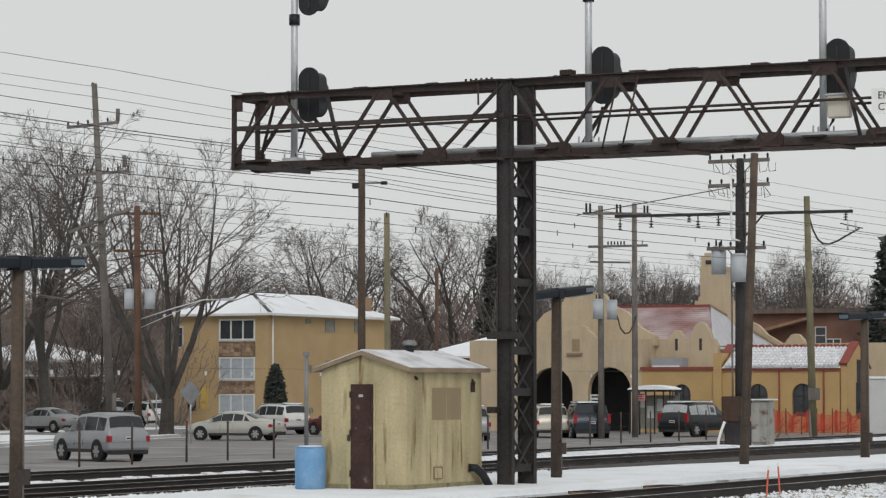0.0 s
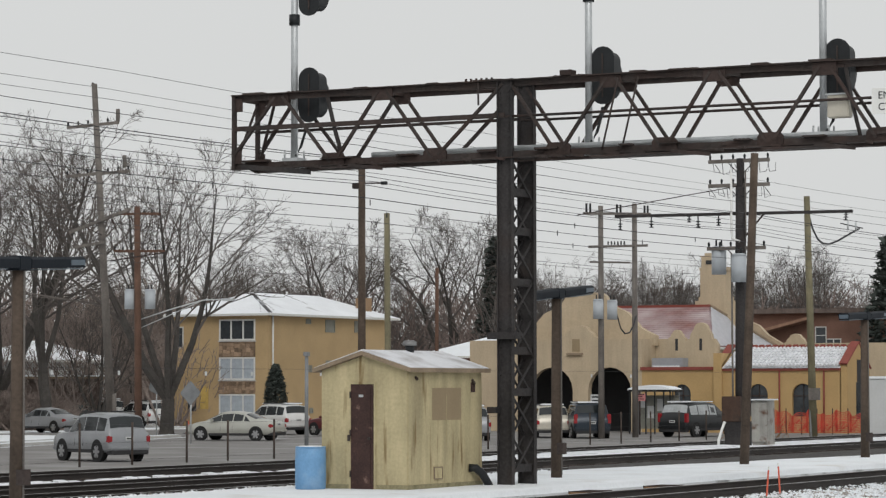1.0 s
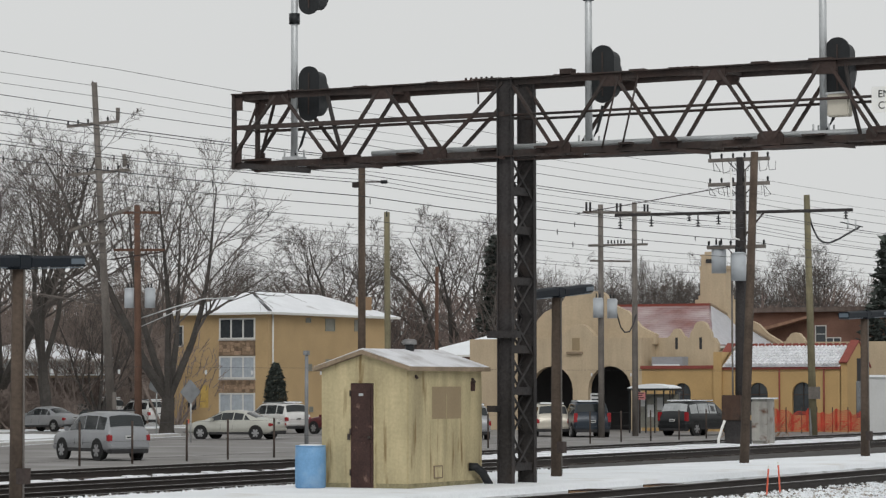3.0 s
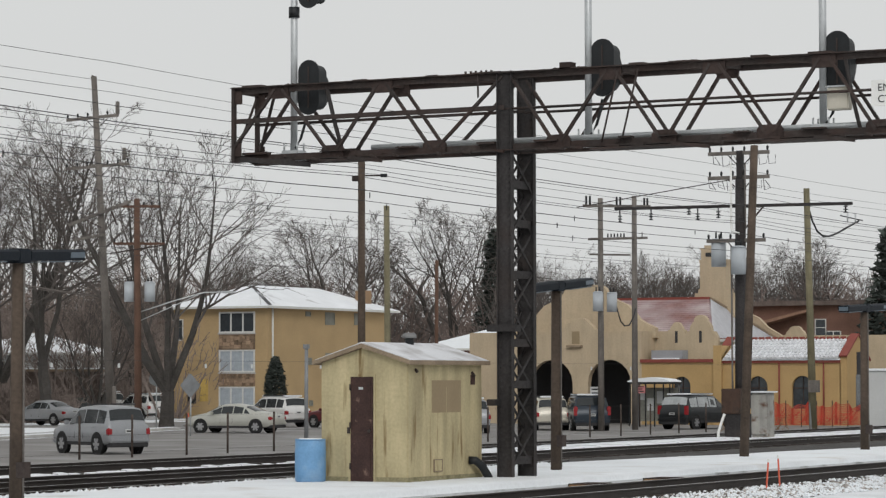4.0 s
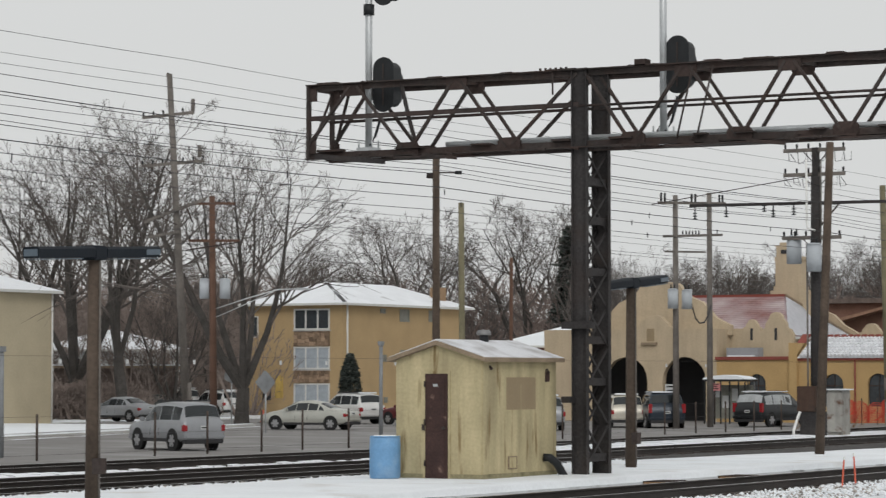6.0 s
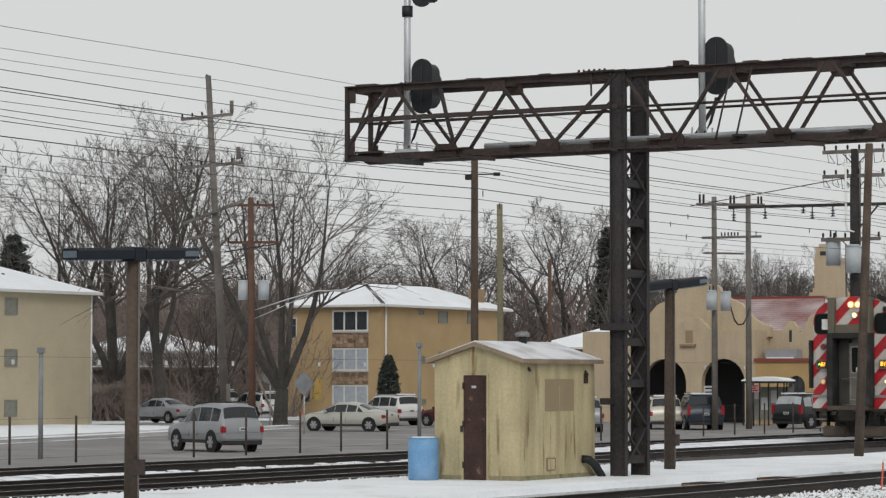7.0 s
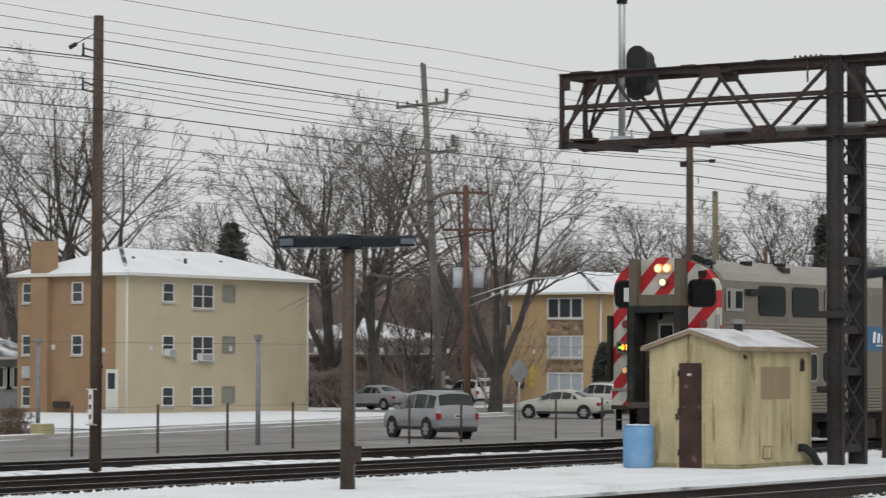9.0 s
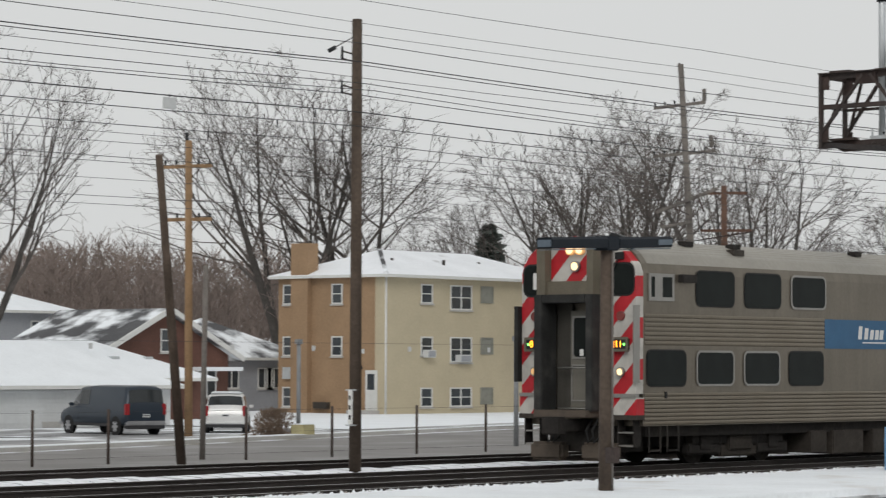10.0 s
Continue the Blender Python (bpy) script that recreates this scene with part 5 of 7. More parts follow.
# the three-storey block of flats by the road
G = -0.62
fa = thing("apartment_building", pose(0, 0, 0), "three-storey tan and cream brick apartment building with a snowy hip roof", "building")
ax0, ax1, ay0, ay1, az = -108.1, -100.2, 113.7, 129.5, 6.85
part("wall", box(bmn(), ax0, -100.95, ay0, ay0 + 0.3, G, az), M_tan_brick, fa, "orange-tan brick wall")
part("wall", box(bmn(), -100.95, ax1, ay0 + 0.002, ay0 + 0.3, G, az), M_cream_brick, fa, "cream painted wall")
part("wall", box(bmn(), ax1 - 0.3, ax1, ay0 + 0.3, ay1, G, az), M_cream_brick, fa, "cream painted wall")
part("wall", box(bmn(), ax0, ax0 + 0.3, ay0 + 0.3, ay1, G, az), M_tan_brick, fa)
part("wall", box(bmn(), ax0 + 0.3, ax1 - 0.3, ay1 - 0.3, ay1, G, az), M_cream_brick, fa)
rf = hip(fa, ax0, ax1, ay0, ay1, 6.98, 8.5, 0.4, M_roofs)
part("chimney", box(bmn(), -106.85, -105.6, ay0 - 0.35, ay0 + 0.5, G, 8.75), M_tan_brick, fa)
part("ridge_cap", bar(bmn(), (-100.0, 113.5, 7.03), (-104.1, 117.6, 8.52), 0.22, 0.06), M_shingle, rf)
for x, y in ((-102.3, 116.6), (-101.8, 120.4), (-102.4, 124.2)):
    part("roof_vent", tube(bmn(), (x, y, 7.3), (x, y, 7.95), 0.09), M_steel, rf)
for k, (zt, h) in enumerate(((6.5, 1.05), (3.64, 1.03), (0.86, 1.05))):
    window(fa, east(ax1, 117.08, zt - h), 0.98, h)
    hh = (1.36, 1.4, 1.06)[k]
    window(fa, east(ax1, 120.0, zt - hh), 1.85, hh, 2, 2)
    window(fa, east(ax1, 122.25, zt - 0.95), 1.1, 0.95, 1, 1, M_grey_glass, M_grey_glass, sill=False)
    window(fa, south(-107.3, ay0, zt - h - 0.05), 0.88, h + 0.05)
    if k < 2:
        window(fa, south(-103.7, ay0, zt - h - 0.05), 0.8, h + 0.05)
for y, z, w in ((120.0, 2.25, 0.95), (117.1, 2.5, 0.7)):
    ac = part("window_air_conditioner", box(bmn(), ax1, ax1 + 0.4, y - w / 2, y + w / 2, z, z + 0.42), M_siding, fa, "white window air conditioner", bevel=0.02)
    part("grille", box(bmn(), ax1 + 0.4, ax1 + 0.41, y - w / 2 + 0.06, y + w / 2 - 0.06, z + 0.05, z + 0.36), M_siding_g, ac)
dr = part("door", box(bmn(), -101.6, -100.75, ay0 - 0.04, ay0, -0.35, 1.8), M_gutter, fa, "white panelled door")
part("pane", box(bmn(), -101.45, -100.95, ay0 - 0.05, ay0 - 0.04, 0.75, 1.6), M_glass, dr)
part("door_step", box(bmn(), -102.2, -100.6, ay0 - 0.9, ay0, G, -0.35), M_concrete, fa)
for z0, z1 in ((G, 6.9),):
    part("downpipe", tube(bmn(), (-100.15, ay0 - 0.02, z0), (-100.15, ay0 - 0.02, z1), 0.055), M_gutter, fa)
    part("downpipe", tube(bmn(), (ax1 + 0.05, ay1 - 0.1, z0), (ax1 + 0.05, ay1 - 0.1, z1), 0.055), M_gutter, fa)
part("meter_box", box(bmn(), -107.6, -107.0, ay0 - 0.2, ay0, 1.3, 1.95), M_galv, fa)
part("gas_meter", box(bmn(), -105.2, -104.2, ay0 - 0.3, ay0, -0.3, 0.05), M_underbox, fa)
part("plaque", box(bmn(), -102.4, -101.7, ay0 - 0.05, ay0, 2.7, 2.95), M_siding, fa)
part("wall_lamp", box(bmn(), -102.0, -101.85, ay0 - 0.12, ay0, 1.85, 2.05), M_black, fa)

# the golden block with stone panels
fb = thing("apartment_building", pose(0, 0, 0), "golden brick apartment building with stone panels and a snowy hip roof", "building")
bx0, bx1, by0, by1, bz = -110.8, -103.0, 165.5, 182.6, 7.0
walls(fb, bx0, bx1, by0, by1, G, bz, M_gold_brick)
rb = hip(fb, bx0, bx1, by0, by1, 7.15, 8.75, 0.5, M_roofs)
part("ridge_cap", bar(bmn(), (-102.6, 165.1, 7.2), (-106.9, 169.5, 8.76), 0.24, 0.06), M_shingle, rb)
part("chimney", box(bmn(), -104.6, -103.8, 180.2, 181.2, 6.9, 8.6), M_tan_brick, fb)
for k, (zb, zt) in enumerate(((5.29, 6.76), (2.56, 4.13), (0.2, 1.58))):
    window(fb, south(-105.53, by0, zb), 2.95, zt - zb, 3, 1, M_curtain if k else M_glass, t=0.11)
    window(fb, south(-110.3, by0, zb - 0.5), 0.65, 1.5 if k < 1 else 0.8, 1, 1, sill=False) if k < 1 else None
for z0, z1 in ((4.16, 5.2), (1.62, 2.46)):
    pn = part("stone_panel", box(bmn(), -107.0, -104.05, by0 - 0.03, by0, z0, z1), M_stonework, fb, "rubble stone panel")
    rng = random.Random(int(z0 * 7))
    x = -107.0
    while x < -104.3:
        z = z0 + 0.02
        while z < z1 - 0.1:
            a, b = 0.2 + 0.25 * rng.random(), 0.14 + 0.16 * rng.random()
            if x + a < -104.05:
                part("stone", box(bmn(), x + 0.015, x + a, by0 - 0.07 - 0.04 * rng.random(), by0 - 0.03, z, min(z + b, z1)), M_stonework, pn)
            z += b + 0.02
        x += 0.32
for y, z, w, h in ((173.8, 5.95, 1.35, 0.9), (177.9, 6.0, 1.3, 0.85), (170.8, 6.5, 0.7, 0.35), (173.8, 3.1, 1.2, 0.85), (171, 3.1, 0.6, 0.5), (177.9, 3.1, 1.2, 0.85), (171.2, 0.2, 0.5, 0.4)):
    window(fb, east(bx1, y, z), w, h, 1, 1, M_grey_glass, M_grey_glass, sill=False)
for y in (166.0, 182.2):
    part("downpipe", tube(bmn(), (bx1 + 0.06, y, G), (bx1 + 0.06, y, 7.0), 0.07), M_gutter, fb)
part("dark_door", box(bmn(), -109.6, -108.9, by0 - 0.03, by0, 0.4, 1.7), M_dark, fb)
nt = part("yellow_notice", box(bmn(), -108.6, -107.9, by0 - 0.04, by0, 0.55, 2.1), mat("faded_yellow_paint", (0.52, 0.36, 0.11), 0.7), fb)

# ---- the mission-style station ----
stn = thing("station_building", pose(0, 0, 0), "mission-style tan and yellow stucco station with red tile roofs", "station")
SYP = 152.0


def arch_outline(x0, x1, z0, top, arches):
    """An outline along a wall with arches cut up from its foot; top: points from right to left."""
    pts = [(x0, z0)]
    for c, r, zs in arches:
        pts.append((c - r, z0))
        for i in range(11):
            a = math.pi * (1 - i / 10)
            pts.append((c + r * math.cos(a), zs + r * math.sin(a)))
        pts.append((c + r, z0))
    return pts + [(x1, z0)] + list(top)


def mission(xc, half, zbase, ztop):
    """The stepped and curved top of a mission gable, from right to left."""
    h = ztop - zbase
    pts = [(half, 0), (half * 0.92, 0.12 * h), (half * 0.72, 0.18 * h), (half * 0.66, 0.42 * h), (half * 0.5, 0.62 * h)]
    pts += [(half * 0.44 * math.cos(a), 0.66 * h + 0.34 * h * math.sin(a)) for a in (math.pi * i / 8 for i in range(9))]
    pts += [(-x, z) for x, z in pts[:5][::-1]]
    return [(xc + x, zbase + z) for x, z in pts]


def slab(name, pts, y, depth, material, label="", parent=None):
    return part(name, prism(bmn(), pts, depth, pose(0, y, 0)), material, parent or stn, label)


top = [(-68.75, 4.87)] + mission(-72.85, 1.35, 4.87, 5.7) + [(-80.2, 4.87)]
slab("wall", arch_outline(-80.2, -68.75, G, top, ((-74.67, 1.4, 1.82), (-70.86, 1.4, 1.82))), SYP, 0.45, M_stucco, "tan stucco arcade wall")
# near-black sheet behind the arches: the porch's shade put into the wall colour
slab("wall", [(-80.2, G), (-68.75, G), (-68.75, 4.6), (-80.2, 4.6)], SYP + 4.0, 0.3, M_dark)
part("porch_ceiling", box(bmn(), -80.2, -68.8, SYP + 0.45, SYP + 4, 4.3, 4.5), M_stucco, stn)
part("wall", box(bmn(), -69.2, -68.76, SYP + 0.45, SYP + 9, G, 4.88), M_stucco, stn)
ni = part("niche", prism(bmn(), arch_outline(-73.3, -72.8, 4.15, [(-72.8, 4.9), (-73.3, 4.9)], ()), 0.03, pose(0, SYP - 0.02, 0)), M_patch, stn)
part("ledge", box(bmn(), -73.6, -72.6, SYP - 0.2, SYP, 3.95, 4.08), M_fascia, stn)
gable = [(4.6, 5.1), (3.9, 5.42), (3.55, 5.62), (3.2, 6.05), (2.75, 6.5), (2.2, 6.72), (1.75, 6.95), (1.45, 7.25), (1.32, 7.5), (1.1, 7.66), (0.6, 7.72)]
slab("gable_wall", [(-78.6, 4.5), (-68.55, 4.5)] + [(-73.15 + x, z) for x, z in gable] + [(-73.15 - x, z) for x, z in gable[::-1]], 153.55, 0.44, M_stucco, "tall curved stucco gable")
hip(stn, -77.0, -65.5, 154.6, 165.0, 4.45, 6.95, 0.1, M_tile, "main_roof", 2.4)
bm = bmn()
bm.faces.new([bm.verts.new(c) for c in ((-65.36, 154.7, 4.5), (-65.36, 164.9, 4.5), (-67.66, 159.8, 6.96))])
bmesh.ops.solidify(bm, geom=bm.faces[:], thickness=0.03)
part("roof_snow", bm, M_tilesnow, stn, "thin snow on the hip")
ridge = part("ridge_tiles", bar(bmn(), (-74.6, 159.8, 7.0), (-67.7, 159.8, 7.0), 0.3, 0.16), M_redtrim, stn, "red ridge tiles")
part("hip_tiles", bar(bmn(), (-67.7, 159.8, 7.0), (-65.35, 165.1, 4.5), 0.22, 0.14), M_fascia, ridge)
bm = bmn()
for i in range(20):        # tile courses from eave to ridge
    f = (i + 0.5) / 20
    bar(bm, (-77.0 + 2.4 * f, 154.5 + 5.3 * f, 4.46 + 2.5 * f), (-65.45 - 2.3 * f, 154.5 + 5.3 * f, 4.46 + 2.5 * f), 0.07, 0.07)
tagged(part("tile_relief", bm, M_tile, stn, "red clay roof tiles dusted with snow"), kind="stuff")
ch = part("chimney_tower", box(bmn(), -69.7, -66.4, 161.0, 162.0, 5.0, 6.75), M_stucco, stn, "stucco chimney tower")
for a, b, z0, z1 in ((-69.55, -66.5, 6.6, 7.12), (-69.25, -66.8, 7.12, 7.35), (-69.02, -67.05, 7.35, 7.6), (-68.9, -67.18, 7.6, 9.2), (-68.95, -67.12, 9.2, 9.42), (-68.82, -67.72, 9.42, 10.05), (-68.9, -67.66, 10.05, 10.14), (-68.6, -67.95, 10.14, 10.3)):
    part("tower_stage", box(bmn(), a, b, 161.1, 162.0, z0, z1), M_stucco, ch)
part("tower_opening", box(bmn(), -68.5, -68.05, 161.05, 161.1, 9.6, 9.85), M_dark, ch)
part("side_wall", box(bmn(), -65.9, -65.6, 155.0, 165.0, G, 4.3), M_stucco, stn)
# middle parapets
slab("parapet", [(-69.6, 3.0), (-64.75, 3.0), (-64.75, 4.5)] + mission(-65.85, 0.98, 4.7, 5.85) + mission(-67.4, 0.56, 4.9, 5.43) + [(-69.6, 4.9)], 154.0, 0.35, M_stucco, "stucco parapet with two curved gables")
for x in (-67.4, -65.85):
    slab("slot", [(x - 0.08, 4.2), (x + 0.08, 4.2), (x + 0.08, 4.9), (x - 0.08, 4.9)], 153.98, 0.03, M_dark)
k = 165.4 / 160
slab("gable_wall", [(-68.5, 3.0), (-63.2, 3.0), (-63.2, 4.65)] + mission(-64.35, 0.85, 4.7, 5.35) + [(-65.4, 4.85), (-66.2, 5.3), (-66.8, 5.9), (-67.5, 6.2), (-68.5, 6.3)], 165.4, 0.4, M_stucco, "curved stucco gable at the back")
# low yellow wings
slab("wall", arch_outline(-68.75, -63.86, G, [(-63.86, 3.05), (-68.75, 3.05)], ((-66.2, 0.56, 1.65),)), SYP - 0.02, 0.4, M_stucco_y, "yellow stucco wall")
part("flat_roof", box(bmn(), -68.75, -63.86, SYP + 0.3, 154.0, 2.8, 2.95), M_concrete, stn)
part("cornice", box(bmn(), -68.8, -63.8, SYP - 0.14, SYP + 0.2, 3.03, 3.22), M_redtrim, stn, "brick-red cornice")
part("rooftop_unit", box(bmn(), -68.4, -66.4, 152.6, 153.4, 3.2, 3.75), M_siding_g, stn)
part("snow_ledge", box(bmn(), -68.3, -66.6, 152.5, 153.3, 3.22, 3.3), M_snow, stn)
part("pier", box(bmn(), -64.1, -63.6, SYP - 0.25, SYP + 3.8, G, 4.0), M_stucco_y, stn)
slab("wall", arch_outline(-63.6, -56.4, G, [(-56.4, 3.1), (-63.6, 3.1)], ((-61.44, 0.6, 1.62), (-58.72, 0.64, 1.6))), SYP, 0.35, M_stucco_y, "yellow stucco wall with arched windows")
for c, r in ((-61.44, 0.6), (-58.72, 0.64), (-66.2, 0.56)):
    part("window_glass", box(bmn(), c - r - 0.1, c + r + 0.1, SYP + 0.22, SYP + 0.26, 0.0, 2.35), M_glass, stn)
    part("window_bar", box(bmn(), c - 0.03, c + 0.03, SYP + 0.18, SYP + 0.22, 0.0, 2.2), M_steel, stn)
    part("window_bar", box(bmn(), c - r, c + r, SYP + 0.18, SYP + 0.22, 1.5, 1.57), M_steel, stn)
    part("apron", box(bmn(), c - r, c + r, SYP + 0.05, SYP + 0.2, G, 0.35), M_stucco_y, stn)
part("cornice", box(bmn(), -63.6, -56.4, SYP - 0.12, SYP, 2.98, 3.14), M_redtrim, stn, "brick-red cornice")
for x in (-60.1, -57.4):
    part("downpipe", tube(bmn(), (x, SYP - 0.06, G), (x, SYP - 0.06, 3.0), 0.05), M_redtrim, stn)
bm = bmn()
rng = random.Random(40)
for i in range(30):          # courses of barrel tiles, each lapping the one below
    x = -63.45 + 7.0 * (i + 0.5) / 30
    for j in range(7):
        y0, y1 = 151.75 + 2.25 * j / 7, 151.75 + 2.25 * (j + 1) / 7
        zz = 3.2 + 1.12 * j / 7 + 0.015 * rng.random()
        tube(bm, (x, y0, zz + 0.05), (x, y1, zz + 0.16), 0.105, 0.085, 6)
tagged(part("tile_relief", bm, M_tilesnow, stn, "clay barrel tiles under thin snow"), kind="stuff")
bm = bar(bmn(), (-63.5, 154.0, 4.36), (-56.4, 154.0, 4.36), 0.16, 0.1)
for i in range(17):
    tube(bm, (-63.4 + 0.42 * i, 154.0, 4.4), (-63.1 + 0.42 * i, 154.0, 4.43), 0.1, 0.08, 8)
part("ridge_tiles", bm, M_redtrim, stn, "brick-red ridge tiles")
part("roof_slope", prism(bmn(), ((151.8, 3.12), (154.0, 4.25), (156.0, 3.12)), 7.2, pose(-56.4, 0, 0, 0, 0, 90)), M_tilesnow, stn)
part("end_wall", prism(bmn(), ((152.0, G), (155.7, G), (155.7, 3.1), (153.85, 4.55), (152.0, 3.4)), 0.45, pose(-56.0, 0, 0, 0, 0, 90)), M_stucco_y, stn, "yellow gable end")
for a, b in (((151.85, 3.35), (153.85, 4.62)), ((153.85, 4.62), (155.85, 3.1))):
    part("gable_trim", bar(bmn(), (-56.2, a[0], a[1]), (-56.2, b[0], b[1]), 0.5, 0.09), M_redtrim, stn)
part("gable_trim", bar(bmn(), (-63.85, 151.8, 3.2), (-63.85, 153.9, 4.5), 0.5, 0.09), M_redtrim, stn)
part("arched_slot", box(bmn(), -56.0, -55.98, 153.55, 154.15, 2.3, 3.6), M_dark, stn)
part("arched_slot", box(bmn(), -56.0, -55.98, 153.4, 154.4, 0.2, 2.3), M_glass, stn)
part("back_wall", box(bmn(), -78.5, -56.4, 168.2, 168.5, G, 4.8), M_stucco, stn)

# bus shelter and small buildings by the station
sh = thing("waiting_shelter", pose(-65.4, 145.5, G), "open waiting shelter with a snow-covered curved roof", "shelter")
bm = prism(bmn(), ((-1.35, 2.40), (1.35, 2.40), (1.35, 2.5), (0.9, 2.6), (0, 2.65), (-0.9, 2.6), (-1.35, 2.5)), 1.6)
part("roof", bm, M_black, sh)
part("roof_snow", prism(bmn(), ((-1.3, 2.52), (1.3, 2.52), (1.28, 2.58), (0.9, 2.7), (0, 2.78), (-0.9, 2.7), (-1.28, 2.58)), 1.66, pose(0, -0.03, 0)), M_snow, sh)
for x in (-1.25, -0.8, -0.25, 0.3, 0.85, 1.25):
    part("post", box(bmn(), x - 0.03, x + 0.03, 0.1, 0.16, 0, 2.42), M_black, sh)
    part("post", box(bmn(), x - 0.03, x + 0.03, 1.38, 1.44, 0, 2.42), M_postgrey, sh)
part("glass_panel", box(bmn(), -1.25, 1.25, 1.38, 1.4, 0.3, 2.2), M_grey_glass, sh)
for x, z in ((-1.0, 1.5), (-0.5, 0.9), (0.1, 1.3), (0.95, 1.2)):
    part("poster", box(bmn(), x - 0.2, x + 0.2, 1.36, 1.375, z, z + 0.7), M_siding, sh)
wb = thing("white_hut", pose(-50.9, 141.2, G), "small white metal utility building at the track side", "hut")
part("wall", box(bmn(), 0, 4, 0, 3, 0, 3.1), M_siding, wb)
part("roof", box(bmn(), -0.1, 4.1, -0.1, 3.1, 3.1, 3.22), M_snow, wb)
part("door", box(bmn(), 1.2, 2.0, -0.03, 0, 0.1, 2.1), M_siding_g, wb)
for x, y, w, h, zz, m_, lab in ((-68.3, 144.8, 0.75, 0.7, 1.55, M_siding, "white notice board on a pole with rows of dark marks"), (-65.3, 144.0, 0.75, 0.4, 1.9, mat("faded_red_sign", (0.5, 0.2, 0.2), 0.6), "faded red sign board on a pole")):
    sg = thing("notice_board", pose(x, y, G), lab, "sign")
    part("post", tube(bmn(), (0, 0.05, 0), (0, 0.05, zz + 0.6), 0.05), M_steel, sg)
    bd = part("board", box(bmn(), -w / 2, w / 2, -0.03, 0, zz, zz + h), m_, sg)
    for i in range(3):
        part("text_bar", box(bmn(), -w / 2 + 0.08, w / 2 - 0.08 - 0.1 * (i % 2), -0.035, -0.03, zz + 0.08 + i * h / 3.2, zz + 0.08 + i * h / 3.2 + h / 8), M_blackink, bd)

# ---- houses ----
ga = thing("garage", pose(0, 0, 0), "low white-sided garage with a deep snow-covered hip roof", "garage")
walls(ga, -96.5, -88.6, 73.5, 86.4, G, 1.0, M_siding)
for i in range(9):
    part("siding_board", box(bmn(), -88.6, -88.585, 73.5, 82.5, G + 0.05 + i * 0.175, G + 0.05 + i * 0.175 + 0.16), M_siding, ga)
hip(ga, -96.5, -88.6, 73.5, 86.4, 1.2, 3.1, 0.45, M_snow)
part("garage_door", box(bmn(), -88.6, -88.57, 83.0, 86.0, G, 0.75), M_gutter, ga)
for y in (76.0, 79.5):
    part("trim_block", box(bmn(), -88.6, -88.56, y - 0.5, y + 0.5, G, G + 0.3), M_concrete, ga)
g2 = thing("garage", pose(0, 0, 0), "second low garage with a snowy hip roof and roof vents", "garage")
walls(g2, -105.0, -97.3, 85.5, 97.0, G, 1.3, M_redbrick)
r2 = hip(g2, -105.0, -97.3, 85.5, 97.0, 1.45, 3.25, 0.5, M_snow)
for y in (88.6, 89.8, 92.6, 94.8):
    part("roof_vent", box(bmn(), -99.4, -98.9, y, y + 0.45, 1.95, 2.45), M_galv, r2)
hs = thing("house", pose(0, 0, 0), "red-brown brick house with a dark shingled gable roof patched with snow", "house")
hx0, hx1, hy0, hy1 = -112.5, -104.5, 96.9, 106.1
walls(hs, hx0, hx1, hy0, hy1, G, 2.6, M_redbrick)
hy = 101.5
part("gable", prism(bmn(), ((hy0, 2.6), (hy1, 2.6), (hy, 4.75)), 0.35, pose(hx1, 0, 0, 0, 0, 90)), M_redbrick, hs)
bm = bmn()
for (ya, za), (yb, zb) in (((hy0 - 0.7, 2.25), (hy, 4.75)), ((hy, 4.75), (hy1 + 0.7, 2.25))):
    prism(bm, ((ya, za), (yb, zb), (yb, zb + 0.2), (ya, za + 0.2)), hx1 + 0.4 - hx0, pose(hx1 + 0.4, 0, 0, 0, 0, 90))
rfh = part("roof", bm, M_shingle, hs, "dark shingles with patchy snow")
for (ya, za), (yb, zb) in (((hy0 - 0.75, 2.35), (hy, 4.9)), ((hy, 4.9), (hy1 + 0.75, 2.35))):
    part("bargeboard", bar(bmn(), (hx1 + 0.45, ya, za), (hx1 + 0.45, yb, zb), 0.1, 0.26), M_gutter, rfh, "snowy white bargeboard")
window(hs, east(hx1, 101.6, 2.7), 0.9, 1.2)
window(hs, east(hx1, 104.5, 0.4), 1.4, 1.4, 2, 1)
window(hs, east(hx1, 99.0, 0.5), 1.0, 1.3)
part("porch_roof", box(bmn(), hx1, hx1 + 1.2, 103.2, 106.0, 1.75, 1.95), M_snow, hs)
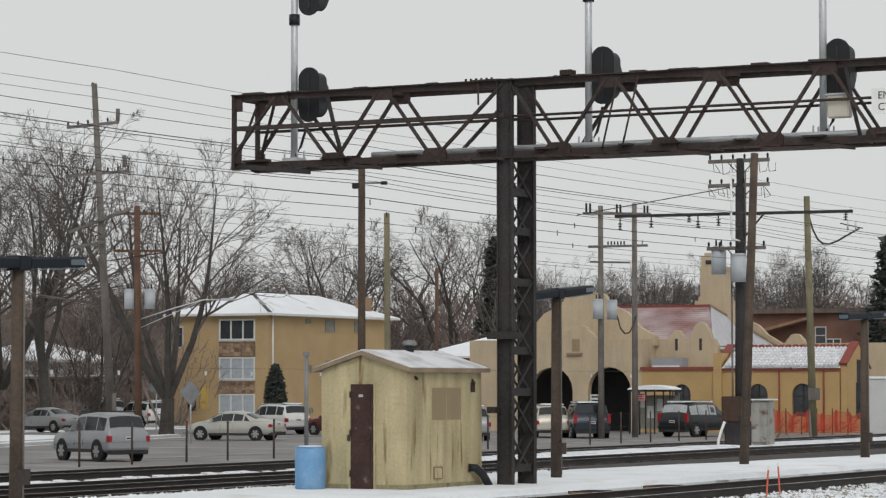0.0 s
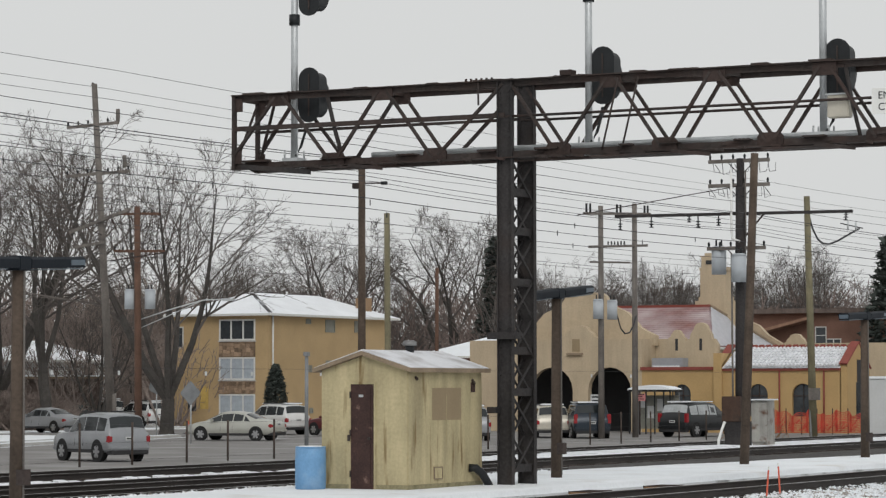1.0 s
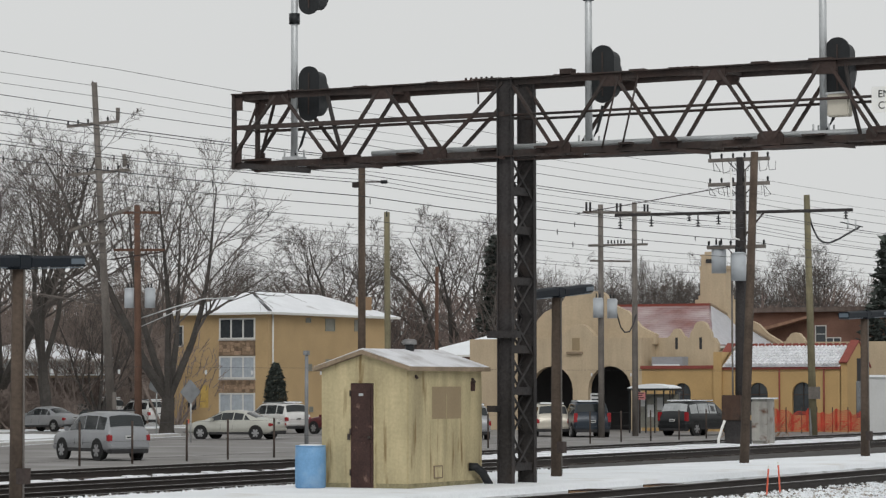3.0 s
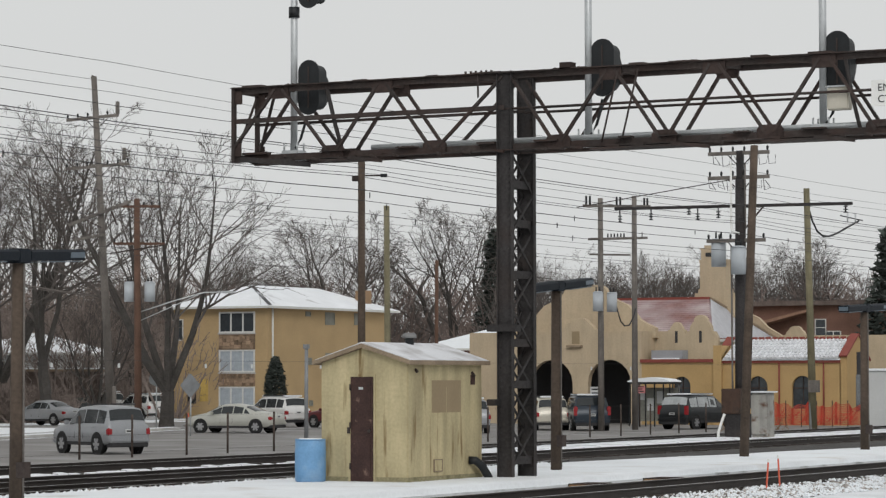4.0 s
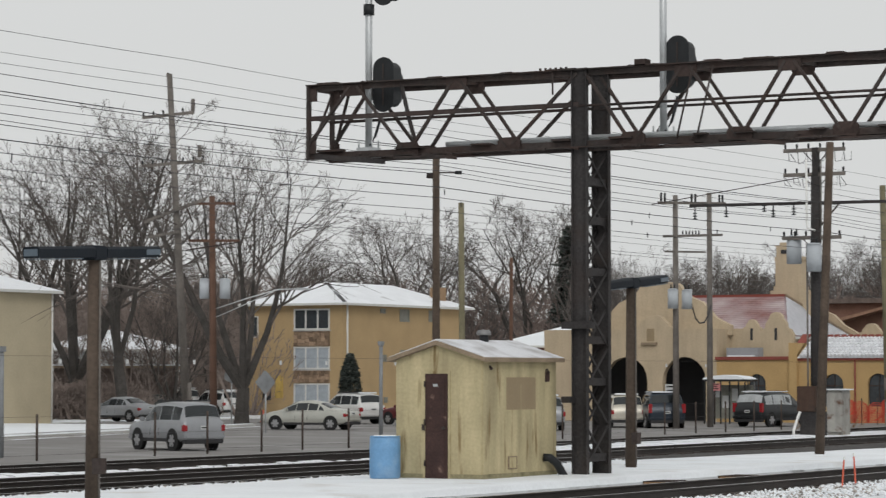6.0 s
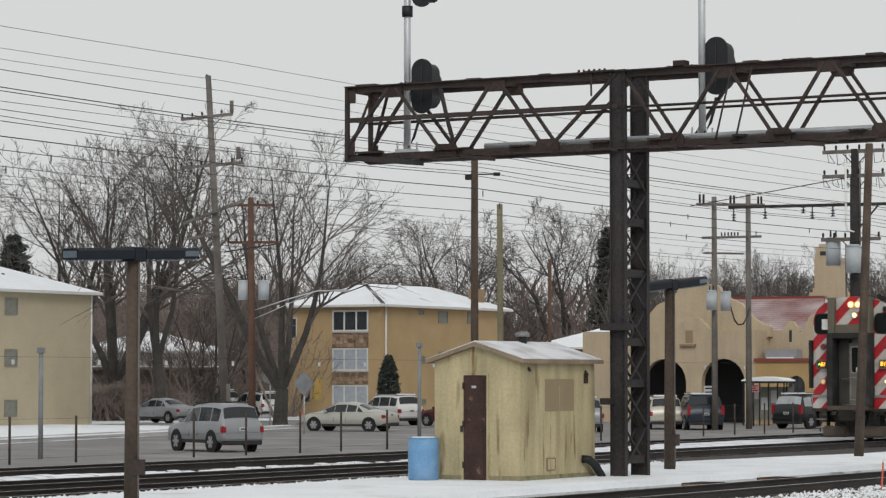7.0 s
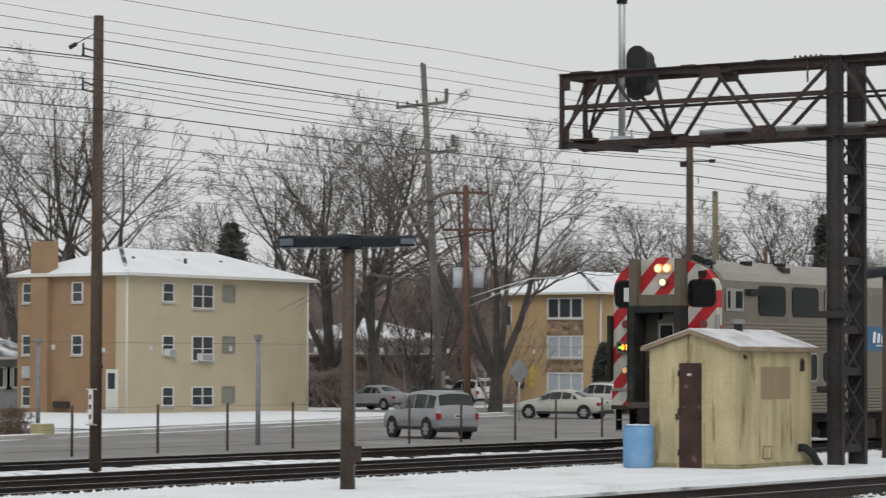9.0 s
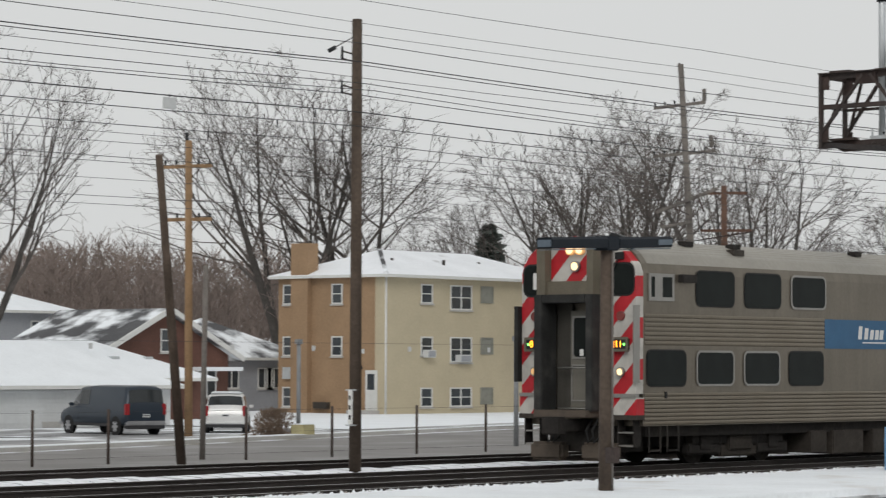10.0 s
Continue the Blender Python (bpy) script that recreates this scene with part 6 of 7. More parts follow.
for x0, x1, y0, y1, ze, zr, wm, rm, lab in (
        (-135, -125, 96.0, 113.6, 5.1, 7.1, M_siding_g, M_snow, "grey house with a broad snowy hip roof"),
        (-122, -113.5, 113.0, 121.5, 2.4, 4.8, M_siding_g, M_shingle, "small grey-sided house with a snow-streaked dark roof"),
        (-148, -139, 152, 166, 3.4, 5.2, M_siding, M_roofs, "pale low house with a snowy roof among trees"),
        (-126, -118, 161, 168, 3.9, 5.4, M_siding, M_roofs, "pale house with a snowy roof behind a garage"),
        (-146, -136, 172, 186, 3.2, 5.0, M_siding, M_roofs, "pale low house with a snowy roof among trees"),
        (-104, -94.5, 189, 203, 4.3, 6.2, M_redbrick, M_snow, "low building with a broad snow-covered roof"),
        (-88, -80, 176, 186, 5.0, 6.6, M_stucco, M_roofs, "small stucco building beside the station")):
    ho = thing("house", pose(0, 0, 0), lab, "house", "houses behind")
    walls(ho, x0, x1, y0, y1, G, ze, wm)
    hip(ho, x0, x1, y0, y1, ze + 0.1, zr, 0.5, rm)
    for y in (y0 + 2.5, (y0 + y1) / 2 + 1, y1 - 2.5):
        window(ho, east(x1, y, ze - 1.7), 1.2, 1.2, 2, 1)
    window(ho, south((x0 + x1) / 2, y0, ze - 1.7), 1.4, 1.2, 2, 1)
gr = thing("garage", pose(-118.6, 153.4, G, 0, 0, 37.6), "long low dark brown garage under a thin snowy roof", "garage")
M_brownboard = mat("dark_brown_boards", (0.15, 0.118, 0.104), 0.9, vary=0.25, scale=1.5, fine=12, streak=0.2)
part("wall", box(bmn(), 0, 8.4, 0, 3.2, 0, 3.25), M_brownboard, gr)
for i in range(29):
    part("batten", box(bmn(), 0.05 + i * 0.29, 0.10 + i * 0.29, -0.03, 0, 0.1, 3.2), M_brownboard, gr)
part("roof", box(bmn(), -0.3, 8.7, -0.4, 3.5, 3.25, 3.4), M_fascia, gr)
part("roof_snow", box(bmn(), -0.28, 8.68, -0.38, 3.48, 3.4, 3.5), M_snow, gr, bevel=0.03)
M_brownbrick = mat("brown_brick", (0.19, 0.105, 0.078), 0.85, vary=0.2, scale=0.8, fine=10)
rb_ = thing("brick_flats", pose(0, 0, 0), "brown brick flats with small windows behind the station", "building")
walls(rb_, -82, -58, 198, 210, G, 7.5, M_brownbrick)
part("roof", box(bmn(), -82.6, -57.4, 197.4, 210.6, 7.5, 7.85), M_brownboard, rb_)
part("wing_roof", prism(bmn(), ((-79.5, 6.0), (-75.5, 7.0), (-75.5, 7.2), (-79.7, 6.2)), 2.0, pose(0, 196.5, 0)), mat("tan_shingles", (0.27, 0.16, 0.11), 0.85, vary=0.2), rb_, "tan sloping porch roof")
for x in range(-80, -59, 3):
    for z in (1.5, 4.2):
        window(rb_, south(x, 198, z), 1.2, 1.4, 2, 1)
window(rb_, south(-75.0, 198, 5.2), 0.9, 1.3, 1, 2)

# ---- vehicles ----
M_tyre = mat("tyre_rubber", (0.02, 0.02, 0.021), 0.85, vary=0.2)
M_rim = mat("alloy_rim", (0.42, 0.42, 0.43), 0.35, 0.8, vary=0.1)
M_cglass = mat("car_glass", (0.020, 0.024, 0.026), 0.06, vary=0.2, bump=0, spec=0.5)
M_tail = mat("red_tail_lamp", (0.30, 0.025, 0.03), 0.25, vary=0.1, bump=0)
M_plastic = mat("dark_bumper_plastic", (0.035, 0.035, 0.037), 0.7, vary=0.15)
M_frost = mat("frosted_car_glass", (0.40, 0.42, 0.43), 0.5, vary=0.2, scale=2, fine=10, bump=0)
PAINTS = {}


def paint(name, c, snow=0.0):
    if name not in PAINTS:
        PAINTS[name] = mat(name, c, 0.32, 0.2, vary=0.06, scale=2, fine=12, bump=0.0, spec=0.5)
    return PAINTS[name]


# stations from tail to nose: x, sill, belt and top heights, half-widths at the doors, belt and roof edge, and what follows
SHAPES = {
    "suv": [(-2.22, 0.46, 0.70, 0.74, 0.74, 0.74, 0.62, "b"), (-2.19, 0.40, 0.92, 0.98, 0.86, 0.85, 0.74, "b"), (-2.10, 0.37, 1.03, 1.10, 0.895, 0.88, 0.76, "w"), (-1.86, 0.34, 1.04, 1.64, 0.90, 0.885, 0.69, "r"),
            (-1.22, 0.32, 1.04, 1.71, 0.90, 0.885, 0.69, "r"), (-0.28, 0.32, 1.03, 1.72, 0.90, 0.885, 0.69, "r"), (0.36, 0.32, 1.02, 1.67, 0.90, 0.88, 0.66, "w"), (1.12, 0.34, 1.01, 1.09, 0.90, 0.86, 0.72, "b"),
            (1.75, 0.36, 0.97, 1.03, 0.89, 0.84, 0.66, "b"), (2.10, 0.40, 0.86, 0.92, 0.84, 0.80, 0.60, "b"), (2.23, 0.46, 0.70, 0.74, 0.70, 0.68, 0.50, "b")],
    "sedan": [(-2.41, 0.42, 0.62, 0.65, 0.70, 0.70, 0.55, "b"), (-2.37, 0.34, 0.84, 0.90, 0.83, 0.80, 0.64, "b"), (-2.15, 0.29, 0.90, 0.99, 0.88, 0.84, 0.66, "b"), (-1.60, 0.27, 0.93, 1.04, 0.90, 0.86, 0.68, "w"),
              (-0.80, 0.26, 0.94, 1.38, 0.90, 0.86, 0.58, "r"), (-0.25, 0.26, 0.93, 1.46, 0.90, 0.86, 0.58, "r"), (0.42, 0.26, 0.92, 1.43, 0.90, 0.86, 0.57, "w"), (1.38, 0.27, 0.90, 0.99, 0.90, 0.85, 0.68, "b"),
              (1.95, 0.29, 0.83, 0.90, 0.88, 0.82, 0.64, "b"), (2.28, 0.34, 0.70, 0.77, 0.82, 0.76, 0.55, "b"), (2.42, 0.42, 0.56, 0.60, 0.66, 0.62, 0.45, "b")],
    "van": [(-2.86, 0.46, 0.80, 0.86, 0.88, 0.88, 0.80, "b"), (-2.84, 0.42, 1.16, 1.22, 0.97, 0.97, 0.84, "w"), (-2.74, 0.40, 1.20, 2.00, 1.00, 0.98, 0.82, "b"), (-2.45, 0.38, 1.20, 2.09, 1.00, 0.98, 0.82, "b"),
            (0.25, 0.38, 1.20, 2.10, 1.00, 0.98, 0.82, "r"), (1.10, 0.38, 1.19, 2.05, 1.00, 0.98, 0.80, "w"), (1.95, 0.38, 1.17, 1.26, 0.99, 0.95, 0.78, "b"), (2.55, 0.42, 1.02, 1.10, 0.95, 0.90, 0.68, "b"),
            (2.80, 0.44, 0.90, 0.95, 0.90, 0.86, 0.62, "b"), (2.86, 0.48, 0.72, 0.76, 0.80, 0.78, 0.55, "b")]}
SHAPES["bigsuv"] = [(x * 1.1, lo * 1.05, b * 1.08, tp * 1.07, w * 1.07, wb * 1.07, wr * 1.1, k) for x, lo, b, tp, w, wb, wr, k in SHAPES["suv"]]


def hull_ring(x, lo, belt, top, w, wb, wr):
    """Half an outline of the hull across its length, from the keel to the roof's middle."""
    e = min(0.07, (top - belt) * 0.4)
    return [Vector(c) for c in ((x, 0, lo), (x, w * 0.88, lo), (x, w * 0.985, lo + 0.1), (x, w, lo + (belt - lo) * 0.55), (x, wb, belt - 0.03), (x, wb - 0.015, belt), (x, wr + 0.02, top - e), (x, wr * 0.88, top - e * 0.25), (x, wr * 0.45, top + 0.012), (x, 0, top + 0.02))]


def vehicle(name, x, y, heading, kind, colour, label, snowy=0.0, size=1.0, z=-0.6, tall=1.0):
    """heading: degrees from +x, the way its nose points. Local x is ahead, y to its left."""
    v = thing(name, pose(x, y, z, 0, 0, heading), label, "car" if kind != "van" else "van", "parked vehicles")
    pm = paint(colour[0], colour[1])
    st = SHAPES[kind]
    rings = [hull_ring(*q[:7]) for q in st]
    W, H = 2 * max(q[4] for q in st), max(q[3] for q in st)
    bm = bmn()
    grid = []
    for rg in rings:
        half = [bm.verts.new(c) for c in rg]
        other = [bm.verts.new((c.x, -c.y, c.z)) for c in rg[1:-1]]
        grid.append(half + other[::-1])
    n = len(grid[0])
    for a, b in zip(grid, grid[1:]):
        for i in range(n):
            bm.faces.new((a[i], a[(i + 1) % n], b[(i + 1) % n], b[i])).smooth = True
    bm.faces.new(grid[0])
    bm.faces.new(grid[-1][::-1])
    bd = part("body", bm, pm, v)

    def patch(nm, a, b, i, j, u0, u1, w0, w1, s, material=M_cglass, out=0.008):
        """A piece of skin between two stations, lying just proud of the hull."""
        def at(u, w):
            p0, p1 = rings[a][i].lerp(rings[b][i], u), rings[a][j].lerp(rings[b][j], u)
            p = p0.lerp(p1, w)
            return Vector((p.x, p.y * s, p.z))
        c = [at(u0, w0), at(u1, w0), at(u1, w1), at(u0, w1)]
        nn = (c[1] - c[0]).cross(c[3] - c[0]).normalized()
        if nn.dot((c[0] + c[2]) / 2 - Vector(((c[0].x + c[2].x) / 2 * 0.6, 0, 0.9))) < 0:
            nn = -nn
        bm = bmn()
        vs = [bm.verts.new(p + nn * out) for p in c] + [bm.verts.new(p - nn * 0.01) for p in c]
        for f in ((0, 1, 2, 3), (0, 4, 5, 1), (1, 5, 6, 2), (2, 6, 7, 3), (3, 7, 4, 0)):
            bm.faces.new([vs[q] for q in f])
        return part(nm, bm, material, bd)

    def across(nm, a, b, u0, u1, glass):
        """A windscreen or rear window that follows the hull from side to side."""
        bm = bmn()
        rows = []
        for u in (u0, u1):
            half = [rings[a][i].lerp(rings[b][i], u) for i in (6, 7, 8, 9)]
            half[0] = half[0].lerp(half[1], 0.25)
            lift = Vector(((0.012 if st[b][3] < st[a][3] else -0.012), 0, 0.008))
            rows.append([bm.verts.new(p + lift) for p in half] + [bm.verts.new(Vector((p.x, -p.y, p.z)) + lift) for p in half[-2::-1]])
        for k in range(len(rows[0]) - 1):
            bm.faces.new((rows[0][k], rows[0][k + 1], rows[1][k + 1], rows[1][k])).smooth = True
        part(nm, bm, glass, bd)

    for k, q in enumerate(st[:-1]):
        if q[7] == "w":
            rear = st[k + 1][3] > q[3]
            across("rear_window" if rear else "windscreen", k, k + 1, *((0.2, 0.9) if rear else (0.08, 0.86)), M_frost if snowy > 1 and rear else M_cglass)
            if not rear:
                for s in (-1, 1):
                    patch("side_window", k, k + 1, 5, 6, 0.0, 0.62, 0.12, 0.86, s)
            elif kind == "sedan":
                for s in (-1, 1):
                    patch("side_window", k, k + 1, 5, 6, 0.55, 0.93, 0.12, 0.8, s)
        elif q[7] == "r":
            for s in (-1, 1):
                patch("side_window", k, k + 1, 5, 6, 0.05, 0.96, 0.1, 0.9, s, M_frost if snowy > 1 else M_cglass)
                patch("door_seam", k, k + 1, 3, 5, 0.985, 1.0, -0.5, 1.0, s, M_plastic, 0.004)
                patch("door_handle", k, k + 1, 3, 5, 0.1, 0.3, 0.72, 0.8, s, pm, 0.03)
    if kind in ("suv", "bigsuv"):
        for s in (-1, 1):
            part("roof_rail", bar(bmn(), (-1.6, s * W * 0.34, H + 0.05), (0.2, s * W * 0.34, H + 0.04), 0.04, 0.05), M_plastic, bd)
    if snowy:
        k = [i for i, q in enumerate(st) if q[7] == "r"]
        x0, x1, wr = st[k[0]][0] + 0.1, st[k[-1] + 1][0] - 0.05, st[k[0]][6]
        part("roof_snow", prism(bmn(), rounded(-wr + 0.08, wr - 0.08, -0.02, 0.05, 0.03), x1 - x0, pose(x1, 0, H + 0.01, 0, 0, 90)), M_snow, bd)
    xb, xfr, wd = st[1][0], st[-2][0], st[2][4]
    belt = st[3][2]
    part("rear_bumper", box(bmn(), xb - 0.1, xb + 0.25, -wd + 0.03, wd - 0.03, 0.42, 0.6), M_rim if kind == "van" else pm, bd, bevel=0.05)
    part("front_bumper", box(bmn(), xfr - 0.2, xfr + 0.16, -wd + 0.08, wd - 0.08, 0.36, 0.54), M_rim if kind == "van" else pm, bd, bevel=0.05)
    part("rear_valance", box(bmn(), xb - 0.07, xb + 0.3, -wd + 0.08, wd - 0.08, 0.26, 0.44), M_plastic, bd, bevel=0.03)
    for s in (-1, 1):
        hgt = 0.5 if kind in ("van", "bigsuv") else 0.26 if kind == "suv" else 0.17
        part("tail_lamp", box(bmn(), xb - 0.03, xb + 0.16, s * (wd - 0.09) - 0.1, s * (wd - 0.09) + 0.1, belt - 0.1 - min(hgt, 0.26), belt - 0.1 - min(hgt, 0.26) + hgt), M_tail, bd, bevel=0.03)
        part("headlamp", box(bmn(), xfr - 0.3, xfr + 0.03, s * (wd - 0.27) - 0.16, s * (wd - 0.27) + 0.16, 0.64, 0.8), M_rim, bd, bevel=0.04)
        k = max(i for i, q in enumerate(st) if q[7] == "w")
        part("mirror", box(bmn(), st[k][0] + 0.35, st[k][0] + 0.5, s * (W / 2 + 0.1) - 0.1, s * (W / 2 + 0.1) + 0.1, belt + 0.0, belt + 0.15), pm, bd, bevel=0.03)
        part("sill_trim", box(bmn(), xb + 1.2, xfr - 1.2, s * (W / 2 - 0.06) - 0.05, s * (W / 2 - 0.06) + 0.05, st[3][1] - 0.02, st[3][1] + 0.1), M_plastic, bd)
        for wx in (st[0][0] + 0.88, st[-1][0] - 0.9):
            r = 0.36 if kind != "sedan" else 0.325
            yy = s * (W / 2 - 0.1)
            w = part("wheel", tube(bmn(), (wx, yy - 0.115, r), (wx, yy + 0.115, r), r, n=24), M_tyre, v)
            part("rim", tube(bmn(), (wx, yy + s * 0.1, r), (wx, yy + s * 0.121, r), r * 0.66, n=20), M_plastic, w)
            bm = bmn()
            for q in range(6):
                a = 2 * math.pi * q / 6
                bar(bm, (wx, yy + s * 0.124, r), (wx + r * 0.62 * math.cos(a), yy + s * 0.124, r + r * 0.62 * math.sin(a)), 0.1, 0.02, (math.sin(a), 0, -math.cos(a)))
            tube(bm, (wx, yy + s * 0.122, r), (wx, yy + s * 0.138, r), 0.07, n=10)
            part("spokes", bm, M_rim, w)
            part("wheel_arch", tube(bmn(), (wx, yy + s * 0.02, r + 0.02), (wx, yy + s * 0.108, r + 0.02), r + 0.06, n=24), M_gasket, bd)
    pl = part("number_plate", box(bmn(), xb - 0.045, xb - 0.01, -0.17, 0.17, 0.76, 0.89), M_siding, bd)
    part("plate_mark", box(bmn(), xb - 0.05, xb - 0.045, -0.13, 0.13, 0.8, 0.85), M_blackink, pl)
    v.scale = (size, size, size * tall)
    return v


SILVER, WHITE, CHAMP = ("silver_paint", (0.285, 0.295, 0.31)), ("white_car_paint", (0.68, 0.68, 0.67)), ("champagne_paint", (0.44, 0.44, 0.40))
NAVY, BLACKP, RED = ("dark_navy_paint", (0.018, 0.028, 0.042)), ("black_car_paint", (0.022, 0.024, 0.026)), ("dark_red_paint", (0.11, 0.016, 0.02))
BEIGE, GREENP = ("beige_paint", (0.52, 0.49, 0.42)), ("dark_green_paint", (0.03, 0.05, 0.05))
vehicle("compact_suv", -60.12, 85.0, 155, "suv", SILVER, "silver compact sport utility car parked on the asphalt", 0, 0.96, -0.6, 1.06)
vehicle("sedan", -76.8, 120.3, 187, "sedan", CHAMP, "champagne-silver sedan parked on slushy asphalt")
vehicle("crossover", -84.6, 136.6, 160, "suv", WHITE, "white crossover parked behind a sedan", 1)
vehicle("sedan", -79.3, 135.4, 165, "sedan", RED, "dark red sedan with snow on its roof", 1)
vehicle("sedan", -100.4, 136.6, 168, "sedan", SILVER, "silver sedan parked far across the lot")
vehicle("sedan", -112.5, 156.5, 175, "sedan", GREENP, "dark green sedan parked under trees")
vehicle("pickup_suv", -113.3, 159.7, 160, "bigsuv", WHITE, "white sport utility car under bare trees", 1)
vehicle("sedan", -109.0, 158.8, 160, "suv", WHITE, "white car parked by the golden building", 1)
vehicle("cargo_van", -79.5, 74.4, 168, "van", NAVY, "dark navy full-size cargo van parked in a driveway", 0, 0.88, -0.57)
vehicle("crossover", -78.4, 79.6, 132, "bigsuv", WHITE, "white sport utility car parked in a driveway", 1, 0.84, -0.57)
vehicle("black_suv", -60.0, 140.0, 78, "bigsuv", BLACKP, "black sport utility car with frosted windows and snow on its roof", 2)
vehicle("dark_suv", -63.9, 134.0, 125, "bigsuv", NAVY, "dark blue sport utility car seen from behind", 1)
vehicle("beige_suv", -66.3, 134.4, 125, "suv", BEIGE, "beige sport utility car seen from behind", 1)
vehicle("silver_car", -66.2, 125.2, 125, "suv", SILVER, "silver car parked beside other cars", 1)

# ---- trees ----
M_bark = mat("grey_brown_bark", (0.068, 0.062, 0.057), 0.95, vary=0.3, scale=1.5, fine=12)
M_twig = mat("bare_twigs", (0.108, 0.095, 0.087), 0.95, vary=0.25, scale=0.8, fine=6, bump=0)
M_wood_far = mat("far_bare_woods", (0.158, 0.122, 0.108), 0.95, vary=0.25, scale=0.3, fine=3, bump=0)
M_bush = mat("brown_hedge_twigs", (0.215, 0.175, 0.155), 0.95, vary=0.3, scale=0.8, fine=6, bump=0)
M_needle = mat("dark_evergreen_needles", (0.052, 0.062, 0.055), 0.9, vary=0.35, scale=0.8, fine=6, bump=0, island=0.4)


def spot(az, d, z=-0.62):
    """A place at d metres from the bend in the path, az degrees from the line of the tracks."""
    return (-d * math.sin(radians(az)), d * math.cos(radians(az)), z)


class Wood:
    """Collects tapered three-sided limbs."""

    def __init__(self):
        self.v, self.f = [], []

    def limb(self, p, q, r0, r1):
        d = q - p
        s = d.cross(Vector((0.31, 0.52, 0.8))).normalized()
        u = d.normalized().cross(s)
        k = len(self.v)
        n = 5 if r0 > 0.12 else 3
        for o, r in ((p, r0), (q, r1)):
            for i in range(n):
                a = 2 * math.pi * i / n
                self.v.append(o + s * (r * math.cos(a)) + u * (r * math.sin(a)))
        for i in range(n):
            j = (i + 1) % n
            self.f.append((k + i, k + j, k + n + j, k + n + i))

    def mesh(self, name, material):
        me = bpy.data.meshes.new(name)
        me.from_pydata([tuple(c) for c in self.v], [], self.f)
        me.materials.append(material)
        return me


def limbs(trunk, crown, rng, p, d, length, r, level, kids, bend, rise):
    """One limb that tapers to a thin tip, with side limbs along it."""
    segs = (7, 5, 4, 2, 1)[level]
    tip = 0.12 if level < 2 else 0.4
    pts, rad = [p], [r]
    for i in range(segs):
        d = (d + Vector((rng.gauss(0, bend), rng.gauss(0, bend), rng.gauss(0, bend * 0.7) + rise))).normalized()
        pts.append(pts[-1] + d * (length / segs))
        rad.append(r * (1 - (1 - tip) * (i + 1) / segs))
        (trunk if level < 1 else crown).limb(pts[-2], pts[-1], rad[-2], rad[-1])
    if level >= len(kids):
        return
    start = 0.22 if level == 0 else 0.15
    for i in range(kids[level]):
        f = start + (0.99 - start) * (i + rng.random()) / kids[level] if i < kids[level] - 1 else 0.97
        k = min(int(f * segs), segs - 1)
        o = pts[k].lerp(pts[k + 1], f * segs - k)
        way = (pts[k + 1] - pts[k]).normalized()
        ax = way.cross(Vector((rng.gauss(0, 1), rng.gauss(0, 1), rng.gauss(0, 1)))).normalized()
        nd = Matrix.Rotation(radians(rng.uniform(22, 50)), 3, ax) @ way
        here = rad[k] + (rad[k + 1] - rad[k]) * (f * segs - k)
        limbs(trunk, crown, rng, o, nd, length * (0.62 * (1 - f) + 0.2) * rng.uniform(0.75, 1.2), max(here * rng.uniform(0.5, 0.72), 0.014), level + 1, kids, bend * 1.2, rise)


def tree_kind(seed, height, fork, stems, spread, kids, bend, rise, r):
    """A trunk up to its fork, then stems that fan out."""
    rng = random.Random(seed)
    t, c = Wood(), Wood()
    top, way, q = Vector((0, 0, -0.3)), Vector((rng.gauss(0, 0.06), rng.gauss(0, 0.06), 1)).normalized(), 0
    for q in range(4):
        nxt = top + (way + Vector((rng.gauss(0, 0.05), rng.gauss(0, 0.05), 0))) * (fork * height / 4)
        t.limb(top, nxt, r * (1.25 - 0.07 * q if q else 1.5), r * (1.25 - 0.07 * (q + 1)))
        top = nxt
    for k in range(stems):
        a = 2 * math.pi * (k + rng.uniform(-0.25, 0.25)) / stems
        lean = radians(spread * rng.uniform(0.5, 1.15))
        d = Vector((math.sin(lean) * math.cos(a), math.sin(lean) * math.sin(a), math.cos(lean)))
        limbs(t, c, rng, top - way * fork * height * 0.12 * rng.random(), d, height * (1 - fork) * rng.uniform(0.82, 1.05), r * rng.uniform(0.55, 0.8), 0, kids, bend, rise)
    high = max(v.z for v in c.v)
    for w in (t, c):
        for v in w.v:
            v *= height / high
    return t.mesh("trunk", M_bark), c.mesh("crown", M_twig)


KINDS = [tree_kind(11, 18, 0.16, 5, 33, (9, 7, 5, 3), 0.06, 0.045, 0.38),
         tree_kind(12, 18, 0.24, 3, 20, (8, 6, 5, 3), 0.07, 0.04, 0.36),
         tree_kind(23, 18, 0.06, 5, 32, (8, 6, 5, 3), 0.055, 0.045, 0.40),
         tree_kind(14, 17, 0.24, 4, 46, (7, 6, 5, 4), 0.17, 0.03, 0.42),
         tree_kind(35, 18, 0.22, 4, 36, (7, 5, 4, 3), 0.12, 0.03, 0.40),
         tree_kind(41, 18, 0.20, 3, 24, (8, 5, 4, 3), 0.06, 0.04, 0.36),
         tree_kind(52, 18, 0.14, 5, 33, (8, 6, 4, 3), 0.06, 0.045, 0.38)]


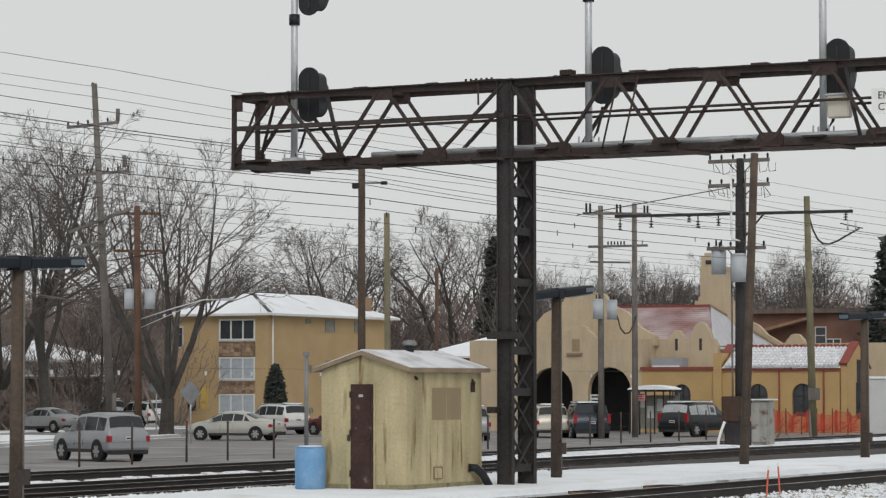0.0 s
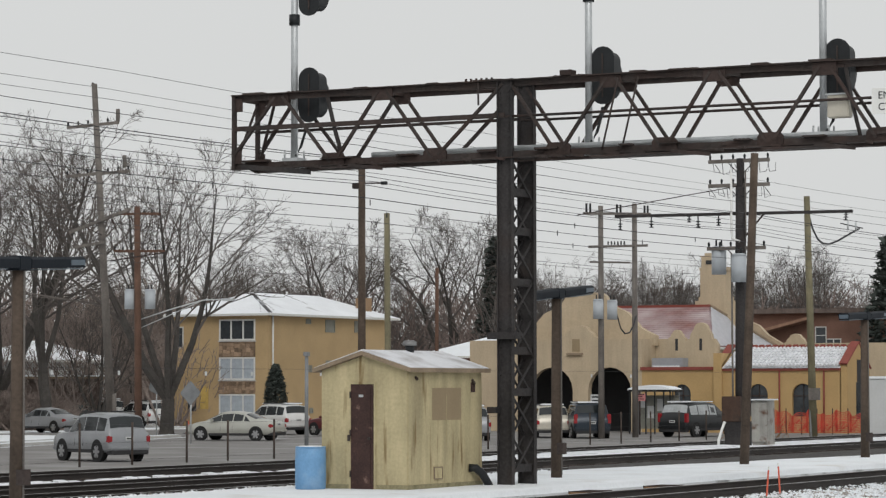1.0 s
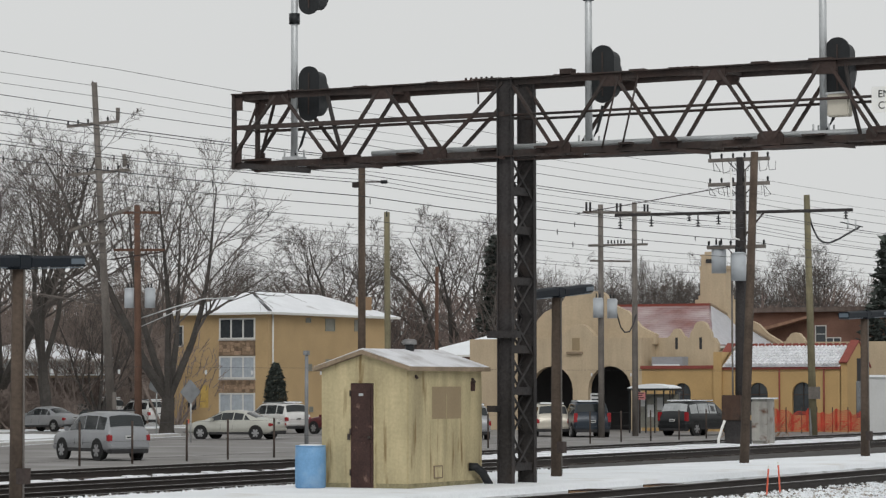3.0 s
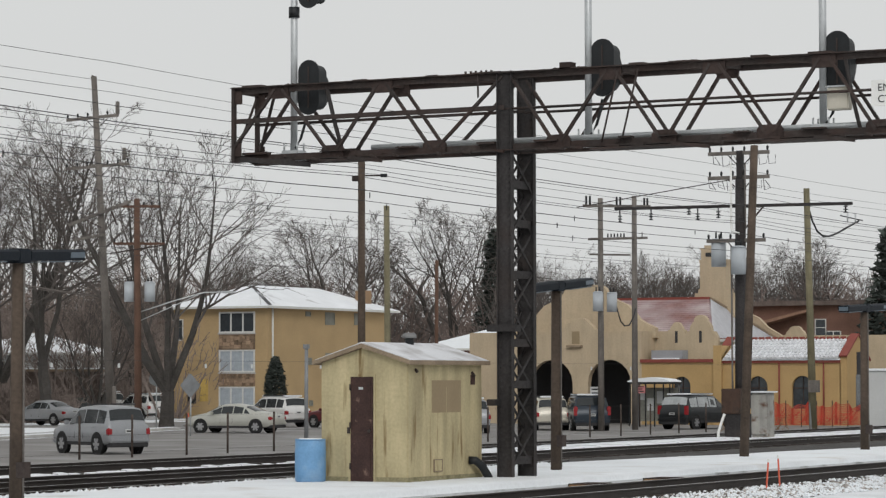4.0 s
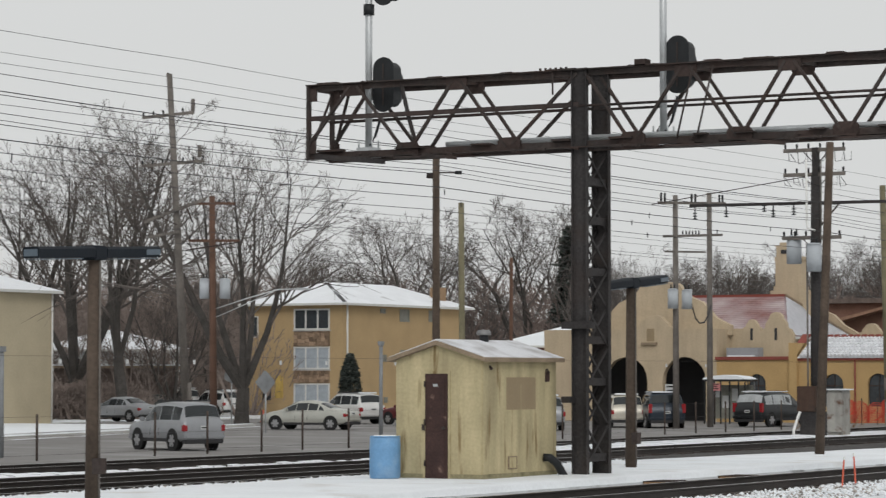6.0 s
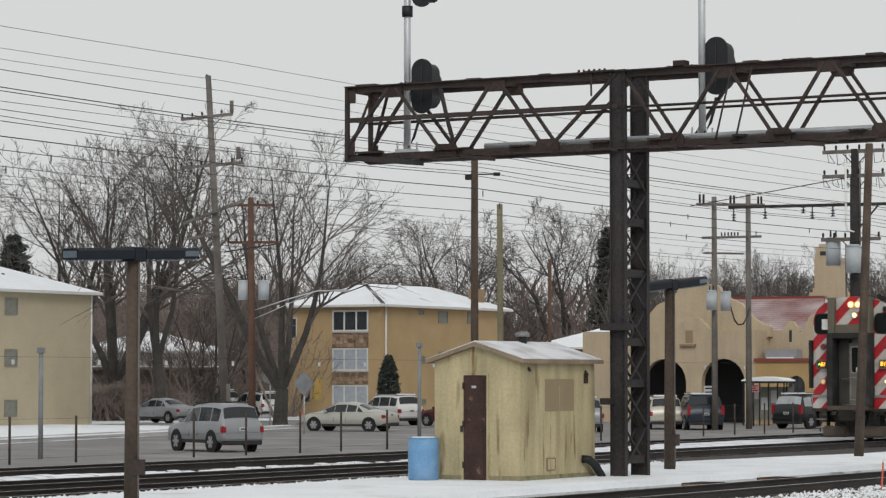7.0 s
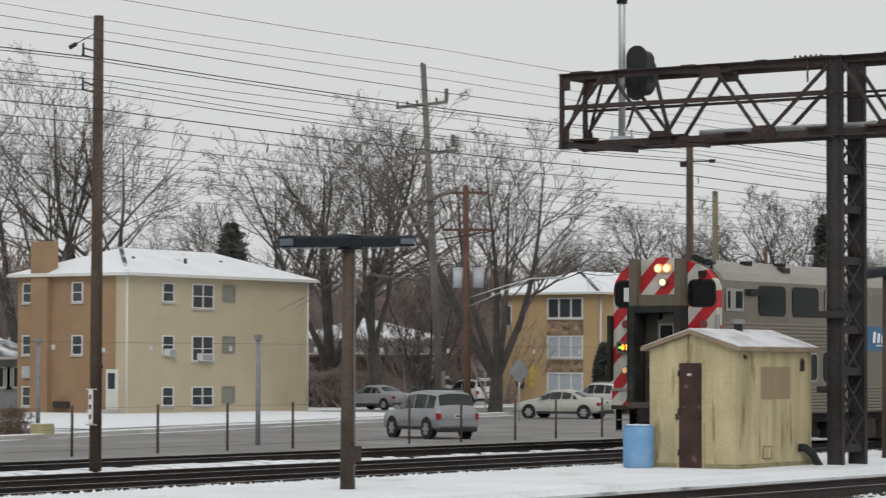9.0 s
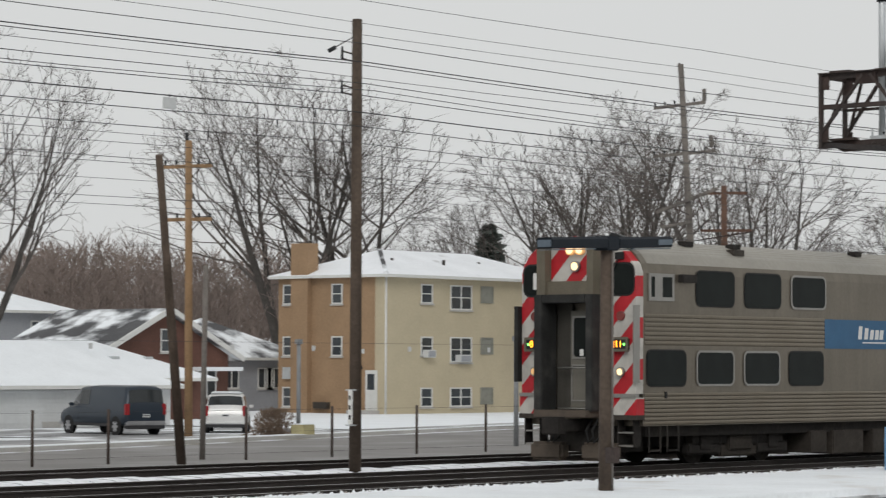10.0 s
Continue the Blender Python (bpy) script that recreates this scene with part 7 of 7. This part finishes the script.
def tree(kind, at, height, turn, label, spread=1.0):
    t = thing("bare_tree", pose(*at, 0, 0, turn), label, "tree", "bare winter trees")
    k = height / (18 if kind != 3 else 17)
    for nm, me in zip(("trunk", "crown"), KINDS[kind]):
        share(nm, me, t, Matrix.Diagonal((k * spread, k * spread, k, 1)))


for kind, az, d, h, turn, sp, lab in (
        (6, 33.95, 156, 17.6, 20, 1.05, "bare many-branched tree with dense fine twigs before a building"),
        (1, 36.3, 176, 17.5, 70, 1.0, "tall bare tree with several upright stems"),
        (6, 37.3, 182, 20.0, 140, 1.15, "tall bare tree with a broad twiggy crown"),
        (5, 38.4, 186, 18.0, 200, 1.0, "tall bare tree with a broad twiggy crown"),
        (2, 35.3, 190, 10.5, 320, 1.0, "bare tree with several upright stems"),
        (0, 31.7, 232, 13.5, 33, 1.0, "bare tree seen over a rooftop"),
        (3, 30.3, 226, 16.4, 80, 1.15, "gnarled bare tree with thick twisting limbs"),
        (3, 28.0, 238, 18.0, 190, 1.1, "gnarled bare tree with thick twisting limbs"),
        (4, 26.2, 244, 15.0, 12, 1.0, "bare tree behind the station"),
        (0, 23.7, 262, 14.5, 260, 1.0, "bare tree behind the station"),
        (1, 24.9, 275, 14.0, 100, 1.0, "bare tree behind the station"),
        (0, 21.5, 262, 15.5, 150, 1.0, "bare tree behind the station"),
        (2, 20.3, 270, 14.5, 10, 1.0, "bare tree behind the station"),
        (2, 22.4, 285, 14.0, 210, 1.0, "bare tree behind the station"),
        (5, 43.45, 176, 23.0, 55, 1.1, "tall spreading bare tree behind the apartment block"),
        (5, 41.7, 182, 23.4, 100, 1.2, "tall spreading bare tree with a long slanting limb"),
        (1, 42.75, 178, 19.0, 20, 0.6, "slender forked bare tree behind the apartment block"),
        (4, 49.5, 128, 18.0, 120, 0.9, "large spreading bare tree over the garages"),
        (1, 40.0, 215, 15.0, 300, 1.0, "bare tree behind the apartment block"),
        (0, 34.6, 215, 12.0, 250, 1.0, "bare tree among the houses"),
        (1, 32.6, 240, 14.5, 90, 1.0, "bare tree among the houses"),
        (0, 25.5, 232, 13.0, 40, 1.1, "bare tree behind the station"),
        (6, 24.3, 240, 13.5, 130, 1.1, "dense bare tree behind the station"),
        (0, 23.1, 236, 13.0, 220, 1.1, "bare tree behind the station"),
        (6, 21.9, 238, 14.2, 310, 1.1, "dense bare tree behind the station"),
        (1, 20.9, 245, 15.0, 75, 1.0, "bare tree beyond the brick flats"),
        (6, 26.6, 228, 13.0, 15, 1.0, "dense bare tree beside the spruce"),
        (0, 29.2, 250, 11.5, 160, 1.1, "bare tree beyond the snowy roofs")):
    tree(kind, spot(az, d), h, turn, lab, sp)


def conifer(at, height, width, seed, label, column=False):
    rng = random.Random(seed)
    t = thing("spruce", pose(*at), label, "tree", "evergreens")
    part("trunk", tube(bmn(), (0, 0, -0.2), (0, 0, height * 0.95), 0.2, 0.03), M_bark, t)
    vs, fs = [], []
    n = int(height * 150) if height > 6 else 3200
    for i in range(n):
        f = rng.random() ** 0.8
        z = height * (0.08 + 0.92 * f)
        L = width * ((1 - f ** 3.5) * (0.75 + 0.25 * min(1, f * 3)) if column else (1 - f) ** 0.85) * rng.uniform(0.55 if column else 0.35, 1.0) + 0.1
        a = rng.uniform(0, 2 * math.pi)
        o = Vector((math.cos(a) * L, math.sin(a) * L, z - L * rng.uniform(0.1, 0.45)))
        s = rng.uniform(0.14, 0.34) if height > 6 else 0.09
        for k in range(2):
            q = [o + Vector((rng.gauss(0, s), rng.gauss(0, s), rng.gauss(0, s * 0.6))) for _ in range(3)]
            b = len(vs)
            vs += [tuple(c) for c in q]
            fs.append((b, b + 1, b + 2))
    me = bpy.data.meshes.new("foliage")
    me.from_pydata(vs, [], fs)
    me.materials.append(M_needle)
    share("foliage", me, t, Matrix())


conifer(spot(39.3, 205), 12.8, 4.4, 1, "dark green spruce among bare trees")
conifer(spot(27.3, 234), 15.0, 2.8, 2, "dark green spruce beside the station")
conifer(spot(19.35, 206), 13.4, 3.8, 3, "dark green spruce beyond the station")
conifer(spot(40.1, 216), 11.0, 3.0, 5, "dark green spruce among bare trees")
conifer(spot(31.75, 191), 4.2, 0.72, 4, "clipped dark evergreen beside the golden building", True)


def thicket(name, rows, material, seed, label, twig=0.03, per=110):
    """Bare growth that nobody could count: limbs and twigs scattered over many small crowns."""
    rng = random.Random(seed)
    w = Wood()
    for x, y, h, wd in rows:
        base = Vector((x, y, -0.7))
        for s in range(3):
            w.limb(base + Vector((rng.gauss(0, 0.5), rng.gauss(0, 0.5), 0)), base + Vector((rng.gauss(0, wd * 0.2), rng.gauss(0, wd * 0.2), h * 0.6)), twig * 3.5, twig * 1.5)
        for i in range(per):
            f = rng.random() ** 0.75
            r = wd * 0.55 * (0.35 + math.sin(math.pi * min(1, f * 0.95)) * 0.75) * rng.random() ** 0.5
            a = rng.uniform(0, 2 * math.pi)
            o = base + Vector((r * math.cos(a), r * math.sin(a), h * f * 0.92))
            L = rng.uniform(0.7, 2.2) * (h / 11)
            d = Vector((math.cos(a) * 0.5 + rng.gauss(0, 0.35), math.sin(a) * 0.5 + rng.gauss(0, 0.35), 1.0 + rng.gauss(0, 0.3))).normalized()
            q = o + d * L
            w.limb(o, q, twig, twig * 0.5)
            for k in range(2):
                e = o + d * L * rng.uniform(0.2, 0.8)
                w.limb(e, e + (d + Vector((rng.gauss(0, 0.6), rng.gauss(0, 0.6), rng.gauss(0, 0.4)))).normalized() * L * 0.6, twig * 0.6, twig * 0.4)
    tagged(new(name, w.mesh(name, material)), label, "woods", kind="stuff")


rng = random.Random(77)
rows_ = []
for i in range(200):
    az, d = rng.uniform(15, 56), rng.uniform(225, 330)
    x, y, _ = spot(az, d)
    rows_.append((x, y, rng.uniform(8.5, 12.5) * (1.12 if az > 38 else 1.0) * d / 270, rng.uniform(6, 9)))
thicket("far_woods", rows_, M_wood_far, 5, "far grey-brown leafless woods", 0.054, 130)
rows_ = []
for i in range(130):
    az, d = 15 + 42 * (i + rng.random()) / 130, rng.uniform(330, 420)
    x, y, _ = spot(az, d)
    rows_.append((x, y, rng.uniform(9, 13.5), rng.uniform(8, 11)))
thicket("distant_woods", rows_, M_wood_far, 15, "distant grey haze of leafless woods", 0.095, 120)
rows_ = []
for i in range(90):
    az, d = rng.uniform(33.5, 55), rng.uniform(190, 225)
    x, y, _ = spot(az, d)
    rows_.append((x, y, rng.uniform(4.5, 8.5), rng.uniform(4, 6)))
for i in range(60):
    x, y, _ = spot(rng.uniform(43.5, 56), rng.uniform(175, 215))
    rows_.append((x, y, rng.uniform(7.5, 11.5), rng.uniform(5, 7)))
for i in range(45):
    x, y, _ = spot(rng.uniform(33.4, 39.5), rng.uniform(205, 240))
    rows_.append((x, y, rng.uniform(8, 11.5), rng.uniform(5, 7)))
thicket("scrub_woods", rows_, M_bush, 6, "dark brown leafless scrub between houses", 0.034, 115)
rows_ = []
for i in range(70):
    f = 0.62 * rng.random()
    rows_.append((-110.5 + rng.gauss(0, 0.8) + 7.5 * f, 142.2 + 6 * f + rng.gauss(0, 0.8), rng.uniform(1.7, 2.5), 2.2))
thicket("hedge", rows_, M_bush, 9, "dense dark brown leafless hedge", 0.02, 150)
rows_ = [(-72.0 + rng.gauss(0, 0.3), 75.4 + rng.gauss(0, 0.4), 1.15, 1.1) for i in range(7)]
thicket("dry_shrub", rows_, mat("dry_reddish_shrub", (0.16, 0.115, 0.085), 0.95, vary=0.2, bump=0), 12, "dry reddish shrub by the kerb", 0.010, 170)
rows_ = [(-55.5 + rng.gauss(0, 0.3), 131 + 9 * rng.random(), 0.8, 0.8) for i in range(14)]
thicket("dry_weeds", rows_, mat("dry_weeds_straw", (0.22, 0.15, 0.09), 0.95, vary=0.2, bump=0), 13, "dry straw-coloured weeds by the fence", 0.008, 90)

# ---- verges, kerbs and paving details ----
def edge_x(y):
    """The far edge of the road, which runs away from the tracks."""
    return -63.5 - 0.268 * (y - 50)


def strip(name, y0, y1, d0, d1, z, material, label, category, back=None):
    """Ground beyond the road's edge, from d0 to d1 behind it (or back to a fixed line)."""
    bm = bmn()
    n = max(2, int((y1 - y0) / 4))
    rows = []
    for i in range(n + 1):
        y = y0 + (y1 - y0) * i / n
        wob = 0.06 * noise.noise(Vector((y * 0.5, d0, 0)))
        a, b = edge_x(y) - d0 + wob, (back if back is not None else edge_x(y) - d1 + wob)
        rows.append([bm.verts.new(c) for c in ((a, y, -0.75), (a, y, z), (b, y, z), (b, y, -0.75))])
    for p, q in zip(rows, rows[1:]):
        for i in range(3):
            bm.faces.new((p[i], p[i + 1], q[i + 1], q[i]))
    return structure(name, bm, material, label, category)


strip("kerb", -40, 126, 0.0, 0.18, -0.46, M_concrete, "pale concrete kerb along the road", "kerb")
strip("kerb_snow", -40, 126, 0.18, 0.75, -0.44, M_snow, "ploughed snow lying along the kerb", "snow")
strip("gutter_snow", -40, 126, -0.35, -0.05, -0.585, M_verge, "thin slush in the gutter", "snow")
strip("verge", -40, 126, 0.75, 2.1, -0.5, M_verge, "snowy grass strip behind the kerb", "verge")
strip("pavement", -40, 126, 2.1, 3.6, -0.51, mat("wet_grey_paving", (0.30, 0.30, 0.30), 0.7, vary=0.12, scale=0.6, fine=8, second=SNOW, cover=0.38, patch=0.6), "wet grey pavement with patches of snow", "pavement")
strip("lawn", 86, 126, 3.6, 0, -0.55, M_snow, "snow-covered lawn before the apartment block", "lawn", -112)
strip("driveway", 40, 85.9, 3.6, 0, -0.57, mat("slushy_driveway", (0.24, 0.24, 0.245), 0.7, vary=0.12, scale=0.5, fine=8, second=SNOW, cover=0.45, patch=0.35, sharp=0.07), "slushy asphalt driveway with snow patches", "driveway", -88.5)
structure("station_forecourt", box(bmn(), -100, -53, 175.1, 240, -0.75, -0.61), M_verge, "snow-dusted ground behind the station", "ground")

# ---- fence along the road ----
fence = thing("wire_fence", pose(-56.0, 0, -0.62), "rusty steel post and wire fence along the tracks", "fence")
M_post = mat("rusty_fence_post", (0.075, 0.058, 0.05), 0.8, 0.3, vary=0.3)
for y in (31.5, 34.6, 37.6, 40.6, 43.6, 46.6, 49.6, 52.3, 55.0, 57.6, 61.2, 65.0, 68.3, 71.6, 74.8, 78.0, 81.1, 84.5, 87.2, 90.4, 94.2, 97.6, 101, 104.4, 107.8, 111.2, 114.6, 118, 121.4, 124.8, 128.2, 131.6, 135, 138.4):
    part("post", tube(bmn(), (0, y, -0.1), (0, y, 1.5), 0.04, n=8), M_post, fence)
for z in (0.2, 0.8, 1.42):
    part("wire", tube(bmn(), (0, 31.5, z), (0, 138.4, z), 0.0035, n=4), M_wire, fence)
M_net = mat("red_orange_netting", (0.50, 0.065, 0.04), 0.6, vary=0.25, scale=1.5, fine=10, bump=0)
nf = thing("orange_safety_fence", pose(-58.6, 146.8, -0.6), "orange plastic safety netting on posts, sagging", "fence")
p0, p1 = Vector((0, 0, 0)), Vector((4.4, 2.8, 0))
for i in range(7):
    o = p0 + (p1 - p0) * i / 6
    part("post", tube(bmn(), o, o + UP * 1.45, 0.03), M_post, nf)
bm = bmn()
N = 60
rng = random.Random(14)
net = lambda f, h: p0 + (p1 - p0) * f + Vector((0.08 * math.sin(f * 40), 0, 0.12 + h * (1.08 + 0.12 * math.sin(f * 19) + 0.08 * math.sin(f * 47))))
for j in range(12):
    for i in range(N):
        bar(bm, net(i / N, j / 11), net((i + 1) / N, j / 11), 0.012, 0.03)
for i in range(N * 2):
    bar(bm, net(i / N / 2, 0), net(i / N / 2, 1), 0.012, 0.016)
for k in range(70):      # folds where the netting has slumped
    f, h = rng.random() * 0.92, rng.random() * 0.5
    bar(bm, net(f, h) - Vector((0, 0.05, 0)), net(f + 0.03, h + 0.3 * rng.random()) - Vector((0, 0.06, 0)), 0.03, 0.05)
tagged(part("netting", bm, M_net, nf, "orange plastic netting"), kind="stuff")
for x, y, h, lean in ((-21.75, 54.2, 0.68, 0.06), (-21.9, 55.4, 0.72, -0.05)):
    st = thing("marker_stake", pose(x, y, -0.3), "thin orange plastic marker stake in snowy ballast", "stake", "marker stakes")
    part("stake", bar(bmn(), (0, 0, -0.1), (lean, 0, h), 0.05, 0.02), M_orange, st)
    part("tip", bar(bmn(), (lean, 0, h), (lean * 1.1, 0, h + 0.07), 0.055, 0.024), M_white, st)
# street signs and a cone
for x, y, h, dia in ((-74.2, 112.3, 2.4, True), (-88.7, 130.8, 2.75, False)):
    sg = thing("road_sign", pose(x, y, -0.6), "back of a bare metal road sign on a post", "sign", "road signs")
    part("post", tube(bmn(), (0, 0, 0), (0, 0, h + 0.4), 0.035), M_galv, sg)
    m = pose(0, -0.05, h, 0, 45 if dia else 22.5, 0)
    part("plate", prism(bmn(), rounded(-0.42, 0.42, -0.42, 0.42, 0.08 if dia else 0.25), 0.012, m), M_postgrey, sg)
cone = thing("traffic_cone", pose(-90.5, 136.7, -0.6), "orange traffic cone with a pale band", "cone")
part("cone", tube(bmn(), (0, 0, 0.03), (0, 0, 0.75), 0.17, 0.03, 12), M_orange, cone)
part("band", tube(bmn(), (0, 0, 0.35), (0, 0, 0.5), 0.105, 0.078, 12), M_white, cone)
part("base", box(bmn(), -0.22, 0.22, -0.22, 0.22, 0, 0.03), M_black, cone)
for x, y in ((-24.35, 51.3), (-24.3, 54.8)):
    ch_ = thing("rail_joint_box", pose(x, y, -0.17), "rusty ribbed cover beside a rail", "track fitting", "track fittings")
    part("cover", box(bmn(), -0.25, 0.25, -0.5, 0.5, 0, 0.16), M_woodtan, ch_, bevel=0.02)
    for k in range(6):
        part("rib", box(bmn(), -0.27, 0.27, -0.45 + k * 0.17, -0.39 + k * 0.17, 0.1, 0.18), M_rustplate, ch_)

# ---- overhead wires, parallel to the tracks ----
rng = random.Random(21)


def wire(x, z, r, sag=0.15, drops=0, y0=-10, y1=250, label="dark overhead wire strung along the tracks"):
    w = thing("overhead_wire", pose(x, 0, 0), label, "wire", "overhead wires")
    supports = [y for y in (-10, 17, 43.05, 67.1, 94.3, 121, 148, 175, 202, 229, 256)] if x > -50 else [-10, 30, 73, 103, 136, 170, 205, 240, 256]
    pts = []
    for a, b in zip(supports, supports[1:]):
        for i in range(6):
            f = i / 6
            pts.append((0, a + (b - a) * f, z - 4 * sag * f * (1 - f)))
    part("line", hose(bmn(), pts, r * 0.78, 5), M_wire, w)
    for k in range(drops):
        y = 28 + k * 9.5 + rng.random() * 6
        part("hanger", tube(bmn(), (0, y, z - 0.14 - sag * 0.6), (0, y, z + 0.02 - sag * 0.6), 0.015, n=6), M_black, w)


wire(-38.6, 8.69, 0.011, 0.10, 0)
wire(-38.4, 8.28, 0.015, 0.10, 0)
wire(-38.9, 8.30, 0.012, 0.12, 0)
wire(-38.6, 7.87, 0.011, 0.15, 0)
wire(-38.3, 7.70, 0.010, 0.20, 0)
wire(-38.9, 7.67, 0.012, 0.15, 0)
wire(-38.6, 7.27, 0.016, 0.10, 7)
wire(-38.6, 6.98, 0.012, 0.10, 8)
wire(-38.9, 6.67, 0.011, 0.10, 6)
wire(-72.2, 14.82, 0.014, 0.08, 0)
wire(-72.2, 16.15, 0.015, 0.08, 0)
wire(-72.6, 15.34, 0.013, 0.08, 0)
wire(-72.0, 13.12, 0.016, 0.08, 0)
wire(-72.4, 10.21, 0.013, 0.08, 0)
wire(-71.8, 9.82, 0.013, 0.08, 0)
wire(-72.2, 9.34, 0.016, 0.08, 5)
wire(-72.6, 9.20, 0.014, 0.08, 0)
wire(-72.2, 8.57, 0.011, 0.08, 0)
wire(-72.2, 7.95, 0.013, 0.08, 4)
wire(-72.5, 7.69, 0.012, 0.08, 0)
tagw = thing("tagged_cable", pose(-49.0, 0, 2.62), "low cable hung with small white tags", "cable")
part("line", tube(bmn(), (0, 20, 0), (0, 130, 0.1), 0.004, n=5), M_wire, tagw)
part("end_post", tube(bmn(), (0, 20, -3.4), (0, 20, 0.1), 0.06), M_woodgrey, tagw)
for k in range(18):
    y = 45 + k * 3.6 + rng.random() * 1.4
    part("tag", box(bmn(), -0.005, 0.005, y - 0.06, y + 0.06, -0.17, -0.04), M_siding, tagw)
plate = thing("hanging_plate", pose(-38.6, 37.56, 7.07), "pale plate hung from an overhead wire", "plate")
part("plate", box(bmn(), -0.02, 0.02, -0.17, 0.17, -0.12, 0.1), M_siding, plate, bevel=0.01)
part("hook", tube(bmn(), (0, 0, 0.1), (0, 0, 0.16), 0.015), M_black, plate)

# ---- loose ballast, ties ----
rng = random.Random(31)
OCT = ((1, 0, 0), (-1, 0, 0), (0, 1, 0), (0, -1, 0), (0, 0, 1), (0, 0, -1))
OCF = ((0, 2, 4), (2, 1, 4), (1, 3, 4), (3, 0, 4), (2, 0, 5), (1, 2, 5), (3, 1, 5), (0, 3, 5))


def stones(name, material, spots, label):
    vs, fs = [], []
    for x, y, z, s in spots:
        k = len(vs)
        for c in OCT:
            vs.append((x + c[0] * s * rng.uniform(0.6, 1.3), y + c[1] * s * rng.uniform(0.6, 1.3), z + c[2] * s * rng.uniform(0.5, 1.0)))
        fs += [(k + a, k + b, k + c) for a, b, c in OCF]
    me = bpy.data.meshes.new(name)
    me.from_pydata(vs, [], fs)
    me.materials.append(material)
    tagged(new(name, me), label, "stones", kind="stuff")


stones("loose_ballast", M_stone, [(-30.3 - q, rng.uniform(28, 62), 0.035 - 0.1 * q + 0.03 * rng.random(), rng.uniform(0.03, 0.06)) for q in (2.0 * rng.random() ** 1.6 for i in range(3600))]
       + [(-38.9 + rng.gauss(0, 0.5), rng.uniform(26, 110), -0.16, rng.uniform(0.025, 0.05)) for i in range(2200)]
       + [(-20.9 + rng.uniform(-1.35, 1.35), rng.uniform(44, 78), -0.165 + 0.02 * rng.random(), rng.uniform(0.025, 0.055)) for i in range(5200)], "loose grey ballast stones dusted with snow")
tie_me = mesh_of(box(bmn(), -1.28, 1.28, -0.115, 0.115, -0.17, 0.0), "tie", M_tie, 0.012)
for ob in [o for o in scene.objects if o.name.startswith("track_") and o.get("kind") == "structure"]:
    for k in range(75 if ob.name == "track_siding" else 190):
        share("tie", tie_me, ob, pose(0, 22 + k * 0.56, -0.15 + 0.012 * ((k * 7) % 3 - 1), 0, 0, ((k * 13) % 7 - 3) * 0.25))


# ---- what moves ----
def motions():
    way = ((0.0, 181.3), (7.5, 81.28), (8.0, 74.80), (8.5, 68.05), (9.0, 61.2), (9.5, 54.28), (10.0, 47.03))
    walk(car, [(t, pose(-34.57, y, 0)) for t, y in way])
    walk(trailer, [(t, pose(-34.57, y + 26.6, 0)) for t, y in way])
    ts = [w[0] for w in way]
    ys = [w[1] for w in way]
    steps = [k / 30 for k in range(301)]
    run = [float(np.interp(t, ts, ys)) for t in steps]
    for sets in (wheelsets, trailer_sets):
        for w, y in sets:
            walk(w, [(t, pose(-1.5, y, 0.457, math.degrees((run[0] - r) / 0.455))) for t, r in zip(steps, run)])


motions()
